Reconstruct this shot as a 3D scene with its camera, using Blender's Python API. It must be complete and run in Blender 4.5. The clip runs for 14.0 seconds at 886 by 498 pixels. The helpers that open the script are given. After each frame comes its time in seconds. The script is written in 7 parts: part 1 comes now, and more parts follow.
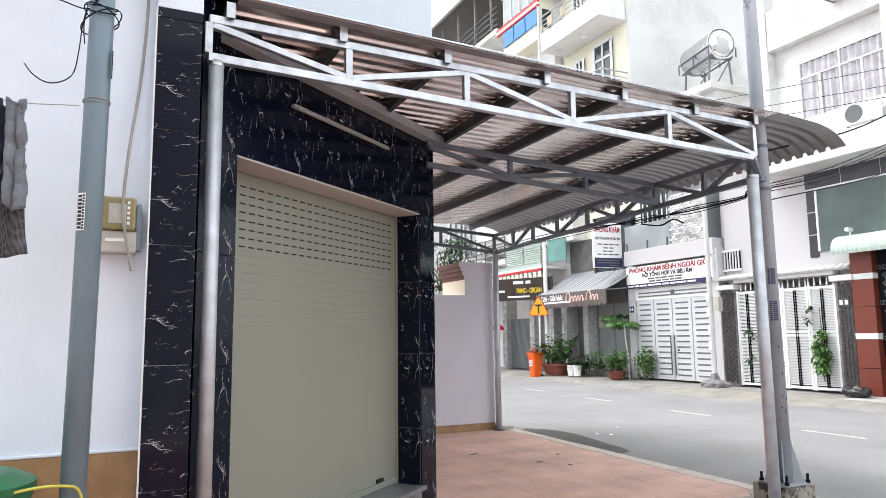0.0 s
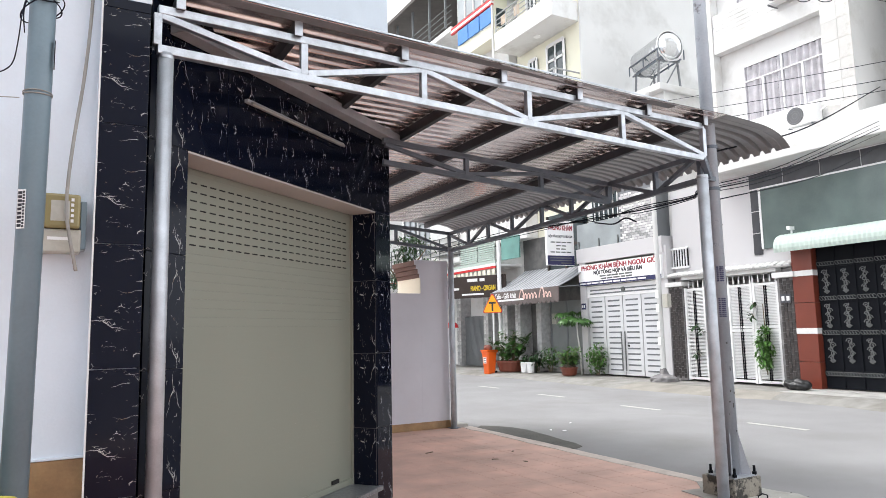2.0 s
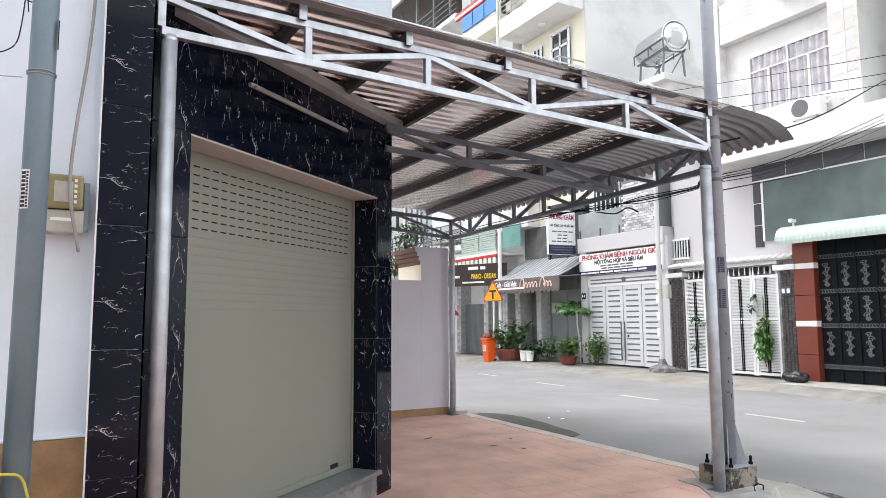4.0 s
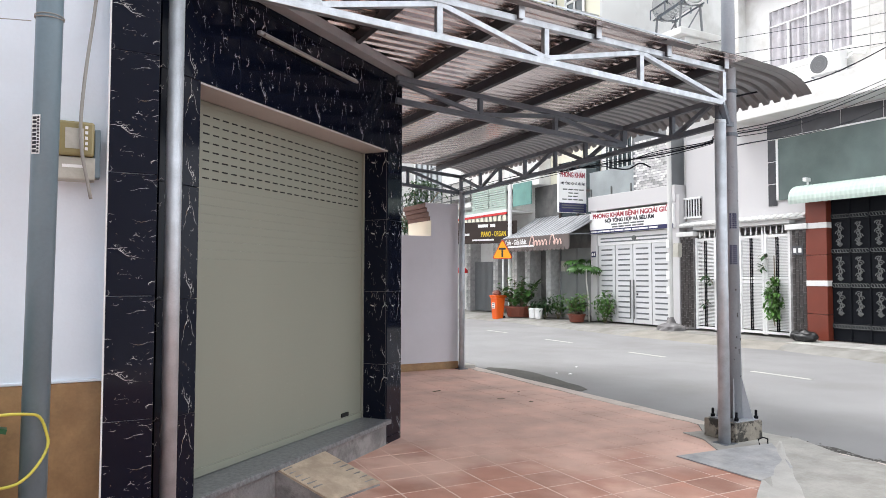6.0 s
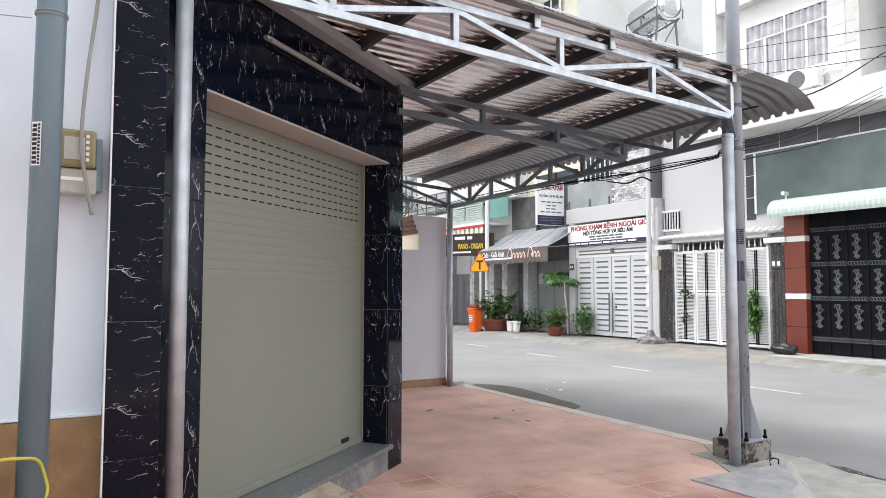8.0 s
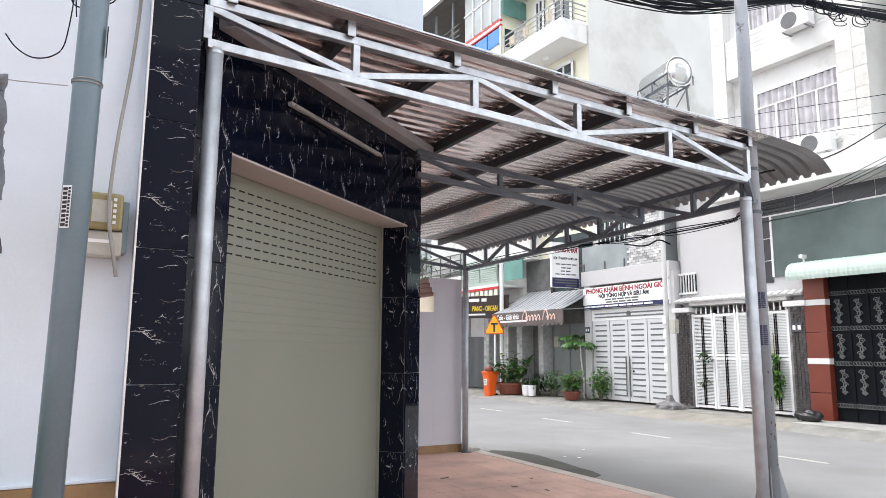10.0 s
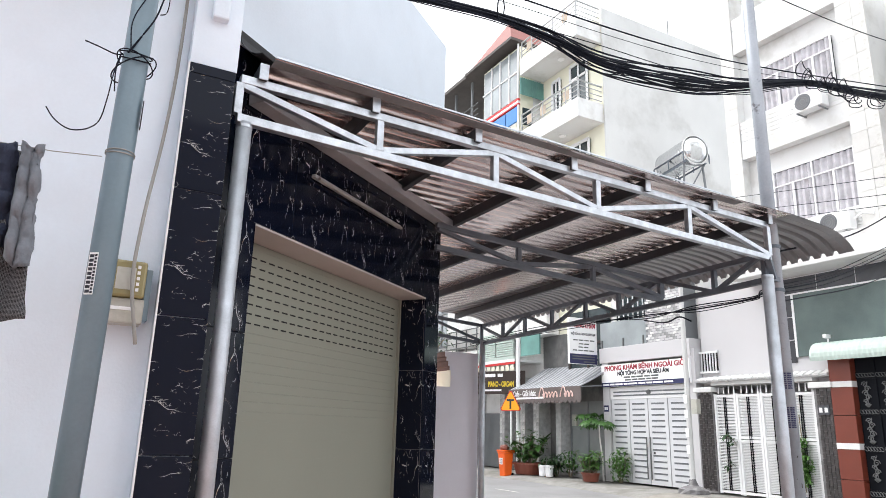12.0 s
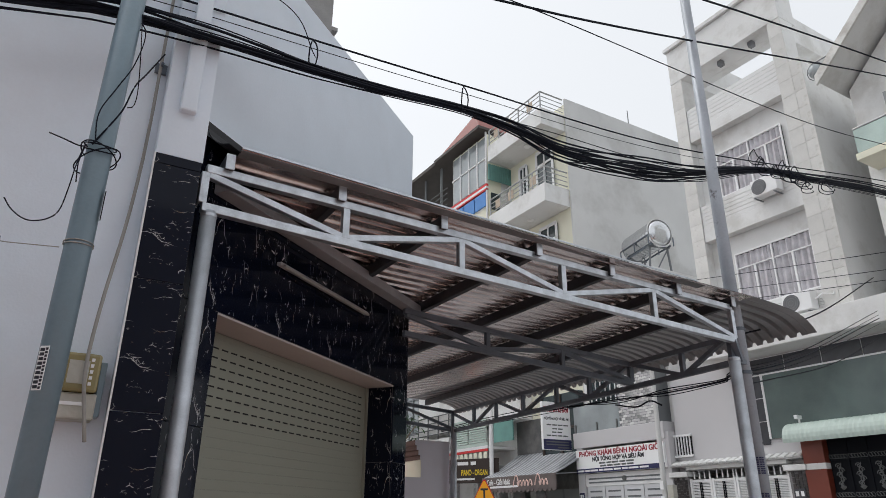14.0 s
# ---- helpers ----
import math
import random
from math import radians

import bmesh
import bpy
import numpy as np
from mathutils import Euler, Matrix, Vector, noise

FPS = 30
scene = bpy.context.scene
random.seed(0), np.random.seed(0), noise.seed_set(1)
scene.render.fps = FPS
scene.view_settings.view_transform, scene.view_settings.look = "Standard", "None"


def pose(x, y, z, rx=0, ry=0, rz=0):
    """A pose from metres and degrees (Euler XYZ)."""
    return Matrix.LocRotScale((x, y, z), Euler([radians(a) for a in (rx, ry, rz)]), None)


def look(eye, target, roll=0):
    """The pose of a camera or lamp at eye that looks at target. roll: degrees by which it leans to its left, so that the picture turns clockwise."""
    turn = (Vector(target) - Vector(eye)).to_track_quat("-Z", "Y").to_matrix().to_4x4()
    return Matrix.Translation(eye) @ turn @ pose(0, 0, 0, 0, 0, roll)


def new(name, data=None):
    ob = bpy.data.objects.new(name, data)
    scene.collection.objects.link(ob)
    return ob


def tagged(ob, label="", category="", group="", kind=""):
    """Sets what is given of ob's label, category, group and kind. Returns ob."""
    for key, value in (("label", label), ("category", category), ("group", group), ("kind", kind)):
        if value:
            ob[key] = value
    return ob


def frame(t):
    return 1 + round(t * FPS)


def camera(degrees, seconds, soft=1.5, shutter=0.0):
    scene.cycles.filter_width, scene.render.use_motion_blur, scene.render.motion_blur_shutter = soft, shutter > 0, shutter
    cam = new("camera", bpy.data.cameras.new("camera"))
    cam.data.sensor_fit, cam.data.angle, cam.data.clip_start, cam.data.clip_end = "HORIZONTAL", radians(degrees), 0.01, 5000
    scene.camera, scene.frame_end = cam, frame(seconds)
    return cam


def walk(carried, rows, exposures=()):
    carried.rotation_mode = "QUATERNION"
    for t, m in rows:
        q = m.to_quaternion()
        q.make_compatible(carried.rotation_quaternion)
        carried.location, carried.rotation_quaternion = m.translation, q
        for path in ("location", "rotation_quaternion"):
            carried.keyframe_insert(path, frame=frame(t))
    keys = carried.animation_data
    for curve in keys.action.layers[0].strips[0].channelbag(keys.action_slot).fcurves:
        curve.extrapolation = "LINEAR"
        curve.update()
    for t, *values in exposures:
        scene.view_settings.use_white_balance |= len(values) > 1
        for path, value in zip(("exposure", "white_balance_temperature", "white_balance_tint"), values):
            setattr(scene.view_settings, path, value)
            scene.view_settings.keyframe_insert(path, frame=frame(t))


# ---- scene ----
cam = camera(65.83, 14.0, soft=0.8)
PATH = [
    (0.0, pose(0.000, 0.000, 1.413, 97.16, 0.70, -25.41)),
    (0.5, pose(0.001, 0.023, 1.424, 98.24, 0.95, -26.66)),
    (1.0, pose(0.009, 0.043, 1.436, 98.33, 1.27, -27.77)),
    (1.5, pose(-0.002, 0.041, 1.428, 97.45, 1.08, -28.87)),
    (2.0, pose(-0.007, 0.034, 1.423, 96.90, 1.18, -29.25)),
    (2.5, pose(-0.014, 0.034, 1.424, 96.47, 0.90, -29.18)),
    (3.0, pose(-0.012, 0.037, 1.421, 96.13, 0.66, -28.85)),
    (5.5, pose(-0.015, 0.017, 1.388, 94.56, -0.50, -30.10)),
    (6.0, pose(-0.013, 0.034, 1.375, 92.41, -0.17, -28.47)),
    (6.5, pose(-0.039, 0.114, 1.385, 91.89, -1.20, -28.30)),
    (7.0, pose(-0.089, 0.265, 1.424, 92.18, 0.38, -30.37)),
    (9.5, pose(-0.182, 0.394, 1.425, 96.34, -0.75, -30.92)),
    (10.0, pose(-0.182, 0.396, 1.430, 98.53, -0.36, -30.02)),
    (10.5, pose(-0.185, 0.399, 1.434, 100.60, -0.46, -29.59)),
    (11.0, pose(-0.186, 0.402, 1.446, 101.42, -0.30, -29.24)),
    (11.5, pose(-0.192, 0.401, 1.442, 101.70, -0.95, -29.18)),
    (12.0, pose(-0.194, 0.413, 1.428, 104.64, -1.50, -28.87)),
    (12.5, pose(-0.187, 0.409, 1.434, 107.79, -0.87, -28.10)),
    (13.0, pose(-0.178, 0.412, 1.443, 109.49, -0.65, -28.67)),
    (13.5, pose(-0.170, 0.407, 1.449, 110.59, -0.33, -30.02)),
    (14.0, pose(-0.169, 0.398, 1.450, 111.61, -0.30, -31.00)),
]
EXPOSURES = [(0.0, 1.3), (3.0, 1.15), (7.0, 1.15), (9.5, 1.15), (11.0, 1.25), (12.0, 1.16), (12.5, 0.92), (13.0, 0.56), (13.5, 0.25), (14.0, 0.02)]
walk(cam, PATH, EXPOSURES)

# ---- daylight: a bright overcast sky ----
world = bpy.data.worlds.new("overcast_sky")
scene.world = world
world.use_nodes = True
_wn, _wl = world.node_tree.nodes, world.node_tree.links
_wn.clear()
_sky = _wn.new("ShaderNodeTexSky")
_sky.sky_type = "NISHITA"
_sky.sun_disc = False
_sky.sun_elevation = radians(62)
_sky.sun_rotation = radians(-35)
_sky.dust_density = 6.0
_sky.air_density = 1.0
_hs = _wn.new("ShaderNodeHueSaturation")
_hs.inputs["Saturation"].default_value = 0.03
_hs.inputs["Value"].default_value = 0.16
_cloud = _wn.new("ShaderNodeMix")
_cloud.data_type = "RGBA"
_cloud.inputs["Factor"].default_value = 0.6
_cloud.inputs["B"].default_value = (1.02, 1.07, 1.14, 1)
_bg = _wn.new("ShaderNodeBackground")
_bg.inputs["Strength"].default_value = 1.0
_out = _wn.new("ShaderNodeOutputWorld")
_wl.new(_sky.outputs[0], _hs.inputs["Color"])
_wl.new(_hs.outputs[0], _cloud.inputs["A"])
_wl.new(_cloud.outputs["Result"], _bg.inputs["Color"])
_wl.new(_bg.outputs[0], _out.inputs["Surface"])
sun = new("sun", bpy.data.lights.new("sun", "SUN"))
sun.data.energy, sun.data.angle, sun.data.color = 0.6, radians(30), (1.0, 0.98, 0.96)
sun.matrix_world = look((-4, 17, 28), (8, 4, 0))
# ---- materials ----
def material(name, color, rough=0.6, metal=0.0, var=0.12, scale=3.0, fine=60.0, bump=0.15, bump_scale=80.0,
             stain=None, stain_amount=0.0, stain_scale=0.8, spec=0.5, per_object=0.0, placed=False, stain_edge=(0.5, 0.72)):
    """Two scales of mottling, an optional stain colour, fine relief."""
    m = bpy.data.materials.new(name)
    m.use_nodes = True
    n, l = m.node_tree.nodes, m.node_tree.links
    b = n["Principled BSDF"]
    b.inputs["Roughness"].default_value = rough
    b.inputs["Metallic"].default_value = metal
    b.inputs["Specular IOR Level"].default_value = spec
    co = n.new("ShaderNodeTexCoord")
    place = n.new("ShaderNodeNewGeometry").outputs["Position"] if placed else co.outputs["Object"]
    big, small = n.new("ShaderNodeTexNoise"), n.new("ShaderNodeTexNoise")
    big.inputs["Scale"].default_value, small.inputs["Scale"].default_value = scale, fine
    big.inputs["Detail"].default_value, small.inputs["Detail"].default_value = 5, 3
    l.new(place, big.inputs["Vector"])
    l.new(place, small.inputs["Vector"])
    mix = n.new("ShaderNodeMath")
    mix.operation = "MULTIPLY_ADD"
    mix.inputs[1].default_value = 0.35
    l.new(small.outputs["Fac"], mix.inputs[0])
    l.new(big.outputs["Fac"], mix.inputs[2])
    ramp = n.new("ShaderNodeMapRange")
    ramp.inputs["From Min"].default_value, ramp.inputs["From Max"].default_value = 0.4, 0.95
    ramp.inputs["To Min"].default_value, ramp.inputs["To Max"].default_value = 1 - var, 1 + var
    l.new(mix.outputs[0], ramp.inputs["Value"])
    val = ramp.outputs[0]
    if per_object:
        info, mr = n.new("ShaderNodeObjectInfo"), n.new("ShaderNodeMapRange")
        mr.inputs["To Min"].default_value, mr.inputs["To Max"].default_value = 1 - per_object, 1 + per_object
        mul = n.new("ShaderNodeMath")
        mul.operation = "MULTIPLY"
        l.new(info.outputs["Random"], mr.inputs["Value"])
        l.new(mr.outputs[0], mul.inputs[0])
        l.new(val, mul.inputs[1])
        val = mul.outputs[0]
    vm = n.new("ShaderNodeVectorMath")
    vm.operation = "SCALE"
    vm.inputs[0].default_value = color
    l.new(val, vm.inputs["Scale"])
    col = vm.outputs[0]
    if stain:
        sn, sr, sm = n.new("ShaderNodeTexNoise"), n.new("ShaderNodeMapRange"), n.new("ShaderNodeMix")
        sn.inputs["Scale"].default_value, sn.inputs["Detail"].default_value, sn.inputs["Roughness"].default_value = stain_scale, 8, 0.65
        l.new(place, sn.inputs["Vector"])
        sr.inputs["From Min"].default_value, sr.inputs["From Max"].default_value = stain_edge
        sr.inputs["To Max"].default_value = stain_amount
        l.new(sn.outputs["Fac"], sr.inputs["Value"])
        sm.data_type = "RGBA"
        l.new(sr.outputs[0], sm.inputs["Factor"])
        l.new(col, sm.inputs["A"])
        sm.inputs["B"].default_value = (*stain, 1)
        col = sm.outputs["Result"]
    l.new(col, b.inputs["Base Color"])
    if bump:
        bn, bt = n.new("ShaderNodeBump"), n.new("ShaderNodeTexNoise")
        bt.inputs["Scale"].default_value, bt.inputs["Detail"].default_value = bump_scale, 4
        l.new(place, bt.inputs["Vector"])
        bn.inputs["Strength"].default_value, bn.inputs["Distance"].default_value = bump, 0.01
        l.new(bt.outputs["Fac"], bn.inputs["Height"])
        l.new(bn.outputs[0], b.inputs["Normal"])
    return m


def marble(name):
    """Polished black tile, every tile printed alike: clusters of fine crackle and long thin veins along local x."""
    m = bpy.data.materials.new(name)
    m.use_nodes = True
    n, l = m.node_tree.nodes, m.node_tree.links
    b = n["Principled BSDF"]
    b.inputs["Roughness"].default_value = 0.07
    b.inputs["Specular IOR Level"].default_value = 0.17
    co = n.new("ShaderNodeTexCoord")
    sep, flat = n.new("ShaderNodeSeparateXYZ"), n.new("ShaderNodeCombineXYZ")
    l.new(co.outputs["Object"], sep.inputs[0])
    l.new(sep.outputs["X"], flat.inputs["X"])
    l.new(sep.outputs["Z"], flat.inputs["Y"])
    warp, ad = n.new("ShaderNodeTexNoise"), n.new("ShaderNodeMix")
    warp.inputs["Scale"].default_value, warp.inputs["Detail"].default_value = 14.0, 5
    l.new(flat.outputs[0], warp.inputs["Vector"])
    ad.data_type = "RGBA"
    ad.inputs["Factor"].default_value = 0.055
    l.new(flat.outputs[0], ad.inputs["A"])
    l.new(warp.outputs["Color"], ad.inputs["B"])
    total = None
    # fine crackle in clusters, broken chips, and a few long veins
    for stretch, shift, size, thin, wide, patch, low, high in (
            ((1.0, 1.5, 1), 0.0, 30.0, 0.012, 0.05, 15.0, 0.625, 0.70),
            ((0.8, 1.6, 1), 3.1, 55.0, 0.03, 0.09, 21.0, 0.65, 0.70),
            ((0.5, 1.9, 1), 7.7, 7.0, 0.005, 0.014, 9.0, 0.54, 0.61)):
        mp, vo, line = n.new("ShaderNodeMapping"), n.new("ShaderNodeTexVoronoi"), n.new("ShaderNodeMapRange")
        mp.inputs["Scale"].default_value = stretch
        mp.inputs["Location"].default_value = (shift, shift * 0.7, 0)
        l.new(ad.outputs["Result"], mp.inputs["Vector"])
        vo.feature = "DISTANCE_TO_EDGE"
        vo.voronoi_dimensions = "2D"
        vo.inputs["Scale"].default_value = size
        l.new(mp.outputs[0], vo.inputs["Vector"])
        line.inputs["From Min"].default_value, line.inputs["From Max"].default_value = thin, wide
        line.inputs["To Min"].default_value, line.inputs["To Max"].default_value = 1, 0
        l.new(vo.outputs["Distance"], line.inputs["Value"])
        mask, mr, mul = n.new("ShaderNodeTexNoise"), n.new("ShaderNodeMapRange"), n.new("ShaderNodeMath")
        mask.inputs["Scale"].default_value, mask.inputs["Detail"].default_value = patch, 3
        l.new(mp.outputs[0], mask.inputs["Vector"])
        mr.inputs["From Min"].default_value, mr.inputs["From Max"].default_value = low, high
        l.new(mask.outputs["Fac"], mr.inputs["Value"])
        mul.operation = "MULTIPLY"
        l.new(line.outputs[0], mul.inputs[0])
        l.new(mr.outputs[0], mul.inputs[1])
        if total is None:
            total = mul.outputs[0]
        else:
            mx = n.new("ShaderNodeMath")
            mx.operation = "MAXIMUM"
            l.new(total, mx.inputs[0])
            l.new(mul.outputs[0], mx.inputs[1])
            total = mx.outputs[0]
    gold, gr, gm = n.new("ShaderNodeTexNoise"), n.new("ShaderNodeMapRange"), n.new("ShaderNodeMix")
    gold.inputs["Scale"].default_value = 9.0
    l.new(flat.outputs[0], gold.inputs["Vector"])
    gr.inputs["From Min"].default_value, gr.inputs["From Max"].default_value = 0.55, 0.62
    l.new(gold.outputs["Fac"], gr.inputs["Value"])
    gm.data_type = "RGBA"
    gm.inputs["A"].default_value, gm.inputs["B"].default_value = (0.50, 0.50, 0.50, 1), (0.46, 0.33, 0.21, 1)
    l.new(gr.outputs[0], gm.inputs["Factor"])
    cm = n.new("ShaderNodeMix")
    cm.data_type = "RGBA"
    cm.inputs["A"].default_value = (0.004, 0.006, 0.015, 1)
    l.new(gm.outputs["Result"], cm.inputs["B"])
    l.new(total, cm.inputs["Factor"])
    l.new(cm.outputs["Result"], b.inputs["Base Color"])
    return m


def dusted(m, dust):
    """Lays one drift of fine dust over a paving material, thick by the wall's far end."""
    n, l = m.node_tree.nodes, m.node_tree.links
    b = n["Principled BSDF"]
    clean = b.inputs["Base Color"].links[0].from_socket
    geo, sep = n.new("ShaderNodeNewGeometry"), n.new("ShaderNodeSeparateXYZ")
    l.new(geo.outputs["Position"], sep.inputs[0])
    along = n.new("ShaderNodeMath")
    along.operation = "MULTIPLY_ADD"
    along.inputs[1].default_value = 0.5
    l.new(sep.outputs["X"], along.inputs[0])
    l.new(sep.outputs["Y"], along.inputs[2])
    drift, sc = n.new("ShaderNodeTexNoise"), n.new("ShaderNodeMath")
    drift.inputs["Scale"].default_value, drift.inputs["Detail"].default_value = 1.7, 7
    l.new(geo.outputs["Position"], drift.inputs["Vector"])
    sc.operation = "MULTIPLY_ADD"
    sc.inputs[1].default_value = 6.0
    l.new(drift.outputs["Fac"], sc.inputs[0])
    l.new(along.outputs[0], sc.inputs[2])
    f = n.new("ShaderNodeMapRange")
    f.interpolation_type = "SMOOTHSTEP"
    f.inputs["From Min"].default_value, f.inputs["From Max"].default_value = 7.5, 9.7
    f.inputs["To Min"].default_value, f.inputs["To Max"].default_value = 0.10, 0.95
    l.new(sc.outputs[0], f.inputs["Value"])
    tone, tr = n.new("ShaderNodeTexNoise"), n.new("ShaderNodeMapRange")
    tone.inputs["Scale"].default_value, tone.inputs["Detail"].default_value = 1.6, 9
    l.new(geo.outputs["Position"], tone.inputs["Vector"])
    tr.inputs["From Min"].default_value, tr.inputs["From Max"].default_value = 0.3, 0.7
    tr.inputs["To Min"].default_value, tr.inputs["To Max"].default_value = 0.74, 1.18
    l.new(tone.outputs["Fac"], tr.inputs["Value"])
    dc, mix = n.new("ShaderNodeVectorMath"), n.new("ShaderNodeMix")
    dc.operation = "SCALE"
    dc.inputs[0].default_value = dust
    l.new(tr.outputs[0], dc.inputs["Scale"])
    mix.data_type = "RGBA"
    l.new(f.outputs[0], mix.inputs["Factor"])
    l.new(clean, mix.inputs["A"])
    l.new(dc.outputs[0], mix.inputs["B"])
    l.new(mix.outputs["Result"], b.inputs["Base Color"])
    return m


def glass(name, color, rough=0.05, spec=0.8):
    """A dark reflecting pane."""
    m = material(name, color, rough, 0.0, var=0.25, scale=1.2, bump=0.0, spec=spec)
    return m


WHITE = material("white_wall_paint", (0.715, 0.78, 0.855), 0.7, var=0.04, stain=(0.6, 0.59, 0.6), stain_amount=0.25, bump=0.1)
LILAC = material("pale_lilac_wall_paint", (0.62, 0.61, 0.66), 0.7, var=0.04, stain=(0.5, 0.48, 0.5), stain_amount=0.25, bump=0.1)
DADO = material("ochre_dado_tile", (0.32, 0.195, 0.095), 0.4, var=0.25, scale=9, stain=(0.23, 0.125, 0.055), stain_amount=0.7, stain_scale=5, bump=0.05)
MARBLE = marble("black_veined_tile")
GROUT = material("tile_joint", (0.10, 0.10, 0.105), 0.8)
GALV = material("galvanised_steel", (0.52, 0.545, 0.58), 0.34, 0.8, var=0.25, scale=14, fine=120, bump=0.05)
GALVTUBE = material("brushed_galvanised_tube", (0.50, 0.53, 0.57), 0.5, 0.55, var=0.22, scale=9, fine=140, bump=0.05)
GALVDARK = material("dark_galvanised_steel", (0.128, 0.148, 0.175), 0.5, 0.2, var=0.2, scale=10, bump=0.05)
POLEGREY = material("grey_pole_paint", (0.155, 0.22, 0.262), 0.32, var=0.12, scale=4, stain=(0.19, 0.25, 0.285), stain_amount=0.5, bump=0.08)
STEELPOLE = material("worn_grey_pole_paint", (0.34, 0.36, 0.395), 0.42, 0.2, var=0.18, scale=2.5, stain=(0.07, 0.055, 0.05), stain_amount=0.85, stain_scale=5.0, bump=0.12, stain_edge=(0.62, 0.68))
SHUTTER = material("beige_shutter_enamel", (0.25, 0.26, 0.215), 0.42, var=0.03, scale=1.5, bump=0.02)
DARK = material("black_slot", (0.01, 0.01, 0.01), 0.9, bump=0)
SILL = material("grey_granite", (0.17, 0.178, 0.19), 0.28, var=0.45, scale=40, fine=300, bump=0.05)
SLABWHITE = material("pale_paving_slab", (0.42, 0.41, 0.39), 0.85, var=0.15, scale=3, stain=(0.28, 0.265, 0.24), stain_amount=0.7, stain_scale=1.6, bump=0.4, per_object=0.12, placed=True)
CEMENT = material("grey_cement", (0.30, 0.29, 0.28), 0.9, var=0.2, scale=5, stain=(0.18, 0.17, 0.16), stain_amount=0.6, bump=0.4)
FARCEMENT = material("worn_pavement_cement", (0.27, 0.26, 0.243), 0.9, var=0.22, scale=2.5, stain=(0.19, 0.178, 0.158), stain_amount=0.85, stain_scale=1.1, bump=0.6, bump_scale=40, placed=True, stain_edge=(0.47, 0.6))
PALECEMENT = material("pale_cement", (0.40, 0.384, 0.355), 0.9, var=0.2, scale=4, stain=(0.29, 0.275, 0.25), stain_amount=0.8, stain_scale=2.2, bump=0.6, bump_scale=40, placed=True, stain_edge=(0.48, 0.62))
ROOFTOP = material("grey_roof_sheet", (0.10, 0.10, 0.105), 0.4, 0.5, var=0.1, scale=4, bump=0.03)
# the terracotta floor's pink reflection is partly tinted into this base colour
ROOFUNDER = material("pale_underside_sheet", (0.80, 0.715, 0.695), 0.2, 0.88, var=0.06, scale=4, bump=0.02)
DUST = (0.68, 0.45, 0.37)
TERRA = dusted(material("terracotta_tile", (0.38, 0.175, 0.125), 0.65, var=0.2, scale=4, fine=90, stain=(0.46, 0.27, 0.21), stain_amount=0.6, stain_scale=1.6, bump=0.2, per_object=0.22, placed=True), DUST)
FANGREY = material("grey_fan_grille", (0.14, 0.14, 0.145), 0.5, var=0.1, bump=0)
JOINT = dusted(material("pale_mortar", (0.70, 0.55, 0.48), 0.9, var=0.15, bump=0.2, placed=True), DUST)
DUSTCEMENT = material("dusty_brown_cement", (0.28, 0.26, 0.23), 0.9, var=0.2, scale=2, stain=(0.19, 0.17, 0.145), stain_amount=0.7, stain_scale=1.5, bump=0.5, placed=True)
BLOCK = material("stained_concrete", (0.27, 0.245, 0.205), 0.9, var=0.25, scale=9, stain=(0.035, 0.033, 0.03), stain_amount=0.95, stain_scale=7, bump=0.8, bump_scale=40, stain_edge=(0.45, 0.51))
ASPHALT = material("asphalt", (0.275, 0.270, 0.272), 0.95, spec=0.08, var=0.14, scale=0.6, fine=150, stain=(0.225, 0.218, 0.212), stain_amount=0.7, stain_scale=0.5, bump=0.4, bump_scale=160)
PAINTLINE = material("white_road_paint", (0.46, 0.45, 0.42), 0.85, var=0.25, scale=12, stain=(0.3, 0.3, 0.3), stain_amount=0.6, stain_scale=6)
PALEPANEL = material("weathered_white_stone", (0.66, 0.65, 0.625), 0.8, var=0.12, scale=1.5, stain=(0.42, 0.40, 0.36), stain_amount=0.7, stain_scale=2.4, bump=0.25, per_object=0.06, stain_edge=(0.54, 0.68))
FARWHITE = material("white_render", (0.72, 0.72, 0.71), 0.8, var=0.07, scale=0.7, stain=(0.50, 0.485, 0.455), stain_amount=0.6, stain_scale=1.1, bump=0.2, stain_edge=(0.48, 0.66))
FARSTONE = material("pale_stone_cladding", (0.64, 0.63, 0.60), 0.7, var=0.14, scale=3, stain=(0.42, 0.39, 0.35), stain_amount=0.7, stain_scale=2.2, bump=0.3, per_object=0.07, placed=True, stain_edge=(0.5, 0.64))
FARSIDE = material("weathered_white_render", (0.62, 0.62, 0.61), 0.85, var=0.1, scale=0.5, stain=(0.36, 0.35, 0.33), stain_amount=0.65, stain_scale=0.45, bump=0.3)
CREAM = material("pale_cream_render", (0.78, 0.76, 0.62), 0.8, var=0.05, scale=0.8, bump=0.1)
GREYWALL = material("light_grey_render", (0.55, 0.54, 0.55), 0.8, var=0.04, scale=0.6, bump=0.15)
DARKTILE = material("charcoal_wall_tile", (0.05, 0.052, 0.06), 0.3, var=0.2, scale=4, bump=0.05, per_object=0.15)
GLASS = glass("dark_window_glass", (0.03, 0.045, 0.05))
GREENGLASS = glass("grey_green_glass", (0.115, 0.152, 0.145), 0.06, 0.4)
PALEGREENGLASS = glass("pale_green_glass", (0.40, 0.50, 0.46), 0.1)
PALEGLASS = glass("pale_window_glass", (0.30, 0.33, 0.34), 0.1)
WHITEMETAL = material("white_enamelled_metal", (0.80, 0.80, 0.80), 0.4, var=0.04, bump=0.02)
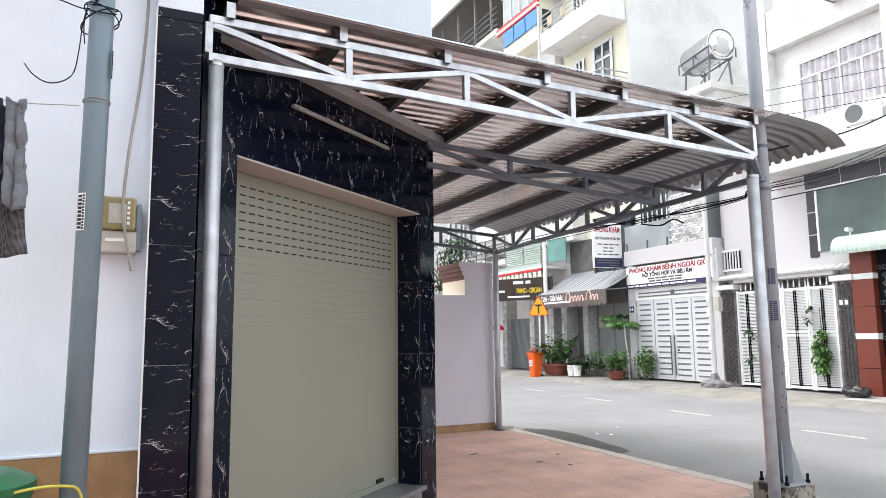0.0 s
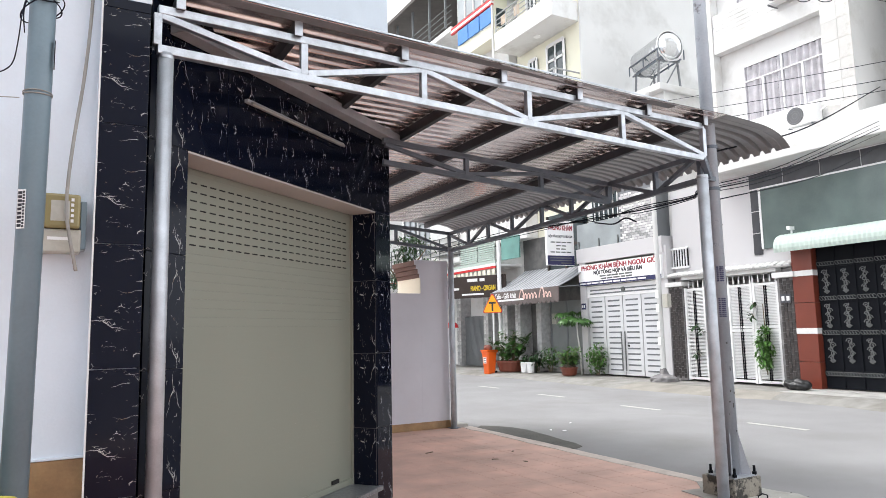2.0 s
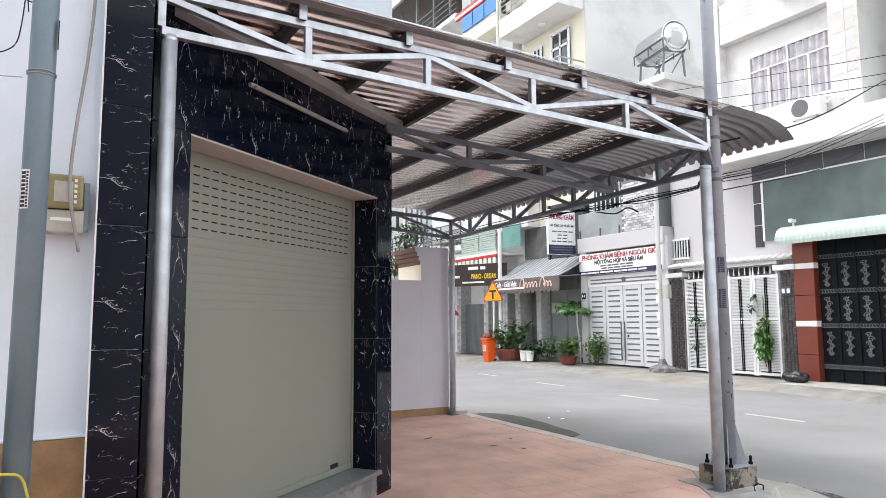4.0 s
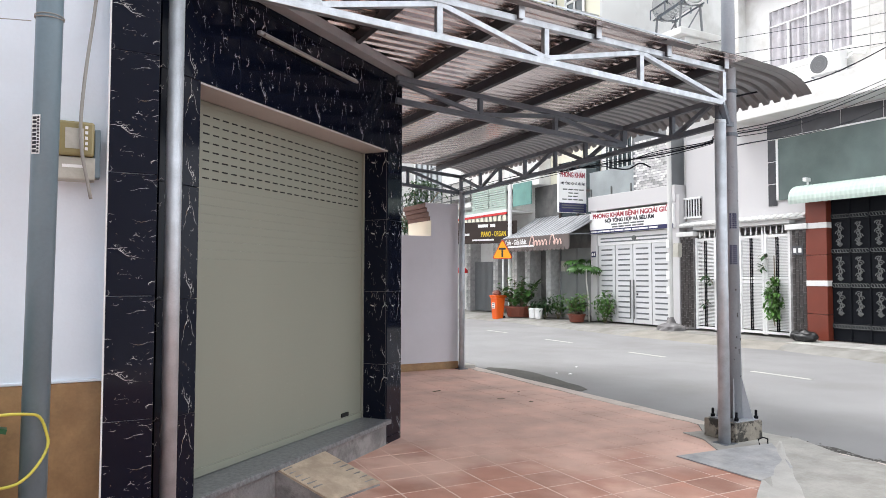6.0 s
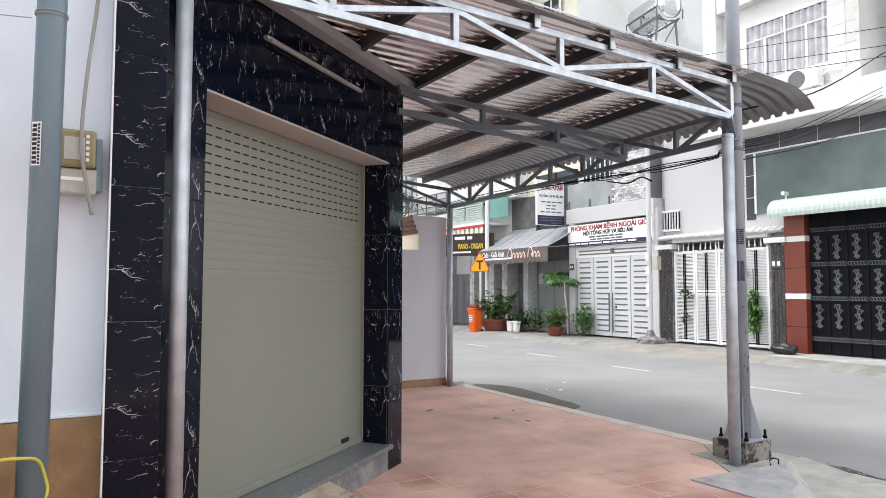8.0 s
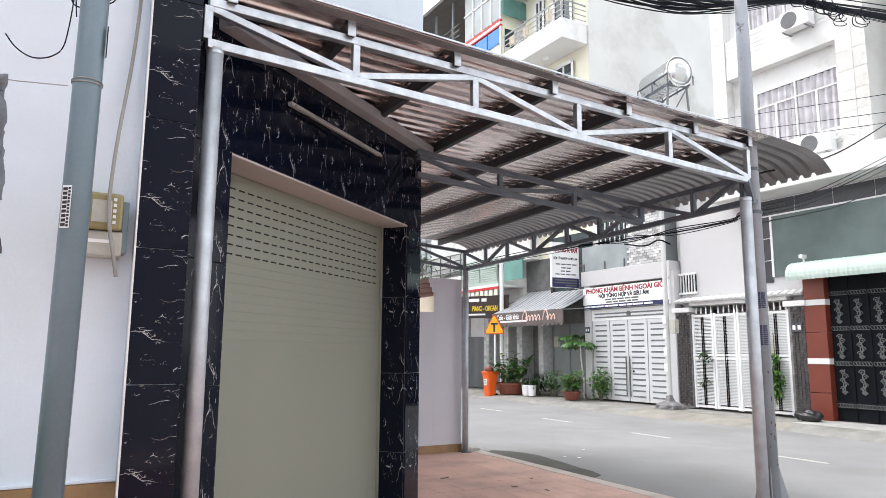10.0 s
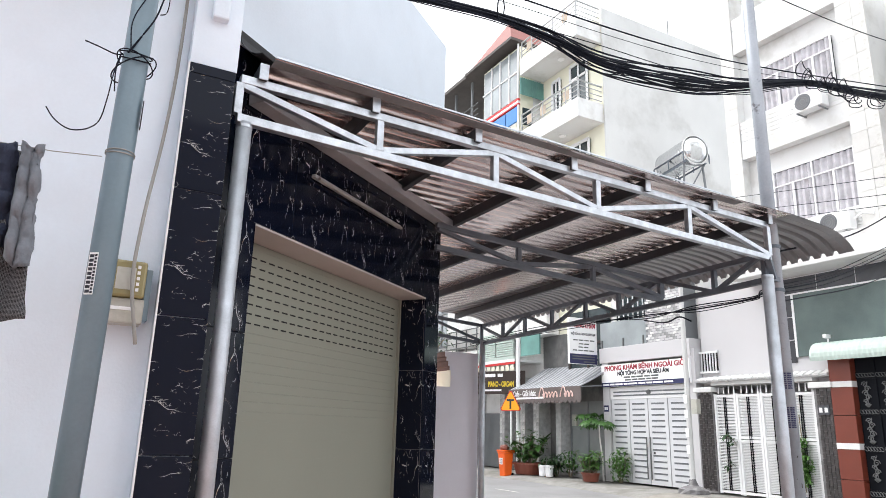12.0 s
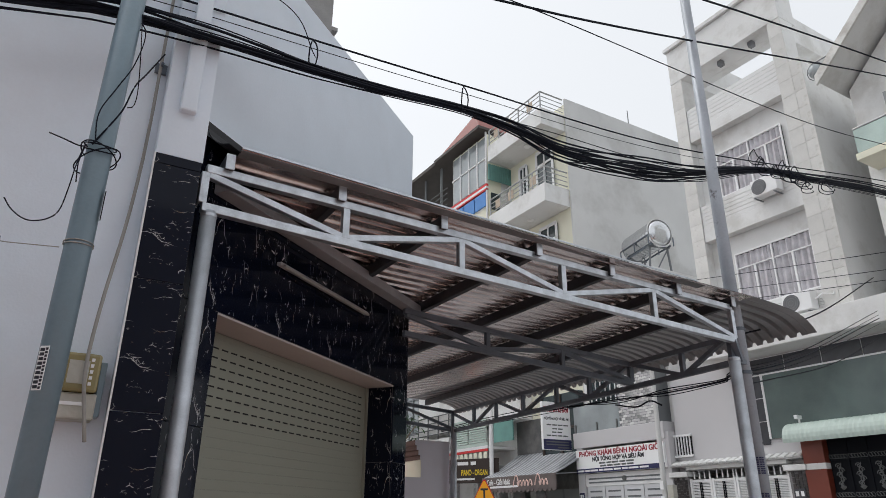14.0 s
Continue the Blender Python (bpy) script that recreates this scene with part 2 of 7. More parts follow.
GREYMETAL = material("grey_enamelled_metal", (0.17, 0.18, 0.19), 0.45, var=0.08, bump=0.02)
BLACKMETAL = material("black_wrought_iron", (0.007, 0.008, 0.011), 0.6, var=0.2, bump=0.1, spec=0.1)
SILVERMETAL = material("aged_silver_paint", (0.135, 0.14, 0.14), 0.5, 0.3, var=0.2, bump=0.05)
STAINLESS = material("stainless_steel", (0.66, 0.67, 0.68), 0.2, 1.0, var=0.05, bump=0.02)
REDTILE = material("red_brown_tile", (0.165, 0.036, 0.021), 0.35, var=0.1, bump=0.05)
BROWNBRICK = material("dark_brown_stone_tile", (0.042, 0.036, 0.035), 0.5, var=0.3, scale=12, bump=0.3, per_object=0.35)
STONE = material("grey_stone_tile", (0.42, 0.42, 0.42), 0.7, var=0.25, scale=8, bump=0.3, per_object=0.3)
PANELWHITE = material("white_sign_panel", (0.88, 0.88, 0.88), 0.4, var=0.03, bump=0)
INKRED = material("red_sign_ink", (0.30, 0.016, 0.035), 0.5, var=0.05, bump=0)
INKBLACK = material("black_sign_ink", (0.02, 0.02, 0.03), 0.5, var=0.05, bump=0)
INKBLUE = material("navy_sign_ink", (0.022, 0.024, 0.085), 0.5, var=0.05, bump=0)
INKYELLOW = material("yellow_sign_ink", (0.75, 0.55, 0.03), 0.5, var=0.05, bump=0)
INKWHITE = material("white_sign_ink", (0.8, 0.8, 0.8), 0.5, var=0.05, bump=0)
INKPINK = material("pale_pink_ink", (0.72, 0.52, 0.47), 0.5, var=0.05, bump=0)
BROWNPANEL = material("dark_brown_banner", (0.035, 0.022, 0.018), 0.5, var=0.1, bump=0)
VALANCE = material("faded_brown_valance", (0.13, 0.105, 0.10), 0.6, var=0.2, scale=4, bump=0.05)
ORANGE = material("orange_plastic", (0.80, 0.12, 0.01), 0.4, var=0.06, bump=0.03)
SIGNORANGE = material("orange_traffic_sign", (0.90, 0.40, 0.01), 0.4, var=0.04, bump=0)
POTRED = material("brown_red_glazed_pot", (0.18, 0.05, 0.03), 0.4, var=0.15, bump=0.1)
LEAF = material("green_leaves", (0.05, 0.13, 0.025), 0.45, var=0.4, scale=5, bump=0.1)
LEAFLIGHT = material("light_green_leaves", (0.10, 0.22, 0.05), 0.45, var=0.35, scale=5, bump=0.1)
LEAFDARK = material("dark_green_leaves", (0.025, 0.07, 0.02), 0.5, var=0.4, scale=5, bump=0.1)
BARK = material("grey_brown_stem", (0.20, 0.16, 0.11), 0.9, var=0.25, bump=0.3)
CABLE = material("black_cable", (0.008, 0.010, 0.018), 0.6, var=0.2, bump=0, spec=0.12)
GREYCABLE = material("grey_conduit", (0.30, 0.29, 0.27), 0.7, var=0.15, bump=0.05)
# purlin bodies are far darker than their end plates
PURLIN = material("dark_purlin_steel", (0.042, 0.047, 0.056), 0.55, 0.2, var=0.2, bump=0.05)
CURTAIN = material("grey_lilac_curtain", (0.50, 0.485, 0.51), 0.9, var=0.25, scale=4, bump=0.1)
BLUESHEET = material("blue_awning_sheet", (0.06, 0.22, 0.55), 0.5, var=0.1, bump=0.05)
GREENSHEET = material("green_corrugated_sheet", (0.14, 0.30, 0.27), 0.5, var=0.15, bump=0.05)
PALEGREEN = material("pale_green_sheet", (0.48, 0.57, 0.52), 0.5, var=0.06, bump=0.03)
REDROOF = material("red_roof_sheet", (0.24, 0.065, 0.05), 0.6, var=0.15, bump=0.1)
RUSTDARK = material("dark_roof_sheet", (0.07, 0.06, 0.055), 0.7, var=0.2, bump=0.1)
STRIPECLOTH = material("grey_awning_cloth", (0.19, 0.197, 0.21), 0.7, var=0.12, bump=0.1)
REDPAINT = material("red_paint", (0.60, 0.03, 0.03), 0.5, var=0.06, bump=0)
YELLOWBOX = material("yellowed_clear_plastic", (0.26, 0.22, 0.10), 0.25, var=0.1, bump=0.02)
BEIGEBOX = material("beige_plastic", (0.46, 0.45, 0.40), 0.5, var=0.08, stain=(0.3, 0.28, 0.22), stain_amount=0.5, stain_scale=8)
DENIM = material("grey_denim", (0.17, 0.185, 0.21), 0.95, var=0.25, scale=8, bump=0.5)
GREENPLASTIC = material("green_plastic", (0.012, 0.12, 0.045), 0.4, var=0.08, bump=0.03)
YELLOWHOSE = material("yellow_hose", (0.52, 0.47, 0.07), 0.45, var=0.06, bump=0)
WOOD = material("worn_beige_ceramic", (0.47, 0.38, 0.29), 0.6, var=0.15, scale=8, stain=(0.33, 0.255, 0.19), stain_amount=0.8, stain_scale=6, bump=0.2, stain_edge=(0.45, 0.62))
RUBBER = material("black_plastic_sack", (0.015, 0.015, 0.016), 0.35, var=0.2, bump=0.4, bump_scale=20)
RUST = material("bare_rusted_steel", (0.05, 0.035, 0.028), 0.8, var=0.3, scale=20, bump=0.2)
SLABGREY = material("grey_cement_slab", (0.37, 0.37, 0.38), 0.8, var=0.25, scale=6, stain=(0.55, 0.53, 0.50), stain_amount=0.85, stain_scale=2.6, bump=0.4, placed=True)
PLASTER = material("white_plaster_lump", (0.48, 0.465, 0.44), 0.9, var=0.12, scale=7, stain=(0.42, 0.40, 0.37), stain_amount=0.6, stain_scale=5, bump=0.5, bump_scale=50)
# the awning's shade is darkened into the cafe wall and door colours
SHADEWALL = material("awning_shaded_render", (0.15, 0.15, 0.148), 0.85, var=0.25, scale=3, stain=(0.28, 0.27, 0.25), stain_amount=0.5, stain_scale=1.5, bump=0.3)
DOORGREY = material("grey_green_door_enamel", (0.22, 0.235, 0.235), 0.5, var=0.1, bump=0.05)
CLOTHWHITE = material("pale_awning_cloth", (0.36, 0.37, 0.39), 0.7, var=0.12, bump=0.1)
RISER = material("stained_dark_cement", (0.19, 0.182, 0.185), 0.9, var=0.3, scale=6, stain=(0.33, 0.315, 0.31), stain_amount=0.8, stain_scale=4, bump=0.5, stain_edge=(0.48, 0.6))
CAPBROWN = material("brown_moulded_cap", (0.13, 0.075, 0.06), 0.7, var=0.2, bump=0.2)
GRITDARK = material("dark_road_grit", (0.07, 0.066, 0.06), 0.9, var=0.4, scale=14, stain=(0.2, 0.19, 0.18), stain_amount=0.8, stain_scale=9, bump=0.8, stain_edge=(0.5, 0.6))
PEARL = material("pearl_grey_enamel", (0.60, 0.605, 0.62), 0.45, var=0.05, bump=0.02, stain=(0.50, 0.49, 0.47), stain_amount=0.4)
CHECK = material("black_checked_cloth", (0.015, 0.015, 0.017), 0.95, var=0.2, bump=0.4)
_cn, _cl = CHECK.node_tree.nodes, CHECK.node_tree.links
_ck = _cn.new("ShaderNodeTexBrick")
_ck.offset = 0.0
_ck.inputs["Scale"].default_value = 170.0
_ck.inputs["Brick Width"].default_value, _ck.inputs["Row Height"].default_value = 0.8, 0.8
_ck.inputs["Mortar Size"].default_value = 0.10
_ck.inputs["Color1"].default_value = _ck.inputs["Color2"].default_value = (0.012, 0.012, 0.014, 1)
_ck.inputs["Mortar"].default_value = (0.16, 0.16, 0.17, 1)
_cm, _cc = _cn.new("ShaderNodeMapping"), _cn.new("ShaderNodeTexCoord")
_cm.inputs["Rotation"].default_value = (radians(90), 0, 0)
_cl.new(_cc.outputs["Object"], _cm.inputs["Vector"])
_cl.new(_cm.outputs[0], _ck.inputs["Vector"])
_cl.new(_ck.outputs["Color"], _cn["Principled BSDF"].inputs["Base Color"])
RAILWHITE = material("grey_railing_paint", (0.36, 0.37, 0.37), 0.4, 0.2, var=0.08, bump=0.02)
FLASHING = material("dark_weathered_flashing", (0.022, 0.022, 0.025), 0.6, 0.0, var=0.3, scale=6, bump=0.1, spec=0.25)
SOFFIT = material("beige_soffit_paint", (0.46, 0.43, 0.41), 0.7, var=0.06, scale=3, bump=0.1)
ROLLEDGE = material("grey_rolled_sheet", (0.27, 0.27, 0.275), 0.35, 0.4, var=0.12, scale=4, bump=0.03)
PLATEGREY = material("grey_primed_beam", (0.40, 0.41, 0.43), 0.5, 0.2, var=0.15, scale=6, bump=0.05)
NAVYCLOTH = material("navy_cloth", (0.02, 0.026, 0.05), 0.95, var=0.25, scale=9, bump=0.5)
KERBPALE = material("pale_kerb_cement", (0.60, 0.53, 0.48), 0.9, var=0.15, scale=5, stain=(0.42, 0.36, 0.32), stain_amount=0.7, stain_scale=3, bump=0.5, placed=True)
STRIPGREY = material("dull_grey_strip", (0.20, 0.205, 0.215), 0.6, 0.0, var=0.3, scale=8, stain=(0.10, 0.095, 0.09), stain_amount=0.6, stain_scale=4, bump=0.05)
# ---- building helpers ----
def part(name, bm, mat, parent=None, label="", smooth=False):
    """Links a bmesh as one mesh object, under a thing where one is given."""
    me = bpy.data.meshes.new(name)
    bm.to_mesh(me)
    bm.free()
    me.materials.append(mat)
    if smooth:
        for p in me.polygons:
            p.use_smooth = len(p.vertices) < 5
    ob = new(name, me)
    if parent is not None:
        ob.parent = parent
    if label:
        ob["label"] = label
    return ob


def share(name, me, parent, m):
    """Another object on the same mesh."""
    ob = new(name, me)
    ob.parent = parent
    ob.matrix_basis = m
    return ob


def thing(name, label, category, group="", kind="", at=(0, 0, 0), rz=0.0):
    e = new(name)
    e.empty_display_size = 0.1
    e.matrix_basis = Matrix.Translation(at) @ Matrix.Rotation(rz, 4, "Z")
    return tagged(e, label, category, group, kind)


def box(x0, x1, y0, y1, z0, z1, bevel=0.0, bm=None, m=None):
    bm = bm or bmesh.new()
    mm = Matrix.Translation(((x0 + x1) / 2, (y0 + y1) / 2, (z0 + z1) / 2)) @ Matrix.Diagonal((abs(x1 - x0), abs(y1 - y0), abs(z1 - z0), 1))
    if m is not None:
        mm = m @ mm
    vs = bmesh.ops.create_cube(bm, size=1, matrix=mm)["verts"]
    if bevel:
        es = list({e for v in vs for e in v.link_edges})
        bmesh.ops.bevel(bm, geom=es, offset=bevel, segments=2, affect="EDGES", profile=0.5)
    return bm


def bar(a, b, w, h=None, bm=None, up=(0, 0, 1), bevel=0.0):
    """A rectangular bar from a to b; w across, h along up."""
    bm = bm or bmesh.new()
    a, b = Vector(a), Vector(b)
    d = b - a
    z = d.normalized()
    u = Vector(up)
    if abs(z.dot(u)) > 0.98:
        u = Vector((0, 1, 0))
    x = u.cross(z).normalized()
    y = z.cross(x)
    rot = Matrix((x, y, z)).transposed().to_4x4()
    return box(-w / 2, w / 2, -(h or w) / 2, (h or w) / 2, 0, d.length, bevel, bm, Matrix.Translation(a) @ rot)


def rod(a, b, r, r2=None, n=16, bm=None):
    bm = bm or bmesh.new()
    a, b = Vector(a), Vector(b)
    d = b - a
    m = Matrix.Translation((a + b) / 2) @ d.to_track_quat("Z", "Y").to_matrix().to_4x4()
    bmesh.ops.create_cone(bm, cap_ends=True, segments=n, radius1=r, radius2=r if r2 is None else r2, depth=d.length, matrix=m)
    return bm


def sweep(points, r, n=8, bm=None, taper=None):
    """A tube through points."""
    bm = bm or bmesh.new()
    pts = [Vector(p) for p in points]
    rings = []
    for i, p in enumerate(pts):
        d = (pts[min(i + 1, len(pts) - 1)] - pts[max(i - 1, 0)]).normalized()
        s = Vector((0, 0, 1)) if abs(d.z) < 0.9 else Vector((1, 0, 0))
        x = d.cross(s).normalized()
        y = d.cross(x)
        rr = r if taper is None else r + (taper - r) * i / (len(pts) - 1)
        rings.append([bm.verts.new(p + rr * (x * math.cos(2 * math.pi * k / n) + y * math.sin(2 * math.pi * k / n))) for k in range(n)])
    for a, b in zip(rings, rings[1:]):
        for k in range(n):
            bm.faces.new((a[k], a[(k + 1) % n], b[(k + 1) % n], b[k]))
    bm.faces.new(rings[0][::-1])
    bm.faces.new(rings[-1])
    return bm


def spline(points, per=8):
    """Catmull-Rom through points."""
    P = [Vector(p) for p in points]
    P = [2 * P[0] - P[1]] + P + [2 * P[-1] - P[-2]]
    out = []
    for a, b, c, d in zip(P, P[1:], P[2:], P[3:]):
        for i in range(per):
            t = i / per
            out.append(0.5 * ((2 * b) + (c - a) * t + (2 * a - 5 * b + 4 * c - d) * t * t + (3 * b - a - 3 * c + d) * t ** 3))
    out.append(P[-2])
    return out


def lathe(profile, n=24, bm=None, m=None, hoop=False):
    """Turns (radius, height) pairs round z."""
    bm = bm or bmesh.new()
    m = m or Matrix.Identity(4)
    rings = [[bm.verts.new(m @ Vector((r * math.cos(2 * math.pi * k / n), r * math.sin(2 * math.pi * k / n), z))) for k in range(n)] for r, z in profile]
    for a, b in zip(rings, rings[1:] + (rings[:1] if hoop else [])):
        for k in range(n):
            bm.faces.new((a[k], a[(k + 1) % n], b[(k + 1) % n], b[k]))
    if not hoop:
        bm.faces.new(rings[0][::-1])
        bm.faces.new(rings[-1])
    return bm


def prism(poly, z0, z1, bm=None):
    """An upright prism on a plan outline."""
    bm = bm or bmesh.new()
    lo = [bm.verts.new((x, y, z0)) for x, y in poly]
    hi = [bm.verts.new((x, y, z1)) for x, y in poly]
    k = len(poly)
    for i in range(k):
        bm.faces.new((lo[i], lo[(i + 1) % k], hi[(i + 1) % k], hi[i]))
    bm.faces.new(lo[::-1])
    bm.faces.new(hi)
    bmesh.ops.recalc_face_normals(bm, faces=bm.faces)
    return bm


def lettering(name, body, size, mat, parent, m, width=0.0, bold=0.0, depth=0.004):
    """Words as a mesh in the built-in font, centred on m's origin, scaled to a width."""
    cu = bpy.data.curves.new(name, "FONT")
    cu.body, cu.size, cu.align_x, cu.align_y, cu.extrude, cu.offset = body, size, "CENTER", "CENTER", depth, bold
    tmp = new("letters", cu)
    me = bpy.data.meshes.new_from_object(tmp.evaluated_get(bpy.context.evaluated_depsgraph_get()))
    bpy.data.objects.remove(tmp)
    me.materials.clear()
    me.materials.append(mat)
    if width:
        xs = [v.co.x for v in me.vertices]
        k = width / (max(xs) - min(xs))
        for v in me.vertices:
            v.co.x *= k
    ob = new(name, me)
    ob.parent = parent
    ob.matrix_basis = m
    ob["kind"] = "stuff"
    return ob


# upright plane facing the street from the far side: local x runs to -y, local y up, local z to -x
def on_far(x, y, z):
    return Matrix(((0, 0, -1, x), (-1, 0, 0, y), (0, 1, 0, z), (0, 0, 0, 1)))


# the chamfered shop front: s runs along it, d out of it, z up
W0 = Vector((0.363, 3.736, 0))
WD = Vector((2.14, 1.694, 0)).normalized()
WN = Vector((WD.y, -WD.x, 0))
WLEN = 2.729
WM = Matrix(((WD.x, WN.x, 0, W0.x), (WD.y, WN.y, 0, W0.y), (0, 0, 1, 0), (0, 0, 0, 1)))


def wpt(s, d, z):
    return W0 + WD * s + WN * d + Vector((0, 0, z))


def wbox(s0, s1, d0, d1, z0, z1, bevel=0.0, bm=None):
    bm = box(s0, s1, d0, d1, z0, z1, bevel, bm, WM)
    bmesh.ops.recalc_face_normals(bm, faces=bm.faces)
    return bm


CORNER = wpt(WLEN, 0, 0)
# ---- ground ----
ground = tagged(part("road", prism([(-400, -400), (600, -400), (600, 600), (-400, 600)], -0.5, -0.06), ASPHALT), "grey asphalt street with faint patches", "road", kind="structure")
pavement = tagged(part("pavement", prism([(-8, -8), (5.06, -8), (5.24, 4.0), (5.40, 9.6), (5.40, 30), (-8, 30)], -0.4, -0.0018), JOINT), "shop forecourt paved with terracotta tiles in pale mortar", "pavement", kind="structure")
kk = [-8 + 0.25 * i for i in range(153)]
kerb_near = tagged(part("kerb", prism([(float(np.interp(y, (-8, 4, 9.6, 31), (5.17, 5.35, 5.51, 5.51))) + 0.02 * noise.noise((y * 3, 0, 0)), y) for y in kk] + [(float(np.interp(y, (-8, 4, 9.6, 31), (4.99, 5.17, 5.36, 5.36))) + 0.05 * noise.noise((y * 2, 5, 0)), y) for y in kk[::-1]], -0.4, 0.004), KERBPALE), "low pale cement kerb along the forecourt", "kerb", kind="structure")
far_pavement = tagged(part("far_pavement", prism([(12.9, -30), (20, -30), (20, 80), (12.9, 80)], -0.4, 0.05), FARCEMENT), "pale cement pavement in front of the houses", "pavement", kind="structure")



def apron(name, ys, edge, inner, mat, label):
    """A worn cement strip that falls from the pavement to the road along a ragged edge."""
    bm = bmesh.new()
    rows, n = [], int((ys[1] - ys[0]) / 0.12)
    for j in range(n + 1):
        y = ys[0] + (ys[1] - ys[0]) * j / n
        xe = edge(y) + 0.10 * noise.noise((y * 1.3, 3.1, 0)) + 0.035 * noise.noise((y * 6.0, 1.7, 0))
        xi = inner(y)
        row = []
        for k in range(6):
            u = k / 5
            z = -0.066 + 0.118 * (1 - (1 - u) ** 2) + (0.012 * noise.noise((y * 2.5, u * 4, 5)) if k < 5 else 0.004)
            row.append(bm.verts.new((xe + (xi - xe) * u, y, z if k else -0.075)))
        rows.append(row)
    for a, b in zip(rows, rows[1:]):
        for k in range(5):
            bm.faces.new((a[k], a[k + 1], b[k + 1], b[k]))
    return tagged(part(name, bm, mat, smooth=True), label, "pavement", kind="structure")


def between(y, pts):
    return float(np.interp(y, [p[0] for p in pts], [p[1] for p in pts]))


apron("pavement_apron", (13.0, 34.0), lambda y: between(y, ((13, 12.1), (14.6, 12.17), (15.7, 12.27), (18.2, 12.45), (21, 12.2), (34, 12.2))), lambda y: 13.0, FARCEMENT, "pale worn cement apron falling to the road")
apron("driveway_apron", (9.0, 13.06), lambda y: between(y, ((9, 12.5), (9.5, 12.2), (12.6, 12.12), (13.06, 12.1))), lambda y: 13.0, DUSTCEMENT, "dusty brown cement apron in front of the white gate")
apron("kerb_apron", (-12.0, 9.05), lambda y: between(y, ((-12, 11.9), (6.5, 12.0), (7.6, 12.27), (9, 12.5))), lambda y: 13.0, FARCEMENT, "cracked pale cement edge of the far pavement")

# ---- chamfered shop front with roller shutter ----
DOOR0, DOOR1, DOORZ, SILLZ, REVEAL = 0.282, 2.466, 2.442, 0.205, 0.24
shop_wall = thing("wall_shop_front", "chamfered shop front clad in polished black veined tiles", "wall", kind="structure")
part("wall_core", wbox(0.02, DOOR0, -0.30, -0.012, 0, 4.86), GROUT, shop_wall)
part("wall_core", wbox(DOOR1, WLEN - 0.012, -0.30, -0.012, 0, 4.86), GROUT, shop_wall)
part("wall_core", wbox(DOOR0, DOOR1, -0.30, -0.012, DOORZ, 4.86), GROUT, shop_wall)
part("upper_render", wbox(0.0, WLEN, -0.012, 0.0, 3.34, 4.86), WHITE, shop_wall, "plain white rendered upper wall")
part("soffit", wbox(DOOR0, DOOR1, -REVEAL, -0.004, DOORZ - 0.012, DOORZ - 0.001), SOFFIT, shop_wall, "pale painted underside of the lintel")


def wtile(s0, s1, z0, z1, d=0.0):
    g = 0.0015
    ob = part("tile", box(g, z1 - z0 - g, -0.012, 0, g, s1 - s0 - g, 0.0015), MARBLE, shop_wall)
    p = wpt(s0, d, z0)
    ob.matrix_basis = Matrix(((0, WN.x, WD.x, p.x), (0, WN.y, WD.y, p.y), (1, 0, 0, p.z), (0, 0, 0, 1)))
    return ob


zs = [0.0, 0.06, 0.655, 1.26, 1.86, DOORZ]
for a, b in zip(zs, zs[1:]):
    wtile(0.0, DOOR0, a, b)
    wtile(DOOR1, WLEN, a, b)
ss = [0.0, 0.60, 1.20, 1.80, 2.40, WLEN]
for a, b in zip(ss, ss[1:]):
    for c, d in ((DOORZ, 3.02), (3.02, 3.34)):
        wtile(a, b, c, d)
# the reveal on the far jamb
for a, b in zip(zs[1:], zs[2:]):
    ob = part("tile", box(0, b - a - 0.003, 0, 0.012, 0, REVEAL - 0.0135), MARBLE, shop_wall)
    p = wpt(DOOR1 - 0.0005, -REVEAL, a + 0.0015)
    ob.matrix_basis = Matrix(((0, WD.x, WN.x, p.x), (0, WD.y, WN.y, p.y), (1, 0, 0, p.z), (0, 0, 0, 1)))

sill = tagged(part("door_sill", wbox(DOOR0 - 0.02, DOOR1 + 0.03, -0.30, 0.035, SILLZ - 0.035, SILLZ, 0.006), SILL), "polished grey granite sill under the shutter", "sill", kind="structure")
step = tagged(part("step_riser", wbox(DOOR0, DOOR1, -0.30, 0.0, -0.005, SILLZ - 0.035), RISER), "rough grey cement riser below the sill", "step", kind="structure")

shutter = thing("roller_shutter", "closed beige roller shutter with slotted upper slats", "shutter")
SD = -REVEAL
pitch = 0.0535
k = 0
z = SILLZ + 0.05
part("bottom_bar", wbox(DOOR0, DOOR1, SD - 0.025, SD + 0.012, SILLZ + 0.002, SILLZ + 0.05, 0.004), SHUTTER, shutter)
slat_top = DOORZ - 0.015
rows = int((slat_top - z) / pitch)
for i in range(rows + 1):
    z0 = z + i * pitch
    h = min(pitch, slat_top - z0)
    if h < 0.02:
        continue
    if i in (0, rows - 17) or h < pitch - 0.002:
        bm = wbox(DOOR0, DOOR1, SD - 0.02, SD, z0 + (0.0006 if i else 0.0), z0 + h, 0.0002)
        ob = part("slat", bm, SHUTTER, shutter)
        if h > pitch - 0.002:
            slat_me, base_z = ob.data, z0
    else:
        ob = share("slat", slat_me, shutter, Matrix.Translation((0, 0, z0 - base_z)))
    if rows - 8 <= i < rows:
        bm = bmesh.new()
        s, zz = DOOR0 + 0.03, base_z
        while s < DOOR1 - 0.06:
            wbox(s, s + 0.054, SD - 0.01, SD + 0.0012, zz - 0.004, zz + 0.0045, 0, bm)
            s += 0.084
        part("slotting", bm, DARK, ob, "row of dark slots")["kind"] = "stuff"
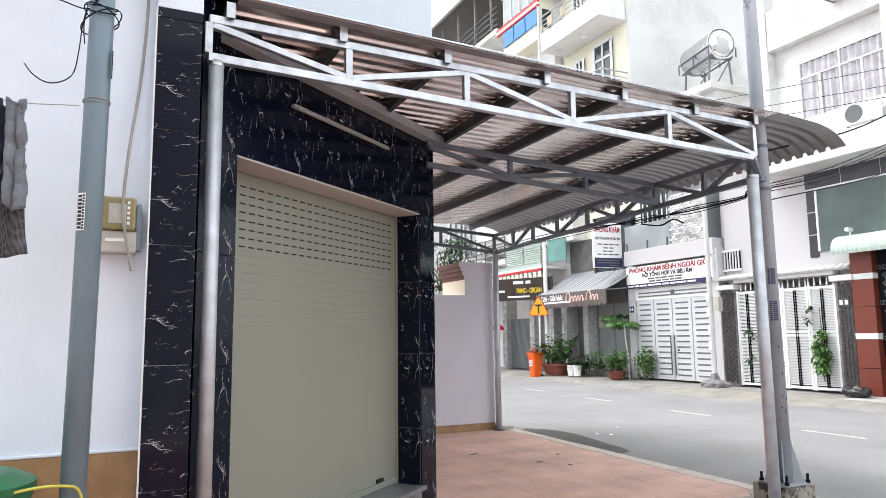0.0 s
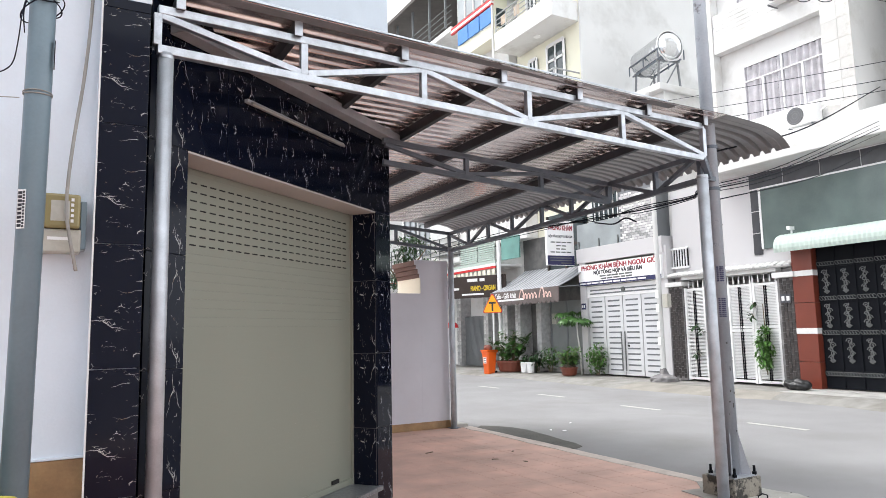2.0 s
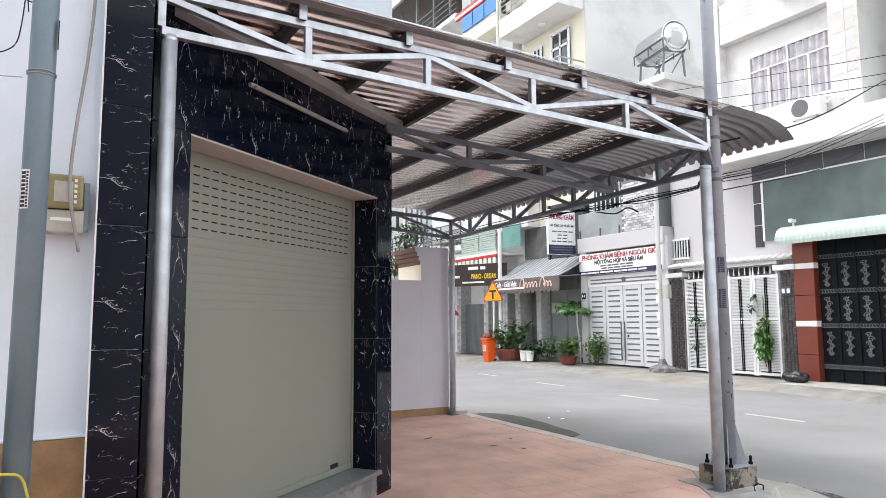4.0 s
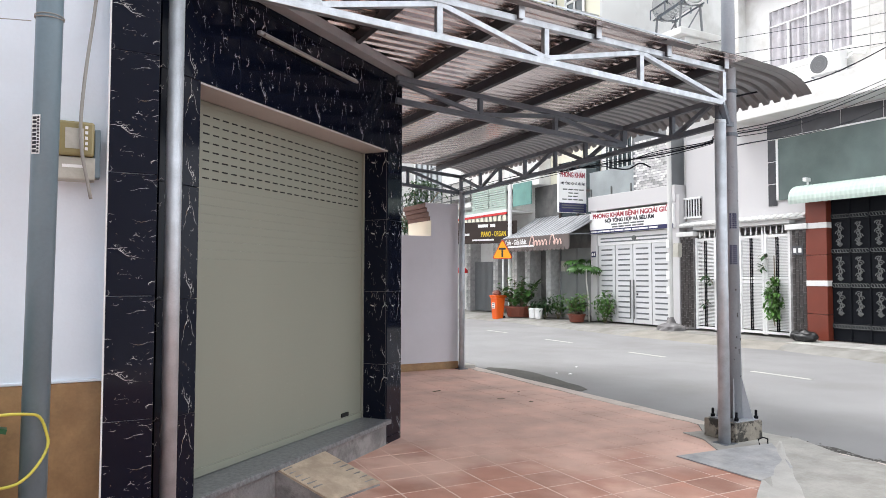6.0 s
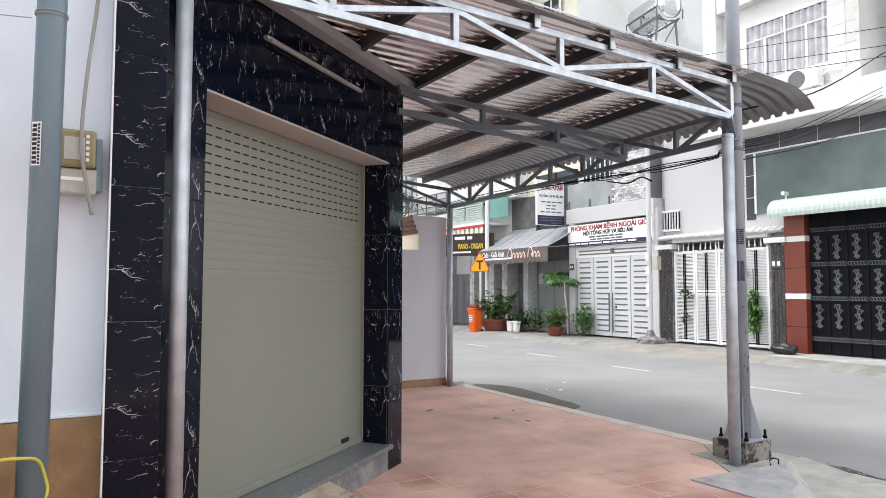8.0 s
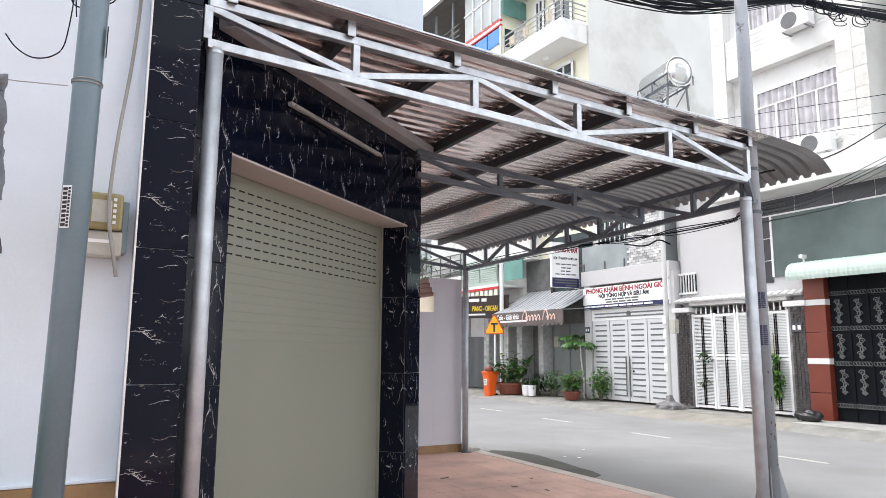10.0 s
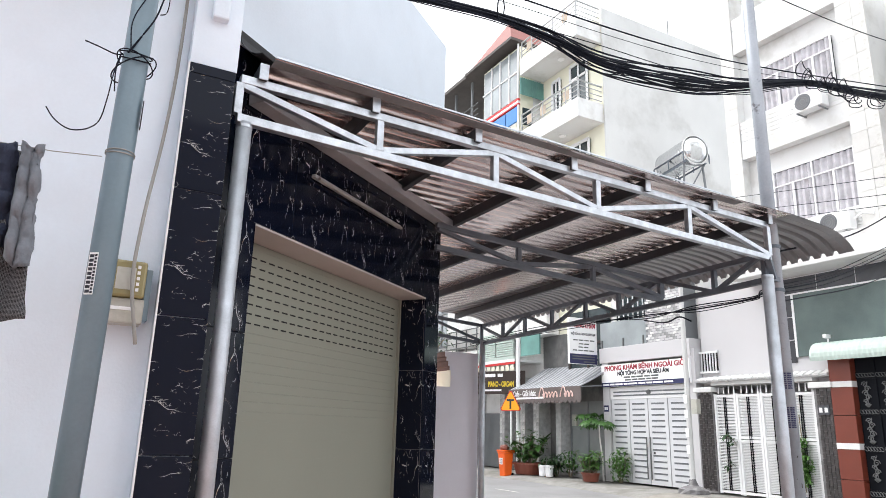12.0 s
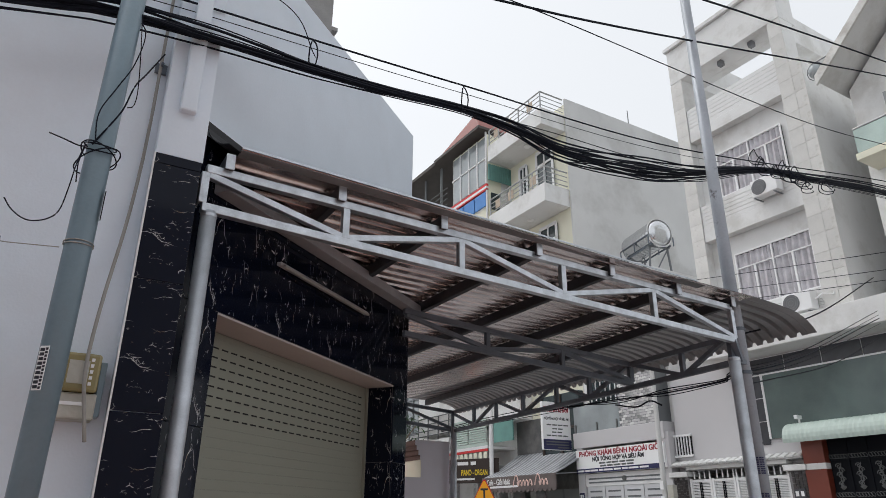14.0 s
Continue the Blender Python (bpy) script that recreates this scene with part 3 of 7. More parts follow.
part("backing", wbox(DOOR0, DOOR1, SD - 0.05, SD - 0.03, SILLZ, DOORZ), SHUTTER, shutter)
part("maker_plate", wbox(DOOR1 - 0.32, DOOR1 - 0.22, SD, SD + 0.014, SILLZ + 0.055, SILLZ + 0.085, 0.002), DARK, shutter, "small black plate at the foot")
for s in (DOOR0 + 0.006, DOOR1 - 0.006):
    part("guide_rail", wbox(s - 0.012, s + 0.012, SD - 0.001, SD + 0.02, SILLZ, DOORZ - 0.012), SHUTTER, shutter)

# ---- side wall, pilaster and upper column ----
WALLY = 3.885
left_wall = thing("wall_side", "white painted side wall above an ochre dado", "wall", kind="structure")
part("render", box(-6, 0.138, WALLY, WALLY + 0.25, -0.15, 8.0), WHITE, left_wall)
part("dado", box(-6, 0.138, WALLY - 0.012, WALLY, -0.15, 0.848, 0.002), DADO, left_wall, "ochre tiled dado")
part("dado_cap", box(-6, 0.138, WALLY - 0.016, WALLY, 0.850, 0.864, 0.003), WHITE, left_wall)
# wall and pilaster stand a little nearer than the shop front
CLOSER = Matrix.Translation((-0.1, 0.25, 1.44)) @ Matrix.Scale(0.94, 4) @ Matrix.Translation((0.1, -0.25, -1.44))
left_wall.matrix_basis = CLOSER
pil = thing("wall_pilaster", "narrow pilaster of stacked black veined tiles with white flank", "pilaster", kind="structure")
pil.matrix_basis = CLOSER
part("core", box(0.139, 0.352, 3.774, WALLY, -0.15, 8.0), WHITE, pil)
part("back_core", box(0.140, 0.352, WALLY + 0.001, 4.14, -0.15, 8.0), WHITE, pil)
part("flank_tile", box(0.3535, 0.365, 3.7755, 4.0, -0.15, 3.176), MARBLE, pil)
part("flank_upper", box(0.3535, 0.368, 3.7755, 4.1, 3.18, 8.0), WHITE, pil)
part("corner_trim", box(0.132, 0.140, 3.758, 3.778, -0.15, 3.176, 0.002), WHITEMETAL, pil, "thin pale metal corner trim")
pz = [-0.15, 0.045, 0.66, 1.275, 1.89, 2.505, 3.12, 3.176]
for a, b in zip(pz, pz[1:]):
    ob = part("tile", box(0, 0.224, 0, 0.012, 0.0015, b - a - 0.0015, 0.0015), MARBLE, pil)
    ob.matrix_basis = Matrix.Translation((0.141, 3.762, a))
part("moulding", box(0.212, 0.297, 3.72, 3.774, 3.437, 7.4, 0.01), WHITE, pil, "white vertical moulding strip")
part("upper_shaft", box(0.139, 0.37, 3.766, 3.774, 3.178, 8.0), WHITE, pil)

street_wall = tagged(part("wall_street_side", box(CORNER.x - 0.25, CORNER.x, CORNER.y + 0.02, 9.10, 0, 4.86), WHITE), "plain white flank of the shop along the street", "wall", kind="structure")
back_wall = tagged(part("wall_back", box(-6, CORNER.x - 0.25, 9.0, 9.2, 0, 4.86), WHITE), "plain white rear wall of the shop", "wall", kind="structure")
roof_slab = tagged(part("roof_slab", prism([(0.0, 4.1), (0.55, 4.1), (CORNER.x - 0.3, CORNER.y + 0.1), (CORNER.x - 0.3, 9.0), (0, 9.0)], 4.3, 4.5), WHITE), "flat white roof of the shop", "roof", kind="structure")
stub_column = tagged(part("column_stub", box(1.62, 2.02, 6.6, 6.95, 4.5, 9.0, 0.01), CEMENT), "weathered bare concrete column above the parapet", "column", kind="structure")
part("bracket", box(2.02, 2.10, 6.62, 6.72, 6.75, 6.80), CEMENT, stub_column)

tube_lamp = thing("batten_lamp", "unlit white tube lamp batten on the black wall", "lamp")
part("batten", bar(wpt(0.74, 0.02, 2.866), wpt(1.895, 0.02, 2.872), 0.03, 0.022, bevel=0.003), PLATEGREY, tube_lamp)
part("tube", rod(wpt(0.762, 0.047, 2.85), wpt(1.872, 0.047, 2.856), 0.011), GREYCABLE, tube_lamp, "white fluorescent tube")

# ---- lilac boundary wall ----
bwall = thing("wall_boundary", "pale lilac boundary wall with a raised pier", "wall", kind="structure")
part("panel", box(CORNER.x, 4.7345, 9.16, 9.34, 0.0, 2.0), LILAC, bwall)
part("pier", box(4.735, 5.20, 9.16, 9.95, 0.0, 2.505), LILAC, bwall)
part("pier_flank", box(4.729, 4.7348, 9.165, 9.95, 2.004, 2.24), CREAM, bwall, "cream painted flank of the pier")
for w, z0, z1 in ((0.02, 2.24, 2.30), (0.045, 2.30, 2.37), (0.075, 2.37, 2.43), (0.10, 2.43, 2.505)):
    part("capital", box(4.735 - w, 4.7348, 9.165, 9.95, z0, z1 - 0.002, 0.004), CAPBROWN, bwall, "brown moulded capital")
    part("capital_front", box(4.735 - w, 4.7348, 9.159, 9.1648, z0, z1), LILAC, bwall)
part("skirting", box(CORNER.x, 5.20, 9.148, 9.159, 0.0, 0.11), DADO, bwall, "brown tile skirting")
part("footing", box(5.20, 5.45, 9.05, 9.40, -0.02, 0.05, 0.01), PALECEMENT, bwall)

# ---- canopy ----
SECT = 0.045


def truss(name_label, p0, p1, ks, mat, first=0):
    """Two ends (x, y, top, bottom) and the shares of the length where uprights stand."""
    t = thing("roof_truss", name_label, "truss", "trusses of the canopy")
    p0, p1 = np.array(p0), np.array(p1)

    def at(k):
        q = p0 + (p1 - p0) * k
        return Vector((q[0], q[1], q[2])), Vector((q[0], q[1], q[3]))

    (a0, b0), (a1, b1) = at(0), at(1)
    part("top_chord", bar(a0, a1, SECT, SECT, bevel=0.003), mat, t)
    part("bottom_chord", bar(b0, b1, SECT, SECT, bevel=0.003), mat, t)
    lift, along = Vector((0, 0, 0.03)), (a1 - a0).normalized() * 0.02
    for k in ks[first:]:
        a, b = at(k)
        part("upright", bar(b + lift * 0.7, a - lift * 0.7, SECT - 0.004, bevel=0.003), mat, t)
    up = True
    for k, q in zip(ks, ks[1:]):
        (a, b), (c, d) = at(k), at(q)
        s, e = (a - lift, d + lift) if up else (b + lift, c - lift)
        part("diagonal", bar(s + along, e - along, SECT - 0.008, bevel=0.003), mat, t)
        up = not up
    return t


truss("bright galvanised steel front truss of the canopy", (0.381, 3.664, 3.10, 2.889), (4.79, 3.94, 3.14, 2.855), [0.0, 0.179, 0.361, 0.558, 0.773, 1.0], GALV)
# trusses behind the front one take a much darker steel colour
truss("darker galvanised steel middle truss of the canopy", (2.36, 5.25, 3.06, 2.87), (4.92, 5.25, 2.90, 2.71), [0.0, 0.325, 0.655, 1.0], GALVDARK, 1)
truss("darker galvanised steel end truss of the canopy", (2.54, 9.08, 3.10, 2.88), (5.20, 9.08, 2.92, 2.66), [0.0, 0.33, 0.66, 1.0], GALVDARK)


def edge_x(y):
    return 4.80 + 0.081 * (y - 3.98)


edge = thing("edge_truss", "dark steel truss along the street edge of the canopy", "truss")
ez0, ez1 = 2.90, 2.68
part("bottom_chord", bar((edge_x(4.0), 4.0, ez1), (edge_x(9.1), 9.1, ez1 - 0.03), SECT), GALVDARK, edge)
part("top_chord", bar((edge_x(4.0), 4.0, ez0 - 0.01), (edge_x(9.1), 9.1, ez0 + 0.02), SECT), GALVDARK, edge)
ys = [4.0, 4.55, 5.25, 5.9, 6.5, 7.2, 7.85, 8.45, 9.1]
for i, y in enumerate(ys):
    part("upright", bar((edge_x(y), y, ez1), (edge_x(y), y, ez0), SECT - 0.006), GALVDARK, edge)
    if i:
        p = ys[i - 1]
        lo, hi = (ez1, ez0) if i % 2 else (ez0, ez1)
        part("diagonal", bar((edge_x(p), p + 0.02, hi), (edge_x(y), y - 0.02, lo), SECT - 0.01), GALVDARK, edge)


def sheet_z(x):
    z = 3.203 + 0.030 * min(1.0, max(0.0, (x - 4.0) / 0.95))
    if x > 4.95:
        u = (x - 4.95) / 0.95
        z -= 0.02 * u + 0.145 * u ** 6
    return z


def roof_start(y):
    s = (y - W0.y) / WD.y
    return W0.x + WD.x * s + 0.02 if y < CORNER.y else CORNER.x + 0.02


FRONT, ROOFEND = 3.545, 10.05


def front_y(x):
    return 3.545 + 0.06 * (x - 0.46)


def corrugated(y0, y1, name, mat, dz, label, cut=(0.0, 9.0)):
    """Ribs run along x; the profile steps along y; cut keeps a stretch of x."""
    bm = bmesh.new()
    prof, y = [(y0, 0.0), (y0 + 0.004, -0.003)], y0 + 0.085
    while y < y1:
        for dy, h in ((0.0, 0.0), (0.004, -0.003), (0.066, -0.003), (0.070, 0.0), (0.082, 0.030), (0.088, 0.033), (0.108, 0.033), (0.114, 0.030)):
            prof.append((y + dy, h))
        y += 0.126
    cols = []
    for y, h in prof:
        xa = max(0.52, roof_start(y))
        xs = [xa + (4.95 - xa) * k / 4 for k in range(5)] + [4.95 + 0.95 * (k / 12) ** 0.75 for k in range(1, 13)]
        xs = [x for x in xs if cut[0] - 1e-6 <= x <= cut[1] + 1e-6]
        cols.append([bm.verts.new((x, y + (front_y(x) - FRONT) * max(0.0, 1 - (y - FRONT) / 5.6), sheet_z(x) + h + dz)) for x in xs])
    for a, b in zip(cols, cols[1:]):
        for i in range(len(a) - 1):
            bm.faces.new((a[i], a[i + 1], b[i + 1], b[i]))
    return part(name, bm, mat, canopy, label)


canopy = thing("canopy_roof", "corrugated metal canopy roof with a rolled street edge", "roof")
corrugated(FRONT, ROOFEND, "upper_skin", ROOFTOP, 0.004, "grey weathered upper face")
corrugated(FRONT, ROOFEND, "under_skin", ROOFUNDER, 0.0, "pale metal underside tinted with the floor's pink reflection", (0.0, 4.95))
corrugated(FRONT, ROOFEND, "rolled_edge", ROLLEDGE, 0.0, "dark grey rolled street edge", (4.95, 9.0))
part("front_lip", bar((0.52, front_y(0.52) - 0.004, sheet_z(0.52) + 0.006), (4.2, front_y(4.2) - 0.004, sheet_z(4.2) + 0.012), 0.006, 0.010), GALV, canopy, "thin bright sheet edge")
part("front_strip", bar((0.52, front_y(0.52) + 0.042, sheet_z(0.52) - 0.0065), (4.3, front_y(4.3) + 0.042, sheet_z(4.3) - 0.0065), 0.08, 0.002), STRIPGREY, canopy, "dull grey dirt-streaked front strip")
fl = bmesh.new()
for i in range(7):
    a = i / 6 * math.pi / 2
    prof = (0.16 - 0.16 * math.sin(a), 3.25 + 0.17 * (1 - math.cos(a)))
    if i:
        p0 = last
        v = [fl.verts.new(wpt(0.0, p0[0] + 0.005, p0[1])), fl.verts.new(wpt(WLEN, p0[0] + 0.005, p0[1])),
             fl.verts.new(wpt(WLEN, prof[0] + 0.005, prof[1])), fl.verts.new(wpt(0.0, prof[0] + 0.005, prof[1]))]
        fl.faces.new(v)
    last = prof
ob = part("wall_flashing", fl, FLASHING, canopy, "dark curved flashing turned up against the wall")
so = ob.modifiers.new("thick", "SOLIDIFY")
so.thickness = 0.004

purlin_x = [0.487, 1.125, 1.82, 2.60, 3.31, 4.068, 4.784]


def purlin_y(x):
    return 3.612 + 0.0626 * (x - 0.381)


for x in purlin_x:
    y1 = ROOFEND - 0.06
    if x < CORNER.x:
        y1 = W0.y + (x - W0.x) / WD.x * WD.y - 0.03
    y1 = max(y1, purlin_y(x) + 0.12)
    z = sheet_z(x) - 0.046
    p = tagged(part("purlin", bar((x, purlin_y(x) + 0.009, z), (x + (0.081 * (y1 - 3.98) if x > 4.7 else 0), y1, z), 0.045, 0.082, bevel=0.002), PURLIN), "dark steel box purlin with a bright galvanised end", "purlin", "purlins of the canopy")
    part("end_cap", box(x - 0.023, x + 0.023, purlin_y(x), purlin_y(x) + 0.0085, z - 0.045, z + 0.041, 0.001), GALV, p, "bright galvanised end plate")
plate = tagged(part("wall_plate", bar(wpt(0.12, 0.055, 3.08), wpt(WLEN + 0.05, 0.055, 3.13), 0.10, 0.07, bevel=0.003), PLATEGREY), "grey steel beam fixed along the shop wall", "beam")


def post(x, y, r, z1, label):
    p = thing("canopy_post", label, "post", "posts of the canopy")
    part("tube", rod((x, y, 0.0), (x, y, z1), r, n=28), GALVTUBE, p, smooth=True)
    part("foot_plate", box(x - r * 1.6, x + r * 1.6, y - r * 1.6, y + r * 1.6, 0, 0.01), GALVDARK, p, "dull steel foot plate")
    part("weld_collar", rod((x, y, z1 - 0.03), (x, y, z1 - 0.015), r * 1.05, n=24), GALV, p)
    return p


post(0.426, 3.675, 0.039, 2.875, "round galvanised post beside the black pilaster")
post(4.80, 3.98, 0.047, 2.72, "round galvanised post beside the utility pole")
post(5.20, 9.05, 0.045, 2.70, "round galvanised post at the end of the lilac wall")
knee = tagged(part("knee_bracket", bar((4.765, 3.935, 2.86), (4.90, 3.99, 2.715), 0.045, 0.06, bevel=0.003), GALVDARK), "short steel knee bracket between truss and post", "bracket")
# ---- unseen walls added behind and beside the viewer, cutting sky light ----
blocker_wall = tagged(part("wall_unseen_blocker", box(-9, 3.2, -4.6, -4.2, 0, 6.1), GREYWALL), "plain grey unseen wall added to cut sky light on the shop", "wall", kind="structure")
unseen_end_wall = tagged(part("wall_unseen_end", box(-9.3, -9, -4.6, 3.9, 0, 9), WHITE), "plain white unseen wall added to close the left side", "wall", kind="structure")

# ---- road markings ----
y = 7.13 + 2.97 * 5
while y > -12:
    dx = 9.28 + 0.085 * (y - 7.1)
    tagged(part("lane_dash", box(dx - 0.05, dx + 0.05, y - 0.97, y, -0.058, -0.055), PAINTLINE), "worn white dash on the asphalt", "road marking", "dashes of the centre line", kind="structure")
    y -= 2.97

F = 14.08


def slot_gate(y0, y1, z0, z1):
    """A white folding gate of four leaves with horizontal slots."""
    g = thing("slotted_gate", "closed white metal gate with rows of horizontal slots", "gate", at=(F, (y0 + y1) / 2, z0))
    w, h = abs(y1 - y0), z1 - z0
    n = 4
    for i in range(n):
        a = w / 2 - w * i / n - 0.012
        b = w / 2 - w * (i + 1) / n + 0.012
        leaf = part("leaf", box(-0.02, 0.02, b, a, 0.02, h, 0.006), PEARL, g)
        bm = bmesh.new()
        rows = 14
        for r in range(rows):
            zc = 0.16 + (h - 0.3) * r / (rows - 1)
            box(-0.023, 0.0, b + 0.11, a - 0.11, zc - 0.022, zc + 0.022, 0, bm)
        part("slotting", bm, GREYMETAL, leaf, "dark grey slots")["kind"] = "stuff"
        bm = bmesh.new()
        for r in range(rows):
            zc = 0.16 + (h - 0.3) * r / (rows - 1) + 0.026
            box(-0.034, -0.02, b + 0.10, a - 0.10, zc - 0.004, zc + 0.006, 0, bm)
        part("louvre_lips", bm, PEARL, leaf)["kind"] = "stuff"
    for yy in (0.07, -0.07):
        part("pull_bar", rod((-0.06, yy, 0.15), (-0.06, yy, 1.25), 0.017, n=10), SILVERMETAL, g, "long grey pull bar")
    part("lock", box(-0.035, -0.02, -0.2, -0.15, 0.82, 0.87), DARK, g)
    return g


clinic = thing("clinic_house", "white clinic house with a glazed balcony and mosaic panel", "house")
part("wall", box(14.45, 22, 13.0, 16.34, 3.5, 7.95), FARWHITE, clinic)
part("side_pier", box(14.0, 14.5, 16.08, 16.34, 0.07, 3.6), GREYWALL, clinic, "light grey pier")
part("side_pier", box(14.0, 14.5, 12.86, 13.16, 0.07, 3.6), GREYWALL, clinic, "light grey pier")
part("ground_floor_wall", box(14.6, 22, 13.0, 16.34, 0.07, 3.5), FARWHITE, clinic)
part("gate_header", box(14.05, 14.2, 13.16, 16.08, 2.36, 2.70, 0.005), WHITEMETAL, clinic, "white header with two dark slots")
for z in (2.46, 2.56):
    part("header_slot", box(14.04, 14.06, 13.3, 15.95, z - 0.02, z + 0.02), GREYMETAL, clinic)
part("header_boss", rod((14.02, 14.55, 2.53), (14.06, 14.55, 2.53), 0.07), SILVERMETAL, clinic, "round boss")
part("balcony_slab", box(13.95, 14.6, 12.95, 16.4, 3.42, 3.86, 0.01), GREYWALL, clinic)
part("glass_balustrade", box(14.0, 14.02, 14.5, 16.38, 3.86, 4.62), PALEGLASS, clinic, "frosted glass balustrade")
for y in (16.3, 15.4, 14.6):
    part("baluster", box(13.97, 14.0, y - 0.02, y + 0.02, 3.8, 4.1), SILVERMETAL, clinic)
part("roof_ledge", box(14.2, 22, 12.9, 16.4, 7.95, 8.15, 0.02), FARWHITE, clinic)
part("balcony_window", box(14.42, 14.46, 14.7, 16.1, 4.7, 6.6), GLASS, clinic)
bm = bmesh.new()
for i in range(7):
    box(14.38, 14.41, 14.75 + 0.2 * i, 14.78 + 0.2 * i, 4.7, 6.6, 0, bm)
part("window_bars", bm, WHITEMETAL, clinic, "white window bars")
mosaic = part("mosaic_panel", box(13.98, 14.5, 13.08, 14.48, 3.5, 6.2), GREYMETAL, clinic, "grey and white mosaic panel")
rnd = random.Random(4)
mm = []
for k, c in enumerate((STONE, GREYWALL, FARWHITE)):
    b0 = box(-0.006, 0.0, -0.07, 0.07, -0.032, 0.032, 0.003)
    me = bpy.data.meshes.new("piece")
    b0.to_mesh(me)
    b0.free()
    me.materials.append(c)
    mm.append(me)
for r in range(24):
    for c in range(9):
        yy = 14.48 - 0.08 - c * 0.148 - (0.074 if r % 2 else 0)
        if yy < 13.15:
            continue
        share("mosaic_tile", rnd.choice(mm), mosaic, Matrix.Translation((13.979 - rnd.uniform(0, 0.012), yy, 3.55 + r * 0.072)))
slot_gate(16.06, 13.18, 0.08, 2.36)

# clinic sign board
sign = thing("clinic_sign", "white clinic sign with red and black lettering", "sign", at=(13.93, 14.64, 3.05))
part("board", box(-0.01, 0.10, -1.66, 1.66, -0.335, 0.30, 0.004), PANELWHITE, sign)
part("blue_strip", box(-0.014, -0.009, -1.655, 1.655, -0.335, -0.215), INKBLUE, sign, "navy strip of small print")
bm = bmesh.new()
x = -1.6
for w in (0.3, 0.22, 0.35, 0.18, 0.4, 0.3, 0.25, 0.4, 0.35):
    box(-0.017, -0.013, -(x + w * 0.88), -x, -0.298, -0.252, 0, bm)
    x += w
part("small_print", bm, INKWHITE, sign)["kind"] = "stuff"


def sign_words(body, z, width, mat, size, parent=sign, x=-0.012, yc=0.0, bold=0.006):
    lettering("lettering", body, size, mat, parent, Matrix(((0, 0, -1, x), (-1, 0, 0, yc), (0, 1, 0, z), (0, 0, 0, 1))), width, bold)


sign_words("PHÒNG KHÁM BỆNH NGOÀI GIỜ", 0.185, 3.02, INKRED, 0.19)
sign_words("NỘI TỔNG HỢP VÀ SIÊU ÂM", 0.02, 1.95, INKBLACK, 0.15)
bm = bmesh.new()
for z, x0, ws in ((-0.09, -0.72, (0.3, 0.2, 0.3, 0.25, 0.32)), (-0.165, -0.68, (0.28, 0.25, 0.3, 0.2, 0.28))):
    x = x0
    for w in ws:
        box(-0.014, -0.01, -(x + w * 0.85), -x, z - 0.022, z + 0.022, 0, bm)
        x += w
part("small_print", bm, SILVERMETAL, sign)["kind"] = "stuff"

# upright hanging sign
psign = thing("hanging_sign", "upright white hanging sign with red lettering", "sign", at=(13.60, 16.75, 4.10), rz=radians(84))
part("board", box(-0.05, 0.05, -0.50, 0.50, -0.70, 0.70, 0.006), PANELWHITE, psign)
part("blue_strip", box(-0.056, -0.05, -0.49, 0.49, -0.69, -0.40), INKBLUE, psign, "navy strip of small print")
sign_words("PHÒNG KHÁM", 0.47, 0.88, INKRED, 0.22, psign, -0.052)
sign_words("NỘI TỔNG HỢP VÀ SIÊU ÂM", 0.2, 0.86, INKBLACK, 0.1, psign, -0.052, bold=0.002)
bm = bmesh.new()
for z, w in ((0.02, 0.8), (-0.09, 0.4), (-0.19, 0.35), (-0.29, 0.75)):
    k = 0
    while k * 0.2 < w:
        box(-0.054, -0.05, -w / 2 + k * 0.2, -w / 2 + min(w, k * 0.2 + 0.16), z - 0.018, z + 0.018, 0, bm)
        k += 1
for z in (-0.47, -0.55, -0.63):
    box(-0.06, -0.056, -0.4, 0.4 if z > -0.6 else 0.0, z - 0.018, z + 0.018, 0, bm)
part("small_print", bm, SILVERMETAL, psign)["kind"] = "stuff"
for z in (0.5, -0.5):
    part("bracket", bar((0.05, 0.0, z), (0.75, 0.0, z), 0.03), GREYMETAL, psign)

# water tank on the clinic roof
tank = thing("water_tank", "horizontal stainless steel water tank on a steel stand", "water tank", at=(16.2, 14.82, 8.15))
tank.matrix_basis = tank.matrix_basis @ Matrix.Rotation(radians(-14), 4, "Z") @ Matrix.Diagonal((0.8, 0.86, 0.83, 1))
prof = [(0.01, -1.14), (0.16, -1.125), (0.30, -1.08), (0.43, -1.0), (0.52, -0.9)]
for k in range(9):
    z = -0.9 + 0.2 * k
    prof += [(0.55, z + 0.02), (0.55, z + 0.12), (0.542, z + 0.15), (0.542, z + 0.17)]
prof += [(0.55, 0.9), (0.43, 1.0), (0.30, 1.08), (0.16, 1.125), (0.01, 1.14)]
part("cylinder", lathe(prof, 28, m=Matrix.Translation((0, 0, 2.2)) @ Matrix.Rotation(radians(90), 4, "X")), STAINLESS, tank, smooth=True)
part("end_ring", lathe([(0.545, 0.90), (0.575, 0.90), (0.575, 0.94), (0.545, 0.94)], 28, hoop=True, m=Matrix.Translation((0, 0, 2.2)) @ Matrix.Rotation(radians(90), 4, "X")), WHITEMETAL, tank)
for y in (-0.75, 0.75):
    for x in (-0.4, 0.4):
        part("leg", bar((x * 1.35, y, 0), (x, y, 1.7), 0.06), GREYMETAL, tank)
    part("cross_brace", bar((-0.5, y, 0.2), (0.4, y, 1.6), 0.04), GREYMETAL, tank)
    part("cradle", bar((-0.5, y, 1.68), (0.5, y, 1.68), 0.06), GREYMETAL, tank)
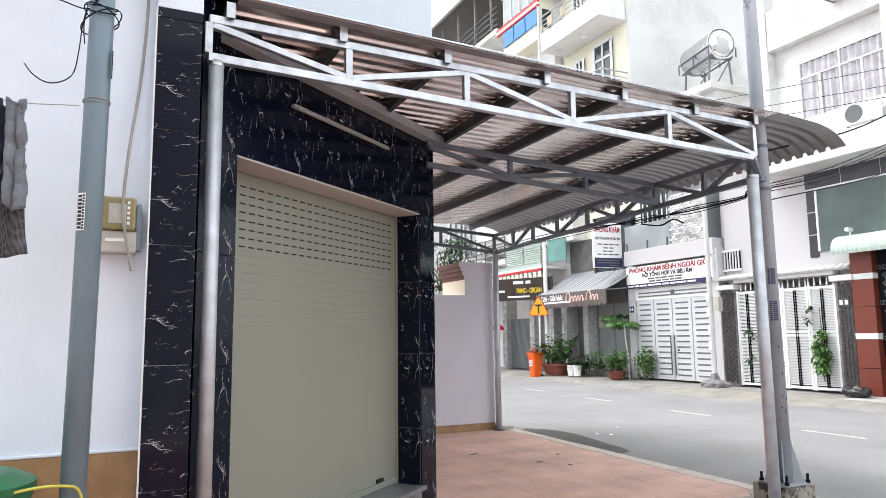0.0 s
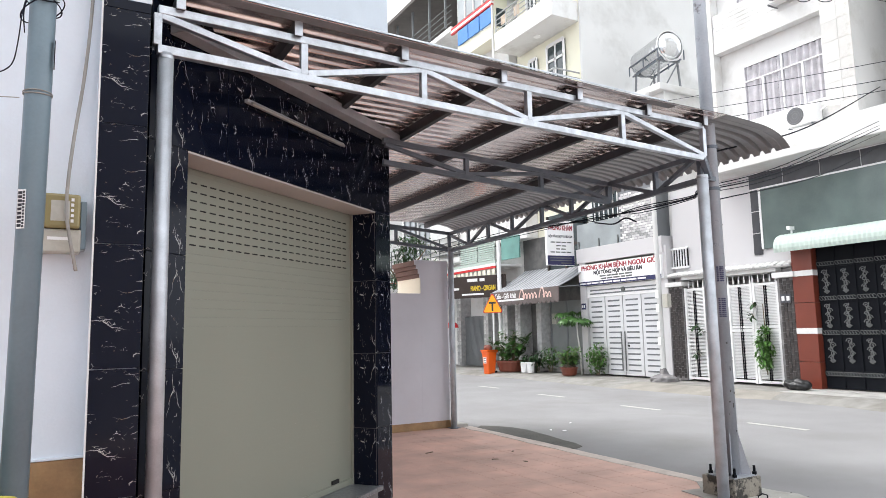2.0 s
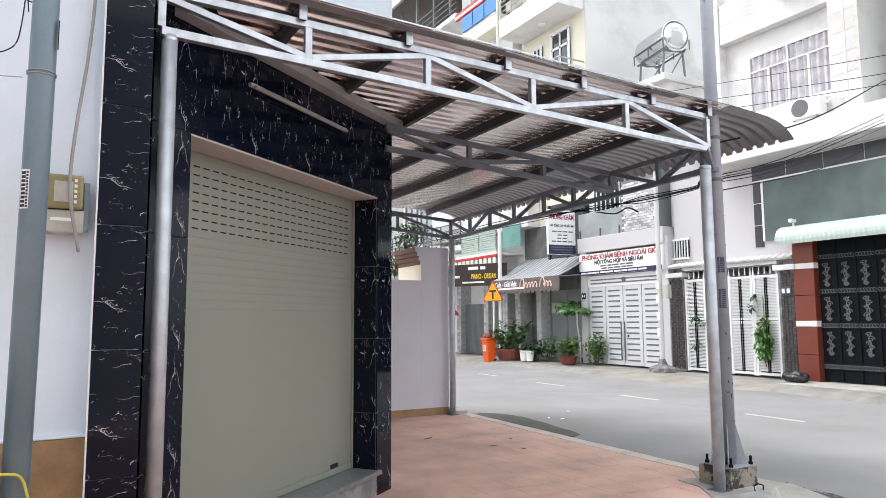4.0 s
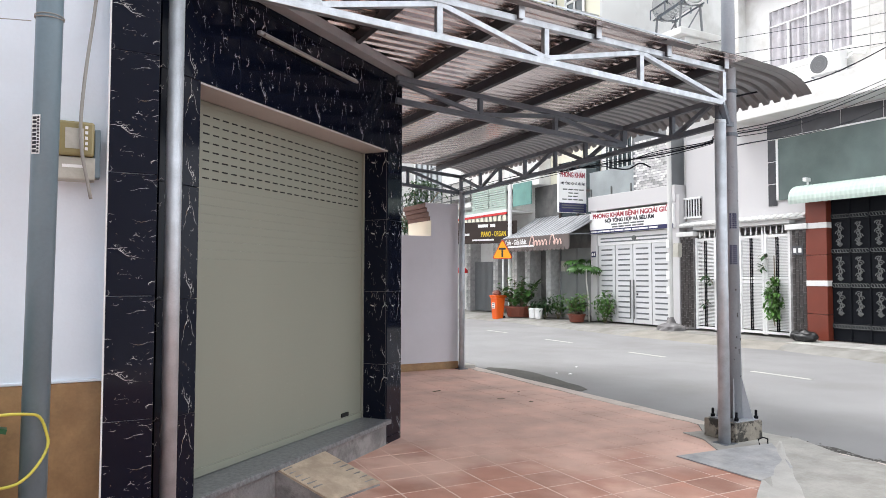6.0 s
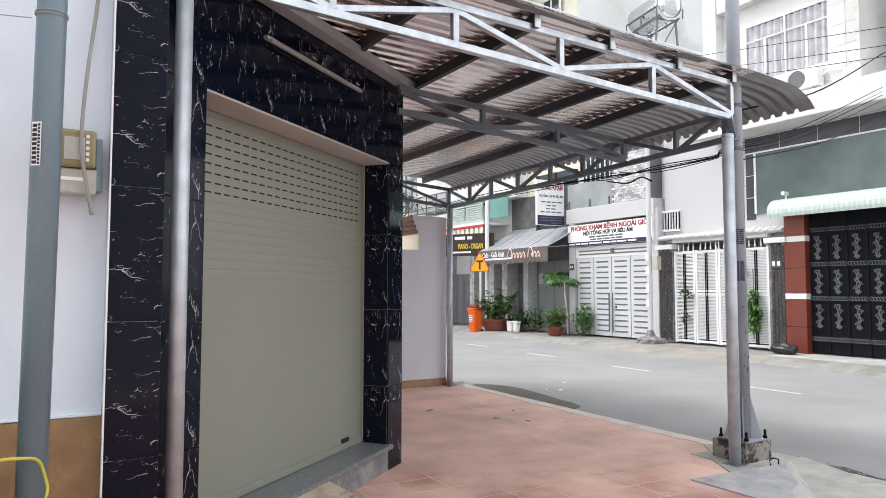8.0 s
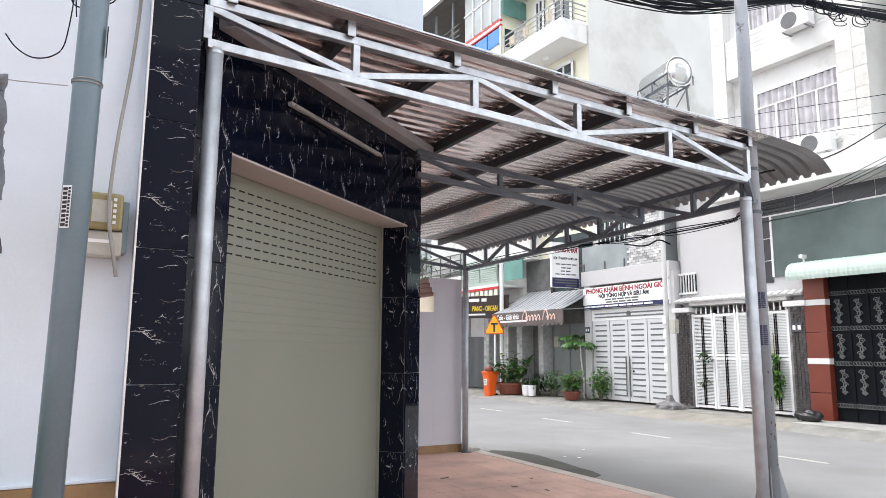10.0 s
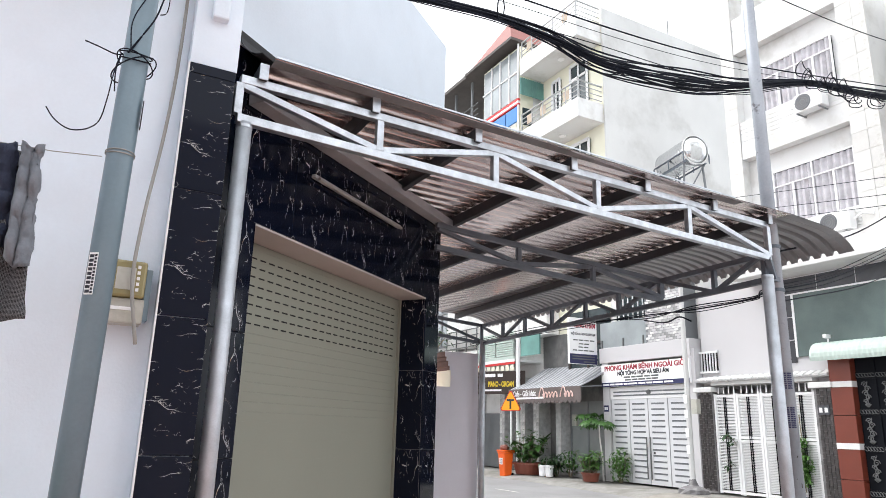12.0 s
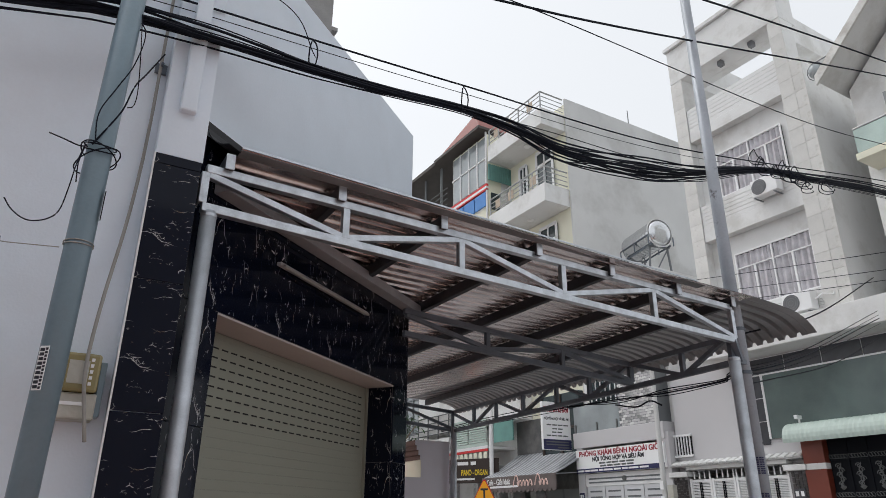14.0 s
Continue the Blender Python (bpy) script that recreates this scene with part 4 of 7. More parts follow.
for x in (-0.42, 0.42):
    part("side_rail", bar((x, -0.95, 1.7), (x, 0.95, 1.7), 0.05), GALVDARK, tank)
    part("side_rail", bar((x * 1.35, -0.95, 2.05), (x * 1.35, 0.95, 2.05), 0.04), GALVDARK, tank)
    for y in (-0.95, 0.0, 0.95):
        part("side_post", bar((x * 1.35, y, 1.7), (x * 1.35, y, 2.05), 0.035), GALVDARK, tank)

# ---- house with louvred white gate ----
gatehouse = thing("gate_wall", "street wall with dark stone piers and a tiled coping", "wall", kind="structure")
for y0, y1 in ((12.42, 12.86), (9.34, 9.74)):
    part("pier_core", box(14.04, 14.34, y0, y1, 0.07, 2.46), RISER, gatehouse)
    part("pier_cap", box(13.94, 14.44, y0 - 0.06, y1 + 0.06, 2.46, 2.58, 0.012), FARWHITE, gatehouse, "white moulded cap")
part("lintel", box(14.02, 14.3, 9.74, 12.42, 2.62, 2.70), FARWHITE, gatehouse)
cop = part("coping", box(13.95, 14.45, 9.34, 12.9, 2.70, 2.76, 0.01), STONE, gatehouse, "white coping with sloping tiles")
tile_bm = box(-0.20, 0.28, -0.055, 0.055, 0, 0.035, 0.006)
tile_me = bpy.data.meshes.new("coping_tile")
tile_bm.to_mesh(tile_me)
tile_bm.free()
tile_me.materials.append(FARWHITE)
for i in range(19):
    share("coping_tile", tile_me, cop, Matrix.Translation((14.1, 9.45 + i * 0.185, 2.78)) @ Matrix.Rotation(radians(-14), 4, "Y") @ Matrix.Rotation(radians(8), 4, "X") @ Matrix.Rotation(radians(14), 4, "Z"))
stone_bm = box(-0.012, 0, -0.035, 0.035, -0.055, 0.055, 0.004)
stone_me = bpy.data.meshes.new("stone")
stone_bm.to_mesh(stone_me)
stone_bm.free()
stone_me.materials.append(BROWNBRICK)
for y0, y1 in ((12.42, 12.86), (9.34, 9.74)):
    for r in range(19):
        for c in range(5):
            yy = y0 + 0.055 + c * 0.082
            if yy < y1 - 0.02:
                share("stone_tile", stone_me, gatehouse, Matrix.Translation((14.04 - 0.006 * ((r * 5 + c * 3) % 4) / 2, yy, 0.18 + r * 0.12 + (0.05 if c % 2 else 0))))
number = thing("house_number_plate", "small dark number plate with pale bars", "plate", at=(14.02, 9.54, 2.0))
part("plate", box(-0.015, 0, -0.13, 0.13, -0.1, 0.1), DARKTILE, number)
for y in (-0.06, 0.06):
    part("bar", box(-0.02, -0.015, y - 0.035, y + 0.035, -0.05, 0.05), INKWHITE, number)
number2 = thing("house_number_plate", "small dark number plate with pale bars", "plate", at=(13.99, 16.2, 2.1))
part("plate", box(-0.015, 0, -0.09, 0.09, -0.09, 0.09), INKBLUE, number2)
for y in (-0.04, 0.04):
    part("bar", box(-0.02, -0.015, y - 0.025, y + 0.025, -0.04, 0.04), INKWHITE, number2)

lgate = thing("louvred_gate", "white metal gate of four louvred leaves with spikes", "gate", at=(14.1, 11.08, 0.09))
edges = [1.33, 0.68, 0.02, -0.66, -1.33]
for a, b in zip(edges, edges[1:]):
    leaf = thing("leaf", "", "")
    leaf.parent = lgate
    for k in ("label", "category"):
        if k in leaf:
            del leaf[k]
    for y in (a - 0.035, b + 0.035):
        part("stile", box(-0.03, 0.03, y - 0.03, y + 0.03, 0, 2.32, 0.005), WHITEMETAL, leaf)
    for z in (0.05, 1.22, 1.30, 2.27):
        part("rail", box(-0.025, 0.025, b + 0.06, a - 0.06, z - 0.03, z + 0.03), WHITEMETAL, leaf)
    mid = (a + b) / 2
    bm = bmesh.new()
    for z in range(62):
        zz = 0.11 + z * 0.0345
        if abs(zz - 1.26) < 0.07:
            continue
        for u0, u1 in ((b + 0.065, mid - 0.014), (mid + 0.014, a - 0.065)):
            box(-0.012, 0.012, u0, u1, zz, zz + 0.021, 0, bm)
    part("louvres", bm, WHITEMETAL, leaf)["kind"] = "stuff"
    for y in (mid - 0.025, mid + 0.025):
        part("centre_gap", box(-0.036, 0.015, y - 0.006, y + 0.006, 0.08, 2.24), BLACKMETAL, leaf, "dark gap between the halves")
    bm = bmesh.new()
    y = b + 0.06
    while y < a:
        rod((0, y, 2.32), (0, y, 2.50), 0.022, 0.006, 8, bm)
        y += 0.15
    part("spikes", bm, WHITEMETAL, leaf)["kind"] = "stuff"

# ---- tall white house with tower ----
T = 16.56
tower = thing("tower_house", "tall weathered white house with curtained windows and open roof frame", "house")
# laid out full size at T, then drawn in to the street line
KT = 0.862
NEAR = Matrix.Translation((-0.17, 0.4, 1.45)) @ Matrix.Scale(KT, 4) @ Matrix.Translation((0.17, -0.4, -1.45))
tower.matrix_basis = NEAR
part("lower_wall", box(T, 22, 4.0, 14.82, 2.79, 5.6), GREYWALL, tower, "light grey overhanging first floor")
part("ground_floor_wall", box(18.12, 22, 4.0, 14.82, -0.15, 2.79), GREYWALL, tower)
part("upper_wall", box(T, 22, 8.78, 13.02, 6.2, 13.3), FARWHITE, tower)
part("band", box(T - 0.9, 22, 4.0, 12.95, 5.58, 6.2, 0.02), FARWHITE, tower, "projecting weathered white slab")
part("wall_head", box(T, T + 0.3, 9.2, 13.02, 13.3, 13.7), FARWHITE, tower)
for y0, y1, z1, rows in ((12.62, 13.06, 15.0, 17), (9.06, 9.46, 15.0, 17), (8.74, 9.055, 13.3, 14)):
    pier = part("pier", box(T - 0.30, T + 0.3, y0 + 0.01, y1 - 0.01, 6.2, z1), FARWHITE, tower, "pier clad in pale stone panels")
    pm = None
    for k in range(rows):
        z = 6.22 + k * 0.515
        if pm is None:
            ob = part("stone_panel", box(T - 0.318, T - 0.301, y0, y1, z, z + 0.511, 0.003), PALEPANEL, pier)
            pm = ob.data
        else:
            share("stone_panel", pm, pier, Matrix.Translation((0, 0, k * 0.515)))
for z0, zb, z1 in ((6.2, 6.40, 6.87), (9.19, 9.62, 10.36), (12.6, 12.98, 13.78)):
    sp = part("spandrel", box(T - 0.285, T, 9.46, 12.62, z0, zb, 0.01), FARWHITE, tower, "projecting band below a boarded parapet")
    part("board_backing", box(T - 0.25, T - 0.002, 9.46, 12.62, zb, z1 - 0.02), FARWHITE, sp)
    bd = None
    nb = 6
    bh_ = (z1 - zb) / nb
    for k in range(nb):
        if bd is None:
            ob = part("board", box(T - 0.275, T - 0.251, 9.465, 12.615, zb + 0.004, zb + bh_ - 0.004, 0.003), FARWHITE, sp)
            bd = ob.data
        else:
            share("board", bd, sp, Matrix.Translation((0, 0, k * bh_)))
# open roof frame
for x, y in ((T + 0.02, 12.84), (T + 0.02, 9.30), (20.5, 12.8), (20.5, 9.75)):
    part("roof_post", box(x - 0.25, x + 0.25, y - 0.22, y + 0.22, 13.3, 15.0), FARWHITE, tower)
part("roof_beam", box(T - 0.32, T + 0.45, 9.06, 13.06, 15.0, 16.3, 0.02), FARWHITE, tower)
part("roof_ledge", box(T - 0.42, T + 0.5, 9.0, 13.12, 16.3, 16.45, 0.02), FARWHITE, tower)
part("roof_soffit", box(T + 0.45, T + 0.75, 9.95, 12.6, 15.0, 15.3), FARWHITE, tower)
for y in (11.3, 10.2):
    part("downlight", box(T - 0.10, T + 0.07, y - 0.08, y + 0.08, 14.82, 14.999, 0.01), GREYMETAL, tower, "dark box lamp under the roof beam")
part("roof_beam", box(T + 0.45, 20.8, 9.5, 9.95, 15.0, 16.0, 0.02), FARWHITE, tower)
part("roof_beam", box(T + 0.45, 20.8, 12.6, 13.05, 15.0, 16.3, 0.02), FARWHITE, tower)


def curtained_window(y0, y1, z0, z1):
    """y0 > y1; three lights with a high transom."""
    w = part("window", box(T - 0.02, T + 0.02, y1, y0, z0, z1), GLASS, tower)
    bm = bmesh.new()
    n = 60
    cols = []
    rr = random.Random(int(z0 * 10))
    for i in range(n + 1):
        yy = y1 + (y0 - y1) * i / n
        xx = T - 0.06 + 0.035 * math.sin(i * 1.3) + rr.uniform(-0.012, 0.012)
        cols.append((bm.verts.new((xx, yy, z0 + 0.03)), bm.verts.new((xx, yy, z1 - 0.03))))
    for a, b in zip(cols, cols[1:]):
        bm.faces.new((a[0], b[0], b[1], a[1]))
    part("curtain", bm, CURTAIN, w, "grey lilac curtains")
    f = 0.021
    zt = z0 + (z1 - z0) * 0.72
    for a, b, c, d in ((y1 - f, y1 + f, z0, z1), (y0 - f, y0 + f, z0, z1), (y1, y0, z0 - f, z0 + f), (y1, y0, z1 - f, z1 + f),
                       (y1, y0, zt - f * 0.8, zt + f * 0.8), ((y0 + y1) / 2 - f, (y0 + y1) / 2 + f, z0, z1),
                       (y1 + (y0 - y1) * 0.25 - 0.03, y1 + (y0 - y1) * 0.25 + 0.03, z0, zt), (y1 + (y0 - y1) * 0.75 - 0.03, y1 + (y0 - y1) * 0.75 + 0.03, z0, zt)):
        k = 0.006 if d - c > b - a else 0.0
        part("frame_bar", box(T - 0.11 - k, T - 0.07 - k, a, b, c, d), WHITEMETAL, w)
    part("sill", box(T - 0.2, T, y1 - 0.1, y0 + 0.1, z0 - 0.12, z0 - 0.05), FARWHITE, w)


curtained_window(11.84, 9.57, 7.0, 8.58)
curtained_window(11.93, 9.80, 10.46, 11.88)


def air_conditioner(y, z):
    a = thing("air_conditioner", "white outdoor air conditioner unit on wall brackets", "air conditioner", "air conditioners", at=(T - 0.47, y, z))
    a.matrix_basis = NEAR @ a.matrix_basis
    part("casing", box(-0.15, 0.15, -0.38, 0.38, -0.25, 0.25, 0.02), WHITEMETAL, a)
    part("fan_grille", rod((-0.165, 0.14, 0), (-0.148, 0.14, 0), 0.22, n=24), FANGREY, a, "dark round fan grille")
    for k in range(3):
        part("grille_ring", lathe([(0.06 + 0.06 * k, -0.004), (0.072 + 0.06 * k, -0.004), (0.072 + 0.06 * k, 0.004), (0.06 + 0.06 * k, 0.004)], 20, hoop=True, m=Matrix.Translation((-0.168, 0.14, 0)) @ Matrix.Rotation(radians(90), 4, "Y")), GREYMETAL, a)
    for yy in (-0.3, 0.3):
        part("bracket", bar((0.25, yy, -0.3), (-0.2, yy, -0.3), 0.03), GREYMETAL, a)
    part("pipe", sweep([(0.0, -0.42, 0.0), (0.02, -0.6, 0.1), (0.15, -0.8, 0.05), (0.24, -0.9, 0.5)], 0.025), WHITEMETAL, a)


air_conditioner(10.28, 10.02)
air_conditioner(9.98, 6.60)

# dark tiled shopfront with large pane
dt = part("tile_surround", box(T - 0.015, T, 4.0, 12.0, 3.5, 5.55), WHITEMETAL, tower, "charcoal tiled surround with pale joints")
tb = box(-0.012, 0, -0.5, 0.5, -0.2, 0.2, 0.004)
tm = bpy.data.meshes.new("surround_tile")
tb.to_mesh(tm)
tb.free()
tm.materials.append(DARKTILE)
for i in range(8):
    share("tile", tm, dt, Matrix.Translation((T - 0.016, 11.5 - i * 1.015, 5.33)))
tb = box(-0.012, 0, -0.13, 0.13, -0.29, 0.29, 0.004)
tm = bpy.data.meshes.new("surround_tile")
tb.to_mesh(tm)
tb.free()
tm.materials.append(DARKTILE)
for i in range(3):
    share("tile", tm, dt, Matrix.Translation((T - 0.016, 11.86, 4.8 - i * 0.6)))
big_window = thing("window_large", "large grey-green fixed pane in a thin white frame", "window", kind="structure")
big_window.matrix_basis = NEAR
part("pane", box(T - 0.05, T - 0.02, 4.2, 11.68, 3.45, 5.10), GREENGLASS, big_window)
part("frame", box(T - 0.07, T - 0.02, 11.66, 11.72, 3.45, 5.12), WHITEMETAL, big_window)
part("frame", box(T - 0.07, T - 0.02, 4.2, 11.66, 5.08, 5.12), WHITEMETAL, big_window)
bars = thing("barred_window", "small white barred window in the grey wall", "window", at=(14.24, 12.58, 3.22))
part("pane", box(-0.02, 0, -0.25, 0.25, -0.24, 0.24), DARK, bars)
for i in range(6):
    part("bar", box(-0.06, -0.03, -0.230 + i * 0.087, -0.207 + i * 0.087, -0.25, 0.25), WHITEMETAL, bars)
for z in (-0.25, 0.25):
    part("rail", box(-0.065, -0.02, -0.28, 0.28, z - 0.025, z + 0.025), WHITEMETAL, bars)

# black wrought-iron gate with pillar and pale green awning
pillar = thing("gate_pillar", "red-brown tiled pillar with two white bands", "pillar")
for z0, z1, mat, g in ((0.07, 0.62, REDTILE, 0), (0.63, 1.22, REDTILE, 0), (1.22, 1.34, FARWHITE, 0.012), (1.34, 1.88, REDTILE, 0), (1.89, 2.46, REDTILE, 0), (2.46, 2.58, FARWHITE, 0.012), (2.58, 3.2, REDTILE, 0)):
    part("course", box(14.0 - g, 14.45 + g, 8.87 - g, 9.335, z0, z1, 0.004), mat, pillar)
igate = thing("iron_gate", "black wrought-iron gate with silver scrollwork", "gate", at=(14.15, 8.85, 0.09))
part("sheet", box(0.0, 0.012, -4.4, 0.0, 0.0, 3.0), BLACKMETAL, igate)
rs = random.Random(9)


def scroll(bm, yc, zc, h):
    """A wavy stem with curls on alternating sides and a leafy foot."""
    stem = [(-0.03, yc + 0.028 * math.sin(k * 0.8), zc + h * (k / 14 - 0.5)) for k in range(15)]
    sweep(stem, 0.010, 5, bm)
    for k in range(5):
        sgn = -1 if k % 2 else 1
        cz = zc - h * 0.30 + h * 0.17 * k
        q = rs.uniform(0.85, 1.15)
        curl = []
        for i in range(15):
            a = i * 0.62
            r = 0.062 * q * (1 - i / 17)
            curl.append((-0.034, yc + sgn * (0.022 + r * math.cos(a)), cz + r * math.sin(a)))
        sweep(curl, 0.010, 5, bm)
    for k in range(5):
        a = radians(40 + 25 * k)
        bar((-0.03, yc, zc - h * 0.5), (-0.03, yc + 0.075 * math.cos(a), zc - h * 0.5 + 0.075 * math.sin(a)), 0.016, 0.022, bm)


for col in range(10):
    yc = -0.19 - col * 0.40
    for zc in (0.78, 1.50, 2.22):
        bm = bmesh.new()
        scroll(bm, yc, zc, 0.50)
        part("scrollwork", bm, SILVERMETAL, igate, "silver painted scrolls")["kind"] = "stuff"
    for zz in (0.30, 1.15, 1.87, 2.6):
        part("rail_panel", box(-0.02, 0, yc - 0.19, yc + 0.19, zz - 0.07, zz + 0.07), BLACKMETAL, igate)
        bm = bmesh.new()
        for k in range(6):
            sweep([(-0.028, yc - 0.155 + k * 0.06 + 0.036 * math.cos(q * 0.7) + 0.018 * math.sin(q * 0.7), zz + 0.042 * math.sin(q * 0.7)) for q in range(10)], 0.007, 4, bm)
        part("twist_band", bm, SILVERMETAL, igate)["kind"] = "stuff"
    part("stile", box(-0.03, 0.02, yc - 0.215, yc - 0.185, 0, 2.95), BLACKMETAL, igate)
awning = thing("green_awning", "pale green ribbed awning over the black gate", "awning")
bm = bmesh.new()
prev = None
for i in range(0, 121):
    yy = 9.52 - i * 0.05
    rib = 0.012 * (1 if i % 2 else 0)
    ring = []
    for k in range(8):
        a = k / 7 * radians(110)
        r = 0.30 + rib
        ring.append(bm.verts.new((13.98 - 0.0 - r * math.sin(a) * 1.0, yy, 3.10 + r * math.cos(a))))
    if prev:
        for k in range(7):
            bm.faces.new((prev[k], prev[k + 1], ring[k + 1], ring[k]))
    prev = ring
ob = part("ribbed_sheet", bm, PALEGREEN, awning)
ob.modifiers.new("thick", "SOLIDIFY").thickness = 0.01
part("top_flap", box(13.98, 14.6, 3.55, 9.52, 3.385, 3.40), PALEGREEN, awning)
camera_box = thing("security_camera", "small white security camera above the awning", "camera", at=(13.95, 9.235, 3.42))
part("body", box(-0.12, 0.06, -0.04, 0.04, 0.06, 0.14, 0.01), WHITEMETAL, camera_box)
part("stem", rod((0, 0, -0.02), (0, 0, 0.07), 0.02, n=8), WHITEMETAL, camera_box)

# pale neighbour beyond the tower house
def slab_along_x(poly, x0, x1):
    """A prism on an outline of (y, z) pairs, drawn out along x."""
    bm = bmesh.new()
    lo = [bm.verts.new((x0, y, z)) for y, z in poly]
    hi = [bm.verts.new((x1, y, z)) for y, z in poly]
    k = len(poly)
    for i in range(k):
        bm.faces.new((lo[i], lo[(i + 1) % k], hi[(i + 1) % k], hi[i]))
    bm.faces.new(lo[::-1])
    bm.faces.new(hi)
    bmesh.ops.recalc_face_normals(bm, faces=bm.faces)
    return bm


neighbour = thing("pale_house", "pale house with steep gable and glass balcony", "house")
neighbour.matrix_basis = Matrix.Translation((-0.17, 0.4, 1.45)) @ Matrix.Scale(0.88, 4) @ Matrix.Translation((0.17, -0.4, -1.45))
part("wall", slab_along_x([(7.75, 6.2), (7.75, 11.7), (4.6, 14.65), (1.45, 11.7), (1.45, 6.2)], 16.3, 23), FARWHITE, neighbour)
part("roof", slab_along_x([(7.95, 11.72), (4.6, 14.86), (1.25, 11.72), (1.25, 11.90), (4.6, 15.06), (7.95, 11.90)], 15.35, 23), FARWHITE, neighbour, "pale gable roof with a deep overhang")
part("fascia", slab_along_x([(8.0, 11.66), (4.6, 14.84), (4.6, 15.10), (8.0, 11.94)], 15.28, 15.348), FARSTONE, neighbour)
part("balcony", box(15.4, 16.3, 2.0, 7.55, 9.33, 9.50, 0.01), CREAM, neighbour)
part("balustrade", box(15.43, 15.45, 2.0, 7.5, 9.52, 10.12), PALEGREENGLASS, neighbour, "pale green glass balustrade")
part("handrail", rod((15.44, 2.0, 10.15), (15.44, 7.5, 10.15), 0.025, n=8), RAILWHITE, neighbour)
nw = part("window", box(16.24, 16.3, 5.55, 6.95, 9.75, 11.15), GLASS, neighbour)
for yy in (5.55, 5.9, 6.25, 6.6, 6.95):
    part("frame_bar", box(16.19, 16.235, yy - 0.03, yy + 0.03, 9.72, 11.18), RAILWHITE, nw)
for zz in (9.75, 10.22, 10.68, 11.15):
    part("frame_bar", box(16.195, 16.23, 5.55, 6.95, zz - 0.025, zz + 0.025), RAILWHITE, nw)
lantern = thing("hanging_lantern", "round wire lantern hung beside the gable", "lamp", at=(13.75, 7.2, 11.0))
part("globe", lathe([(0.03, -0.16), (0.12, -0.12), (0.16, 0.0), (0.12, 0.12), (0.03, 0.16)], 12), PALEGLASS, lantern, smooth=True)
part("cage", sweep([(0.0, 0.19 * math.cos(t * 0.5236), 0.22 * math.sin(t * 0.5236)) for t in range(13)], 0.012, 5), GREYMETAL, lantern)
part("arm", bar((0.0, 0.0, 0.2), (0.0, -0.3, 0.22), 0.02), GREYMETAL, lantern)

# ---- balcony house ----
bh = thing("balcony_house", "tall cream and white house with projecting railed balconies", "house")
part("wall", box(14.52, 21, 16.42, 19.9, 4.6, 15.6), CREAM, bh)
part("side_wall", box(14.5, 21, 16.35, 16.42, 0.07, 15.8), FARSIDE, bh, "blank weathered grey-white side wall")


def balcony(z, top):
    b = part("balcony", box(13.42, 14.52, 16.45, 19.75, z - 0.16, z + 0.52, 0.01), FARWHITE, bh, "white balcony with a steel railing")
    for zz in (top, top - 0.18, top - 0.36, top - 0.54):
        part("rail", rod((13.47, 16.5, zz), (13.47, 19.7, zz), 0.028 if zz == top else 0.016, n=8), RAILWHITE, b)
        part("rail", rod((13.47, 16.5, zz), (14.5, 16.5, zz), 0.028 if zz == top else 0.016, n=8), RAILWHITE, b)
    for i in range(6):
        yy = 16.5 + 0.64 * i
        part("post", rod((13.47, yy, z + 0.5), (13.47, yy, top), 0.025, n=8), RAILWHITE, b)
    for yy in (17.1, 18.4, 19.2):
        part("lattice", box(13.455, 13.465, yy - 0.16, yy + 0.16, top - 0.5, top - 0.16), WOOD, b, "small ornamental lattice")
    part("ceiling_lamp", rod((14.0, 18.0, z - 0.19), (14.0, 18.0, z - 0.16), 0.12), PANELWHITE, b)


balcony(11.62, 12.8)
balcony(14.62, 15.82)
balcony(8.5, 9.7)
for z in (8.9, 12.0):
    for y0, y1, zt in ((17.15, 18.05, 2.25), (18.65, 19.1, 2.1)):
        w = part("balcony_door", box(14.46, 14.52, y0, y1, z + 0.1, z + zt), GLASS, bh, "glazed white-framed door")
        for a, b2, c, d in ((y0 - 0.05, y0 + 0.05, z, z + zt), (y1 - 0.05, y1 + 0.05, z, z + zt), (y0, y1, z + zt - 0.06, z + zt + 0.06), (y0, y1, z + zt - 0.6, z + zt - 0.52), ((y0 + y1) / 2 - 0.03, (y0 + y1) / 2 + 0.03, z, z + zt)):
            part("frame_bar", box(14.42, 14.45, a, b2, c, d), WHITEMETAL, w)
part("roof_aerial", rod((18.0, 16.6, 15.8), (18.0, 16.6, 16.6), 0.02, n=6), GREYMETAL, bh)
gs = bmesh.new()
for i in range(22):
    box(13.45, 13.502, 19.74 + (0.0 if i % 2 else 0.025), 19.80, 13.72, 14.4, 0, gs, Matrix.Translation((i * 0.05, 0, 0)))
part("green_sheet", gs, GREENSHEET, bh, "green corrugated side screen")["kind"] = "stuff"

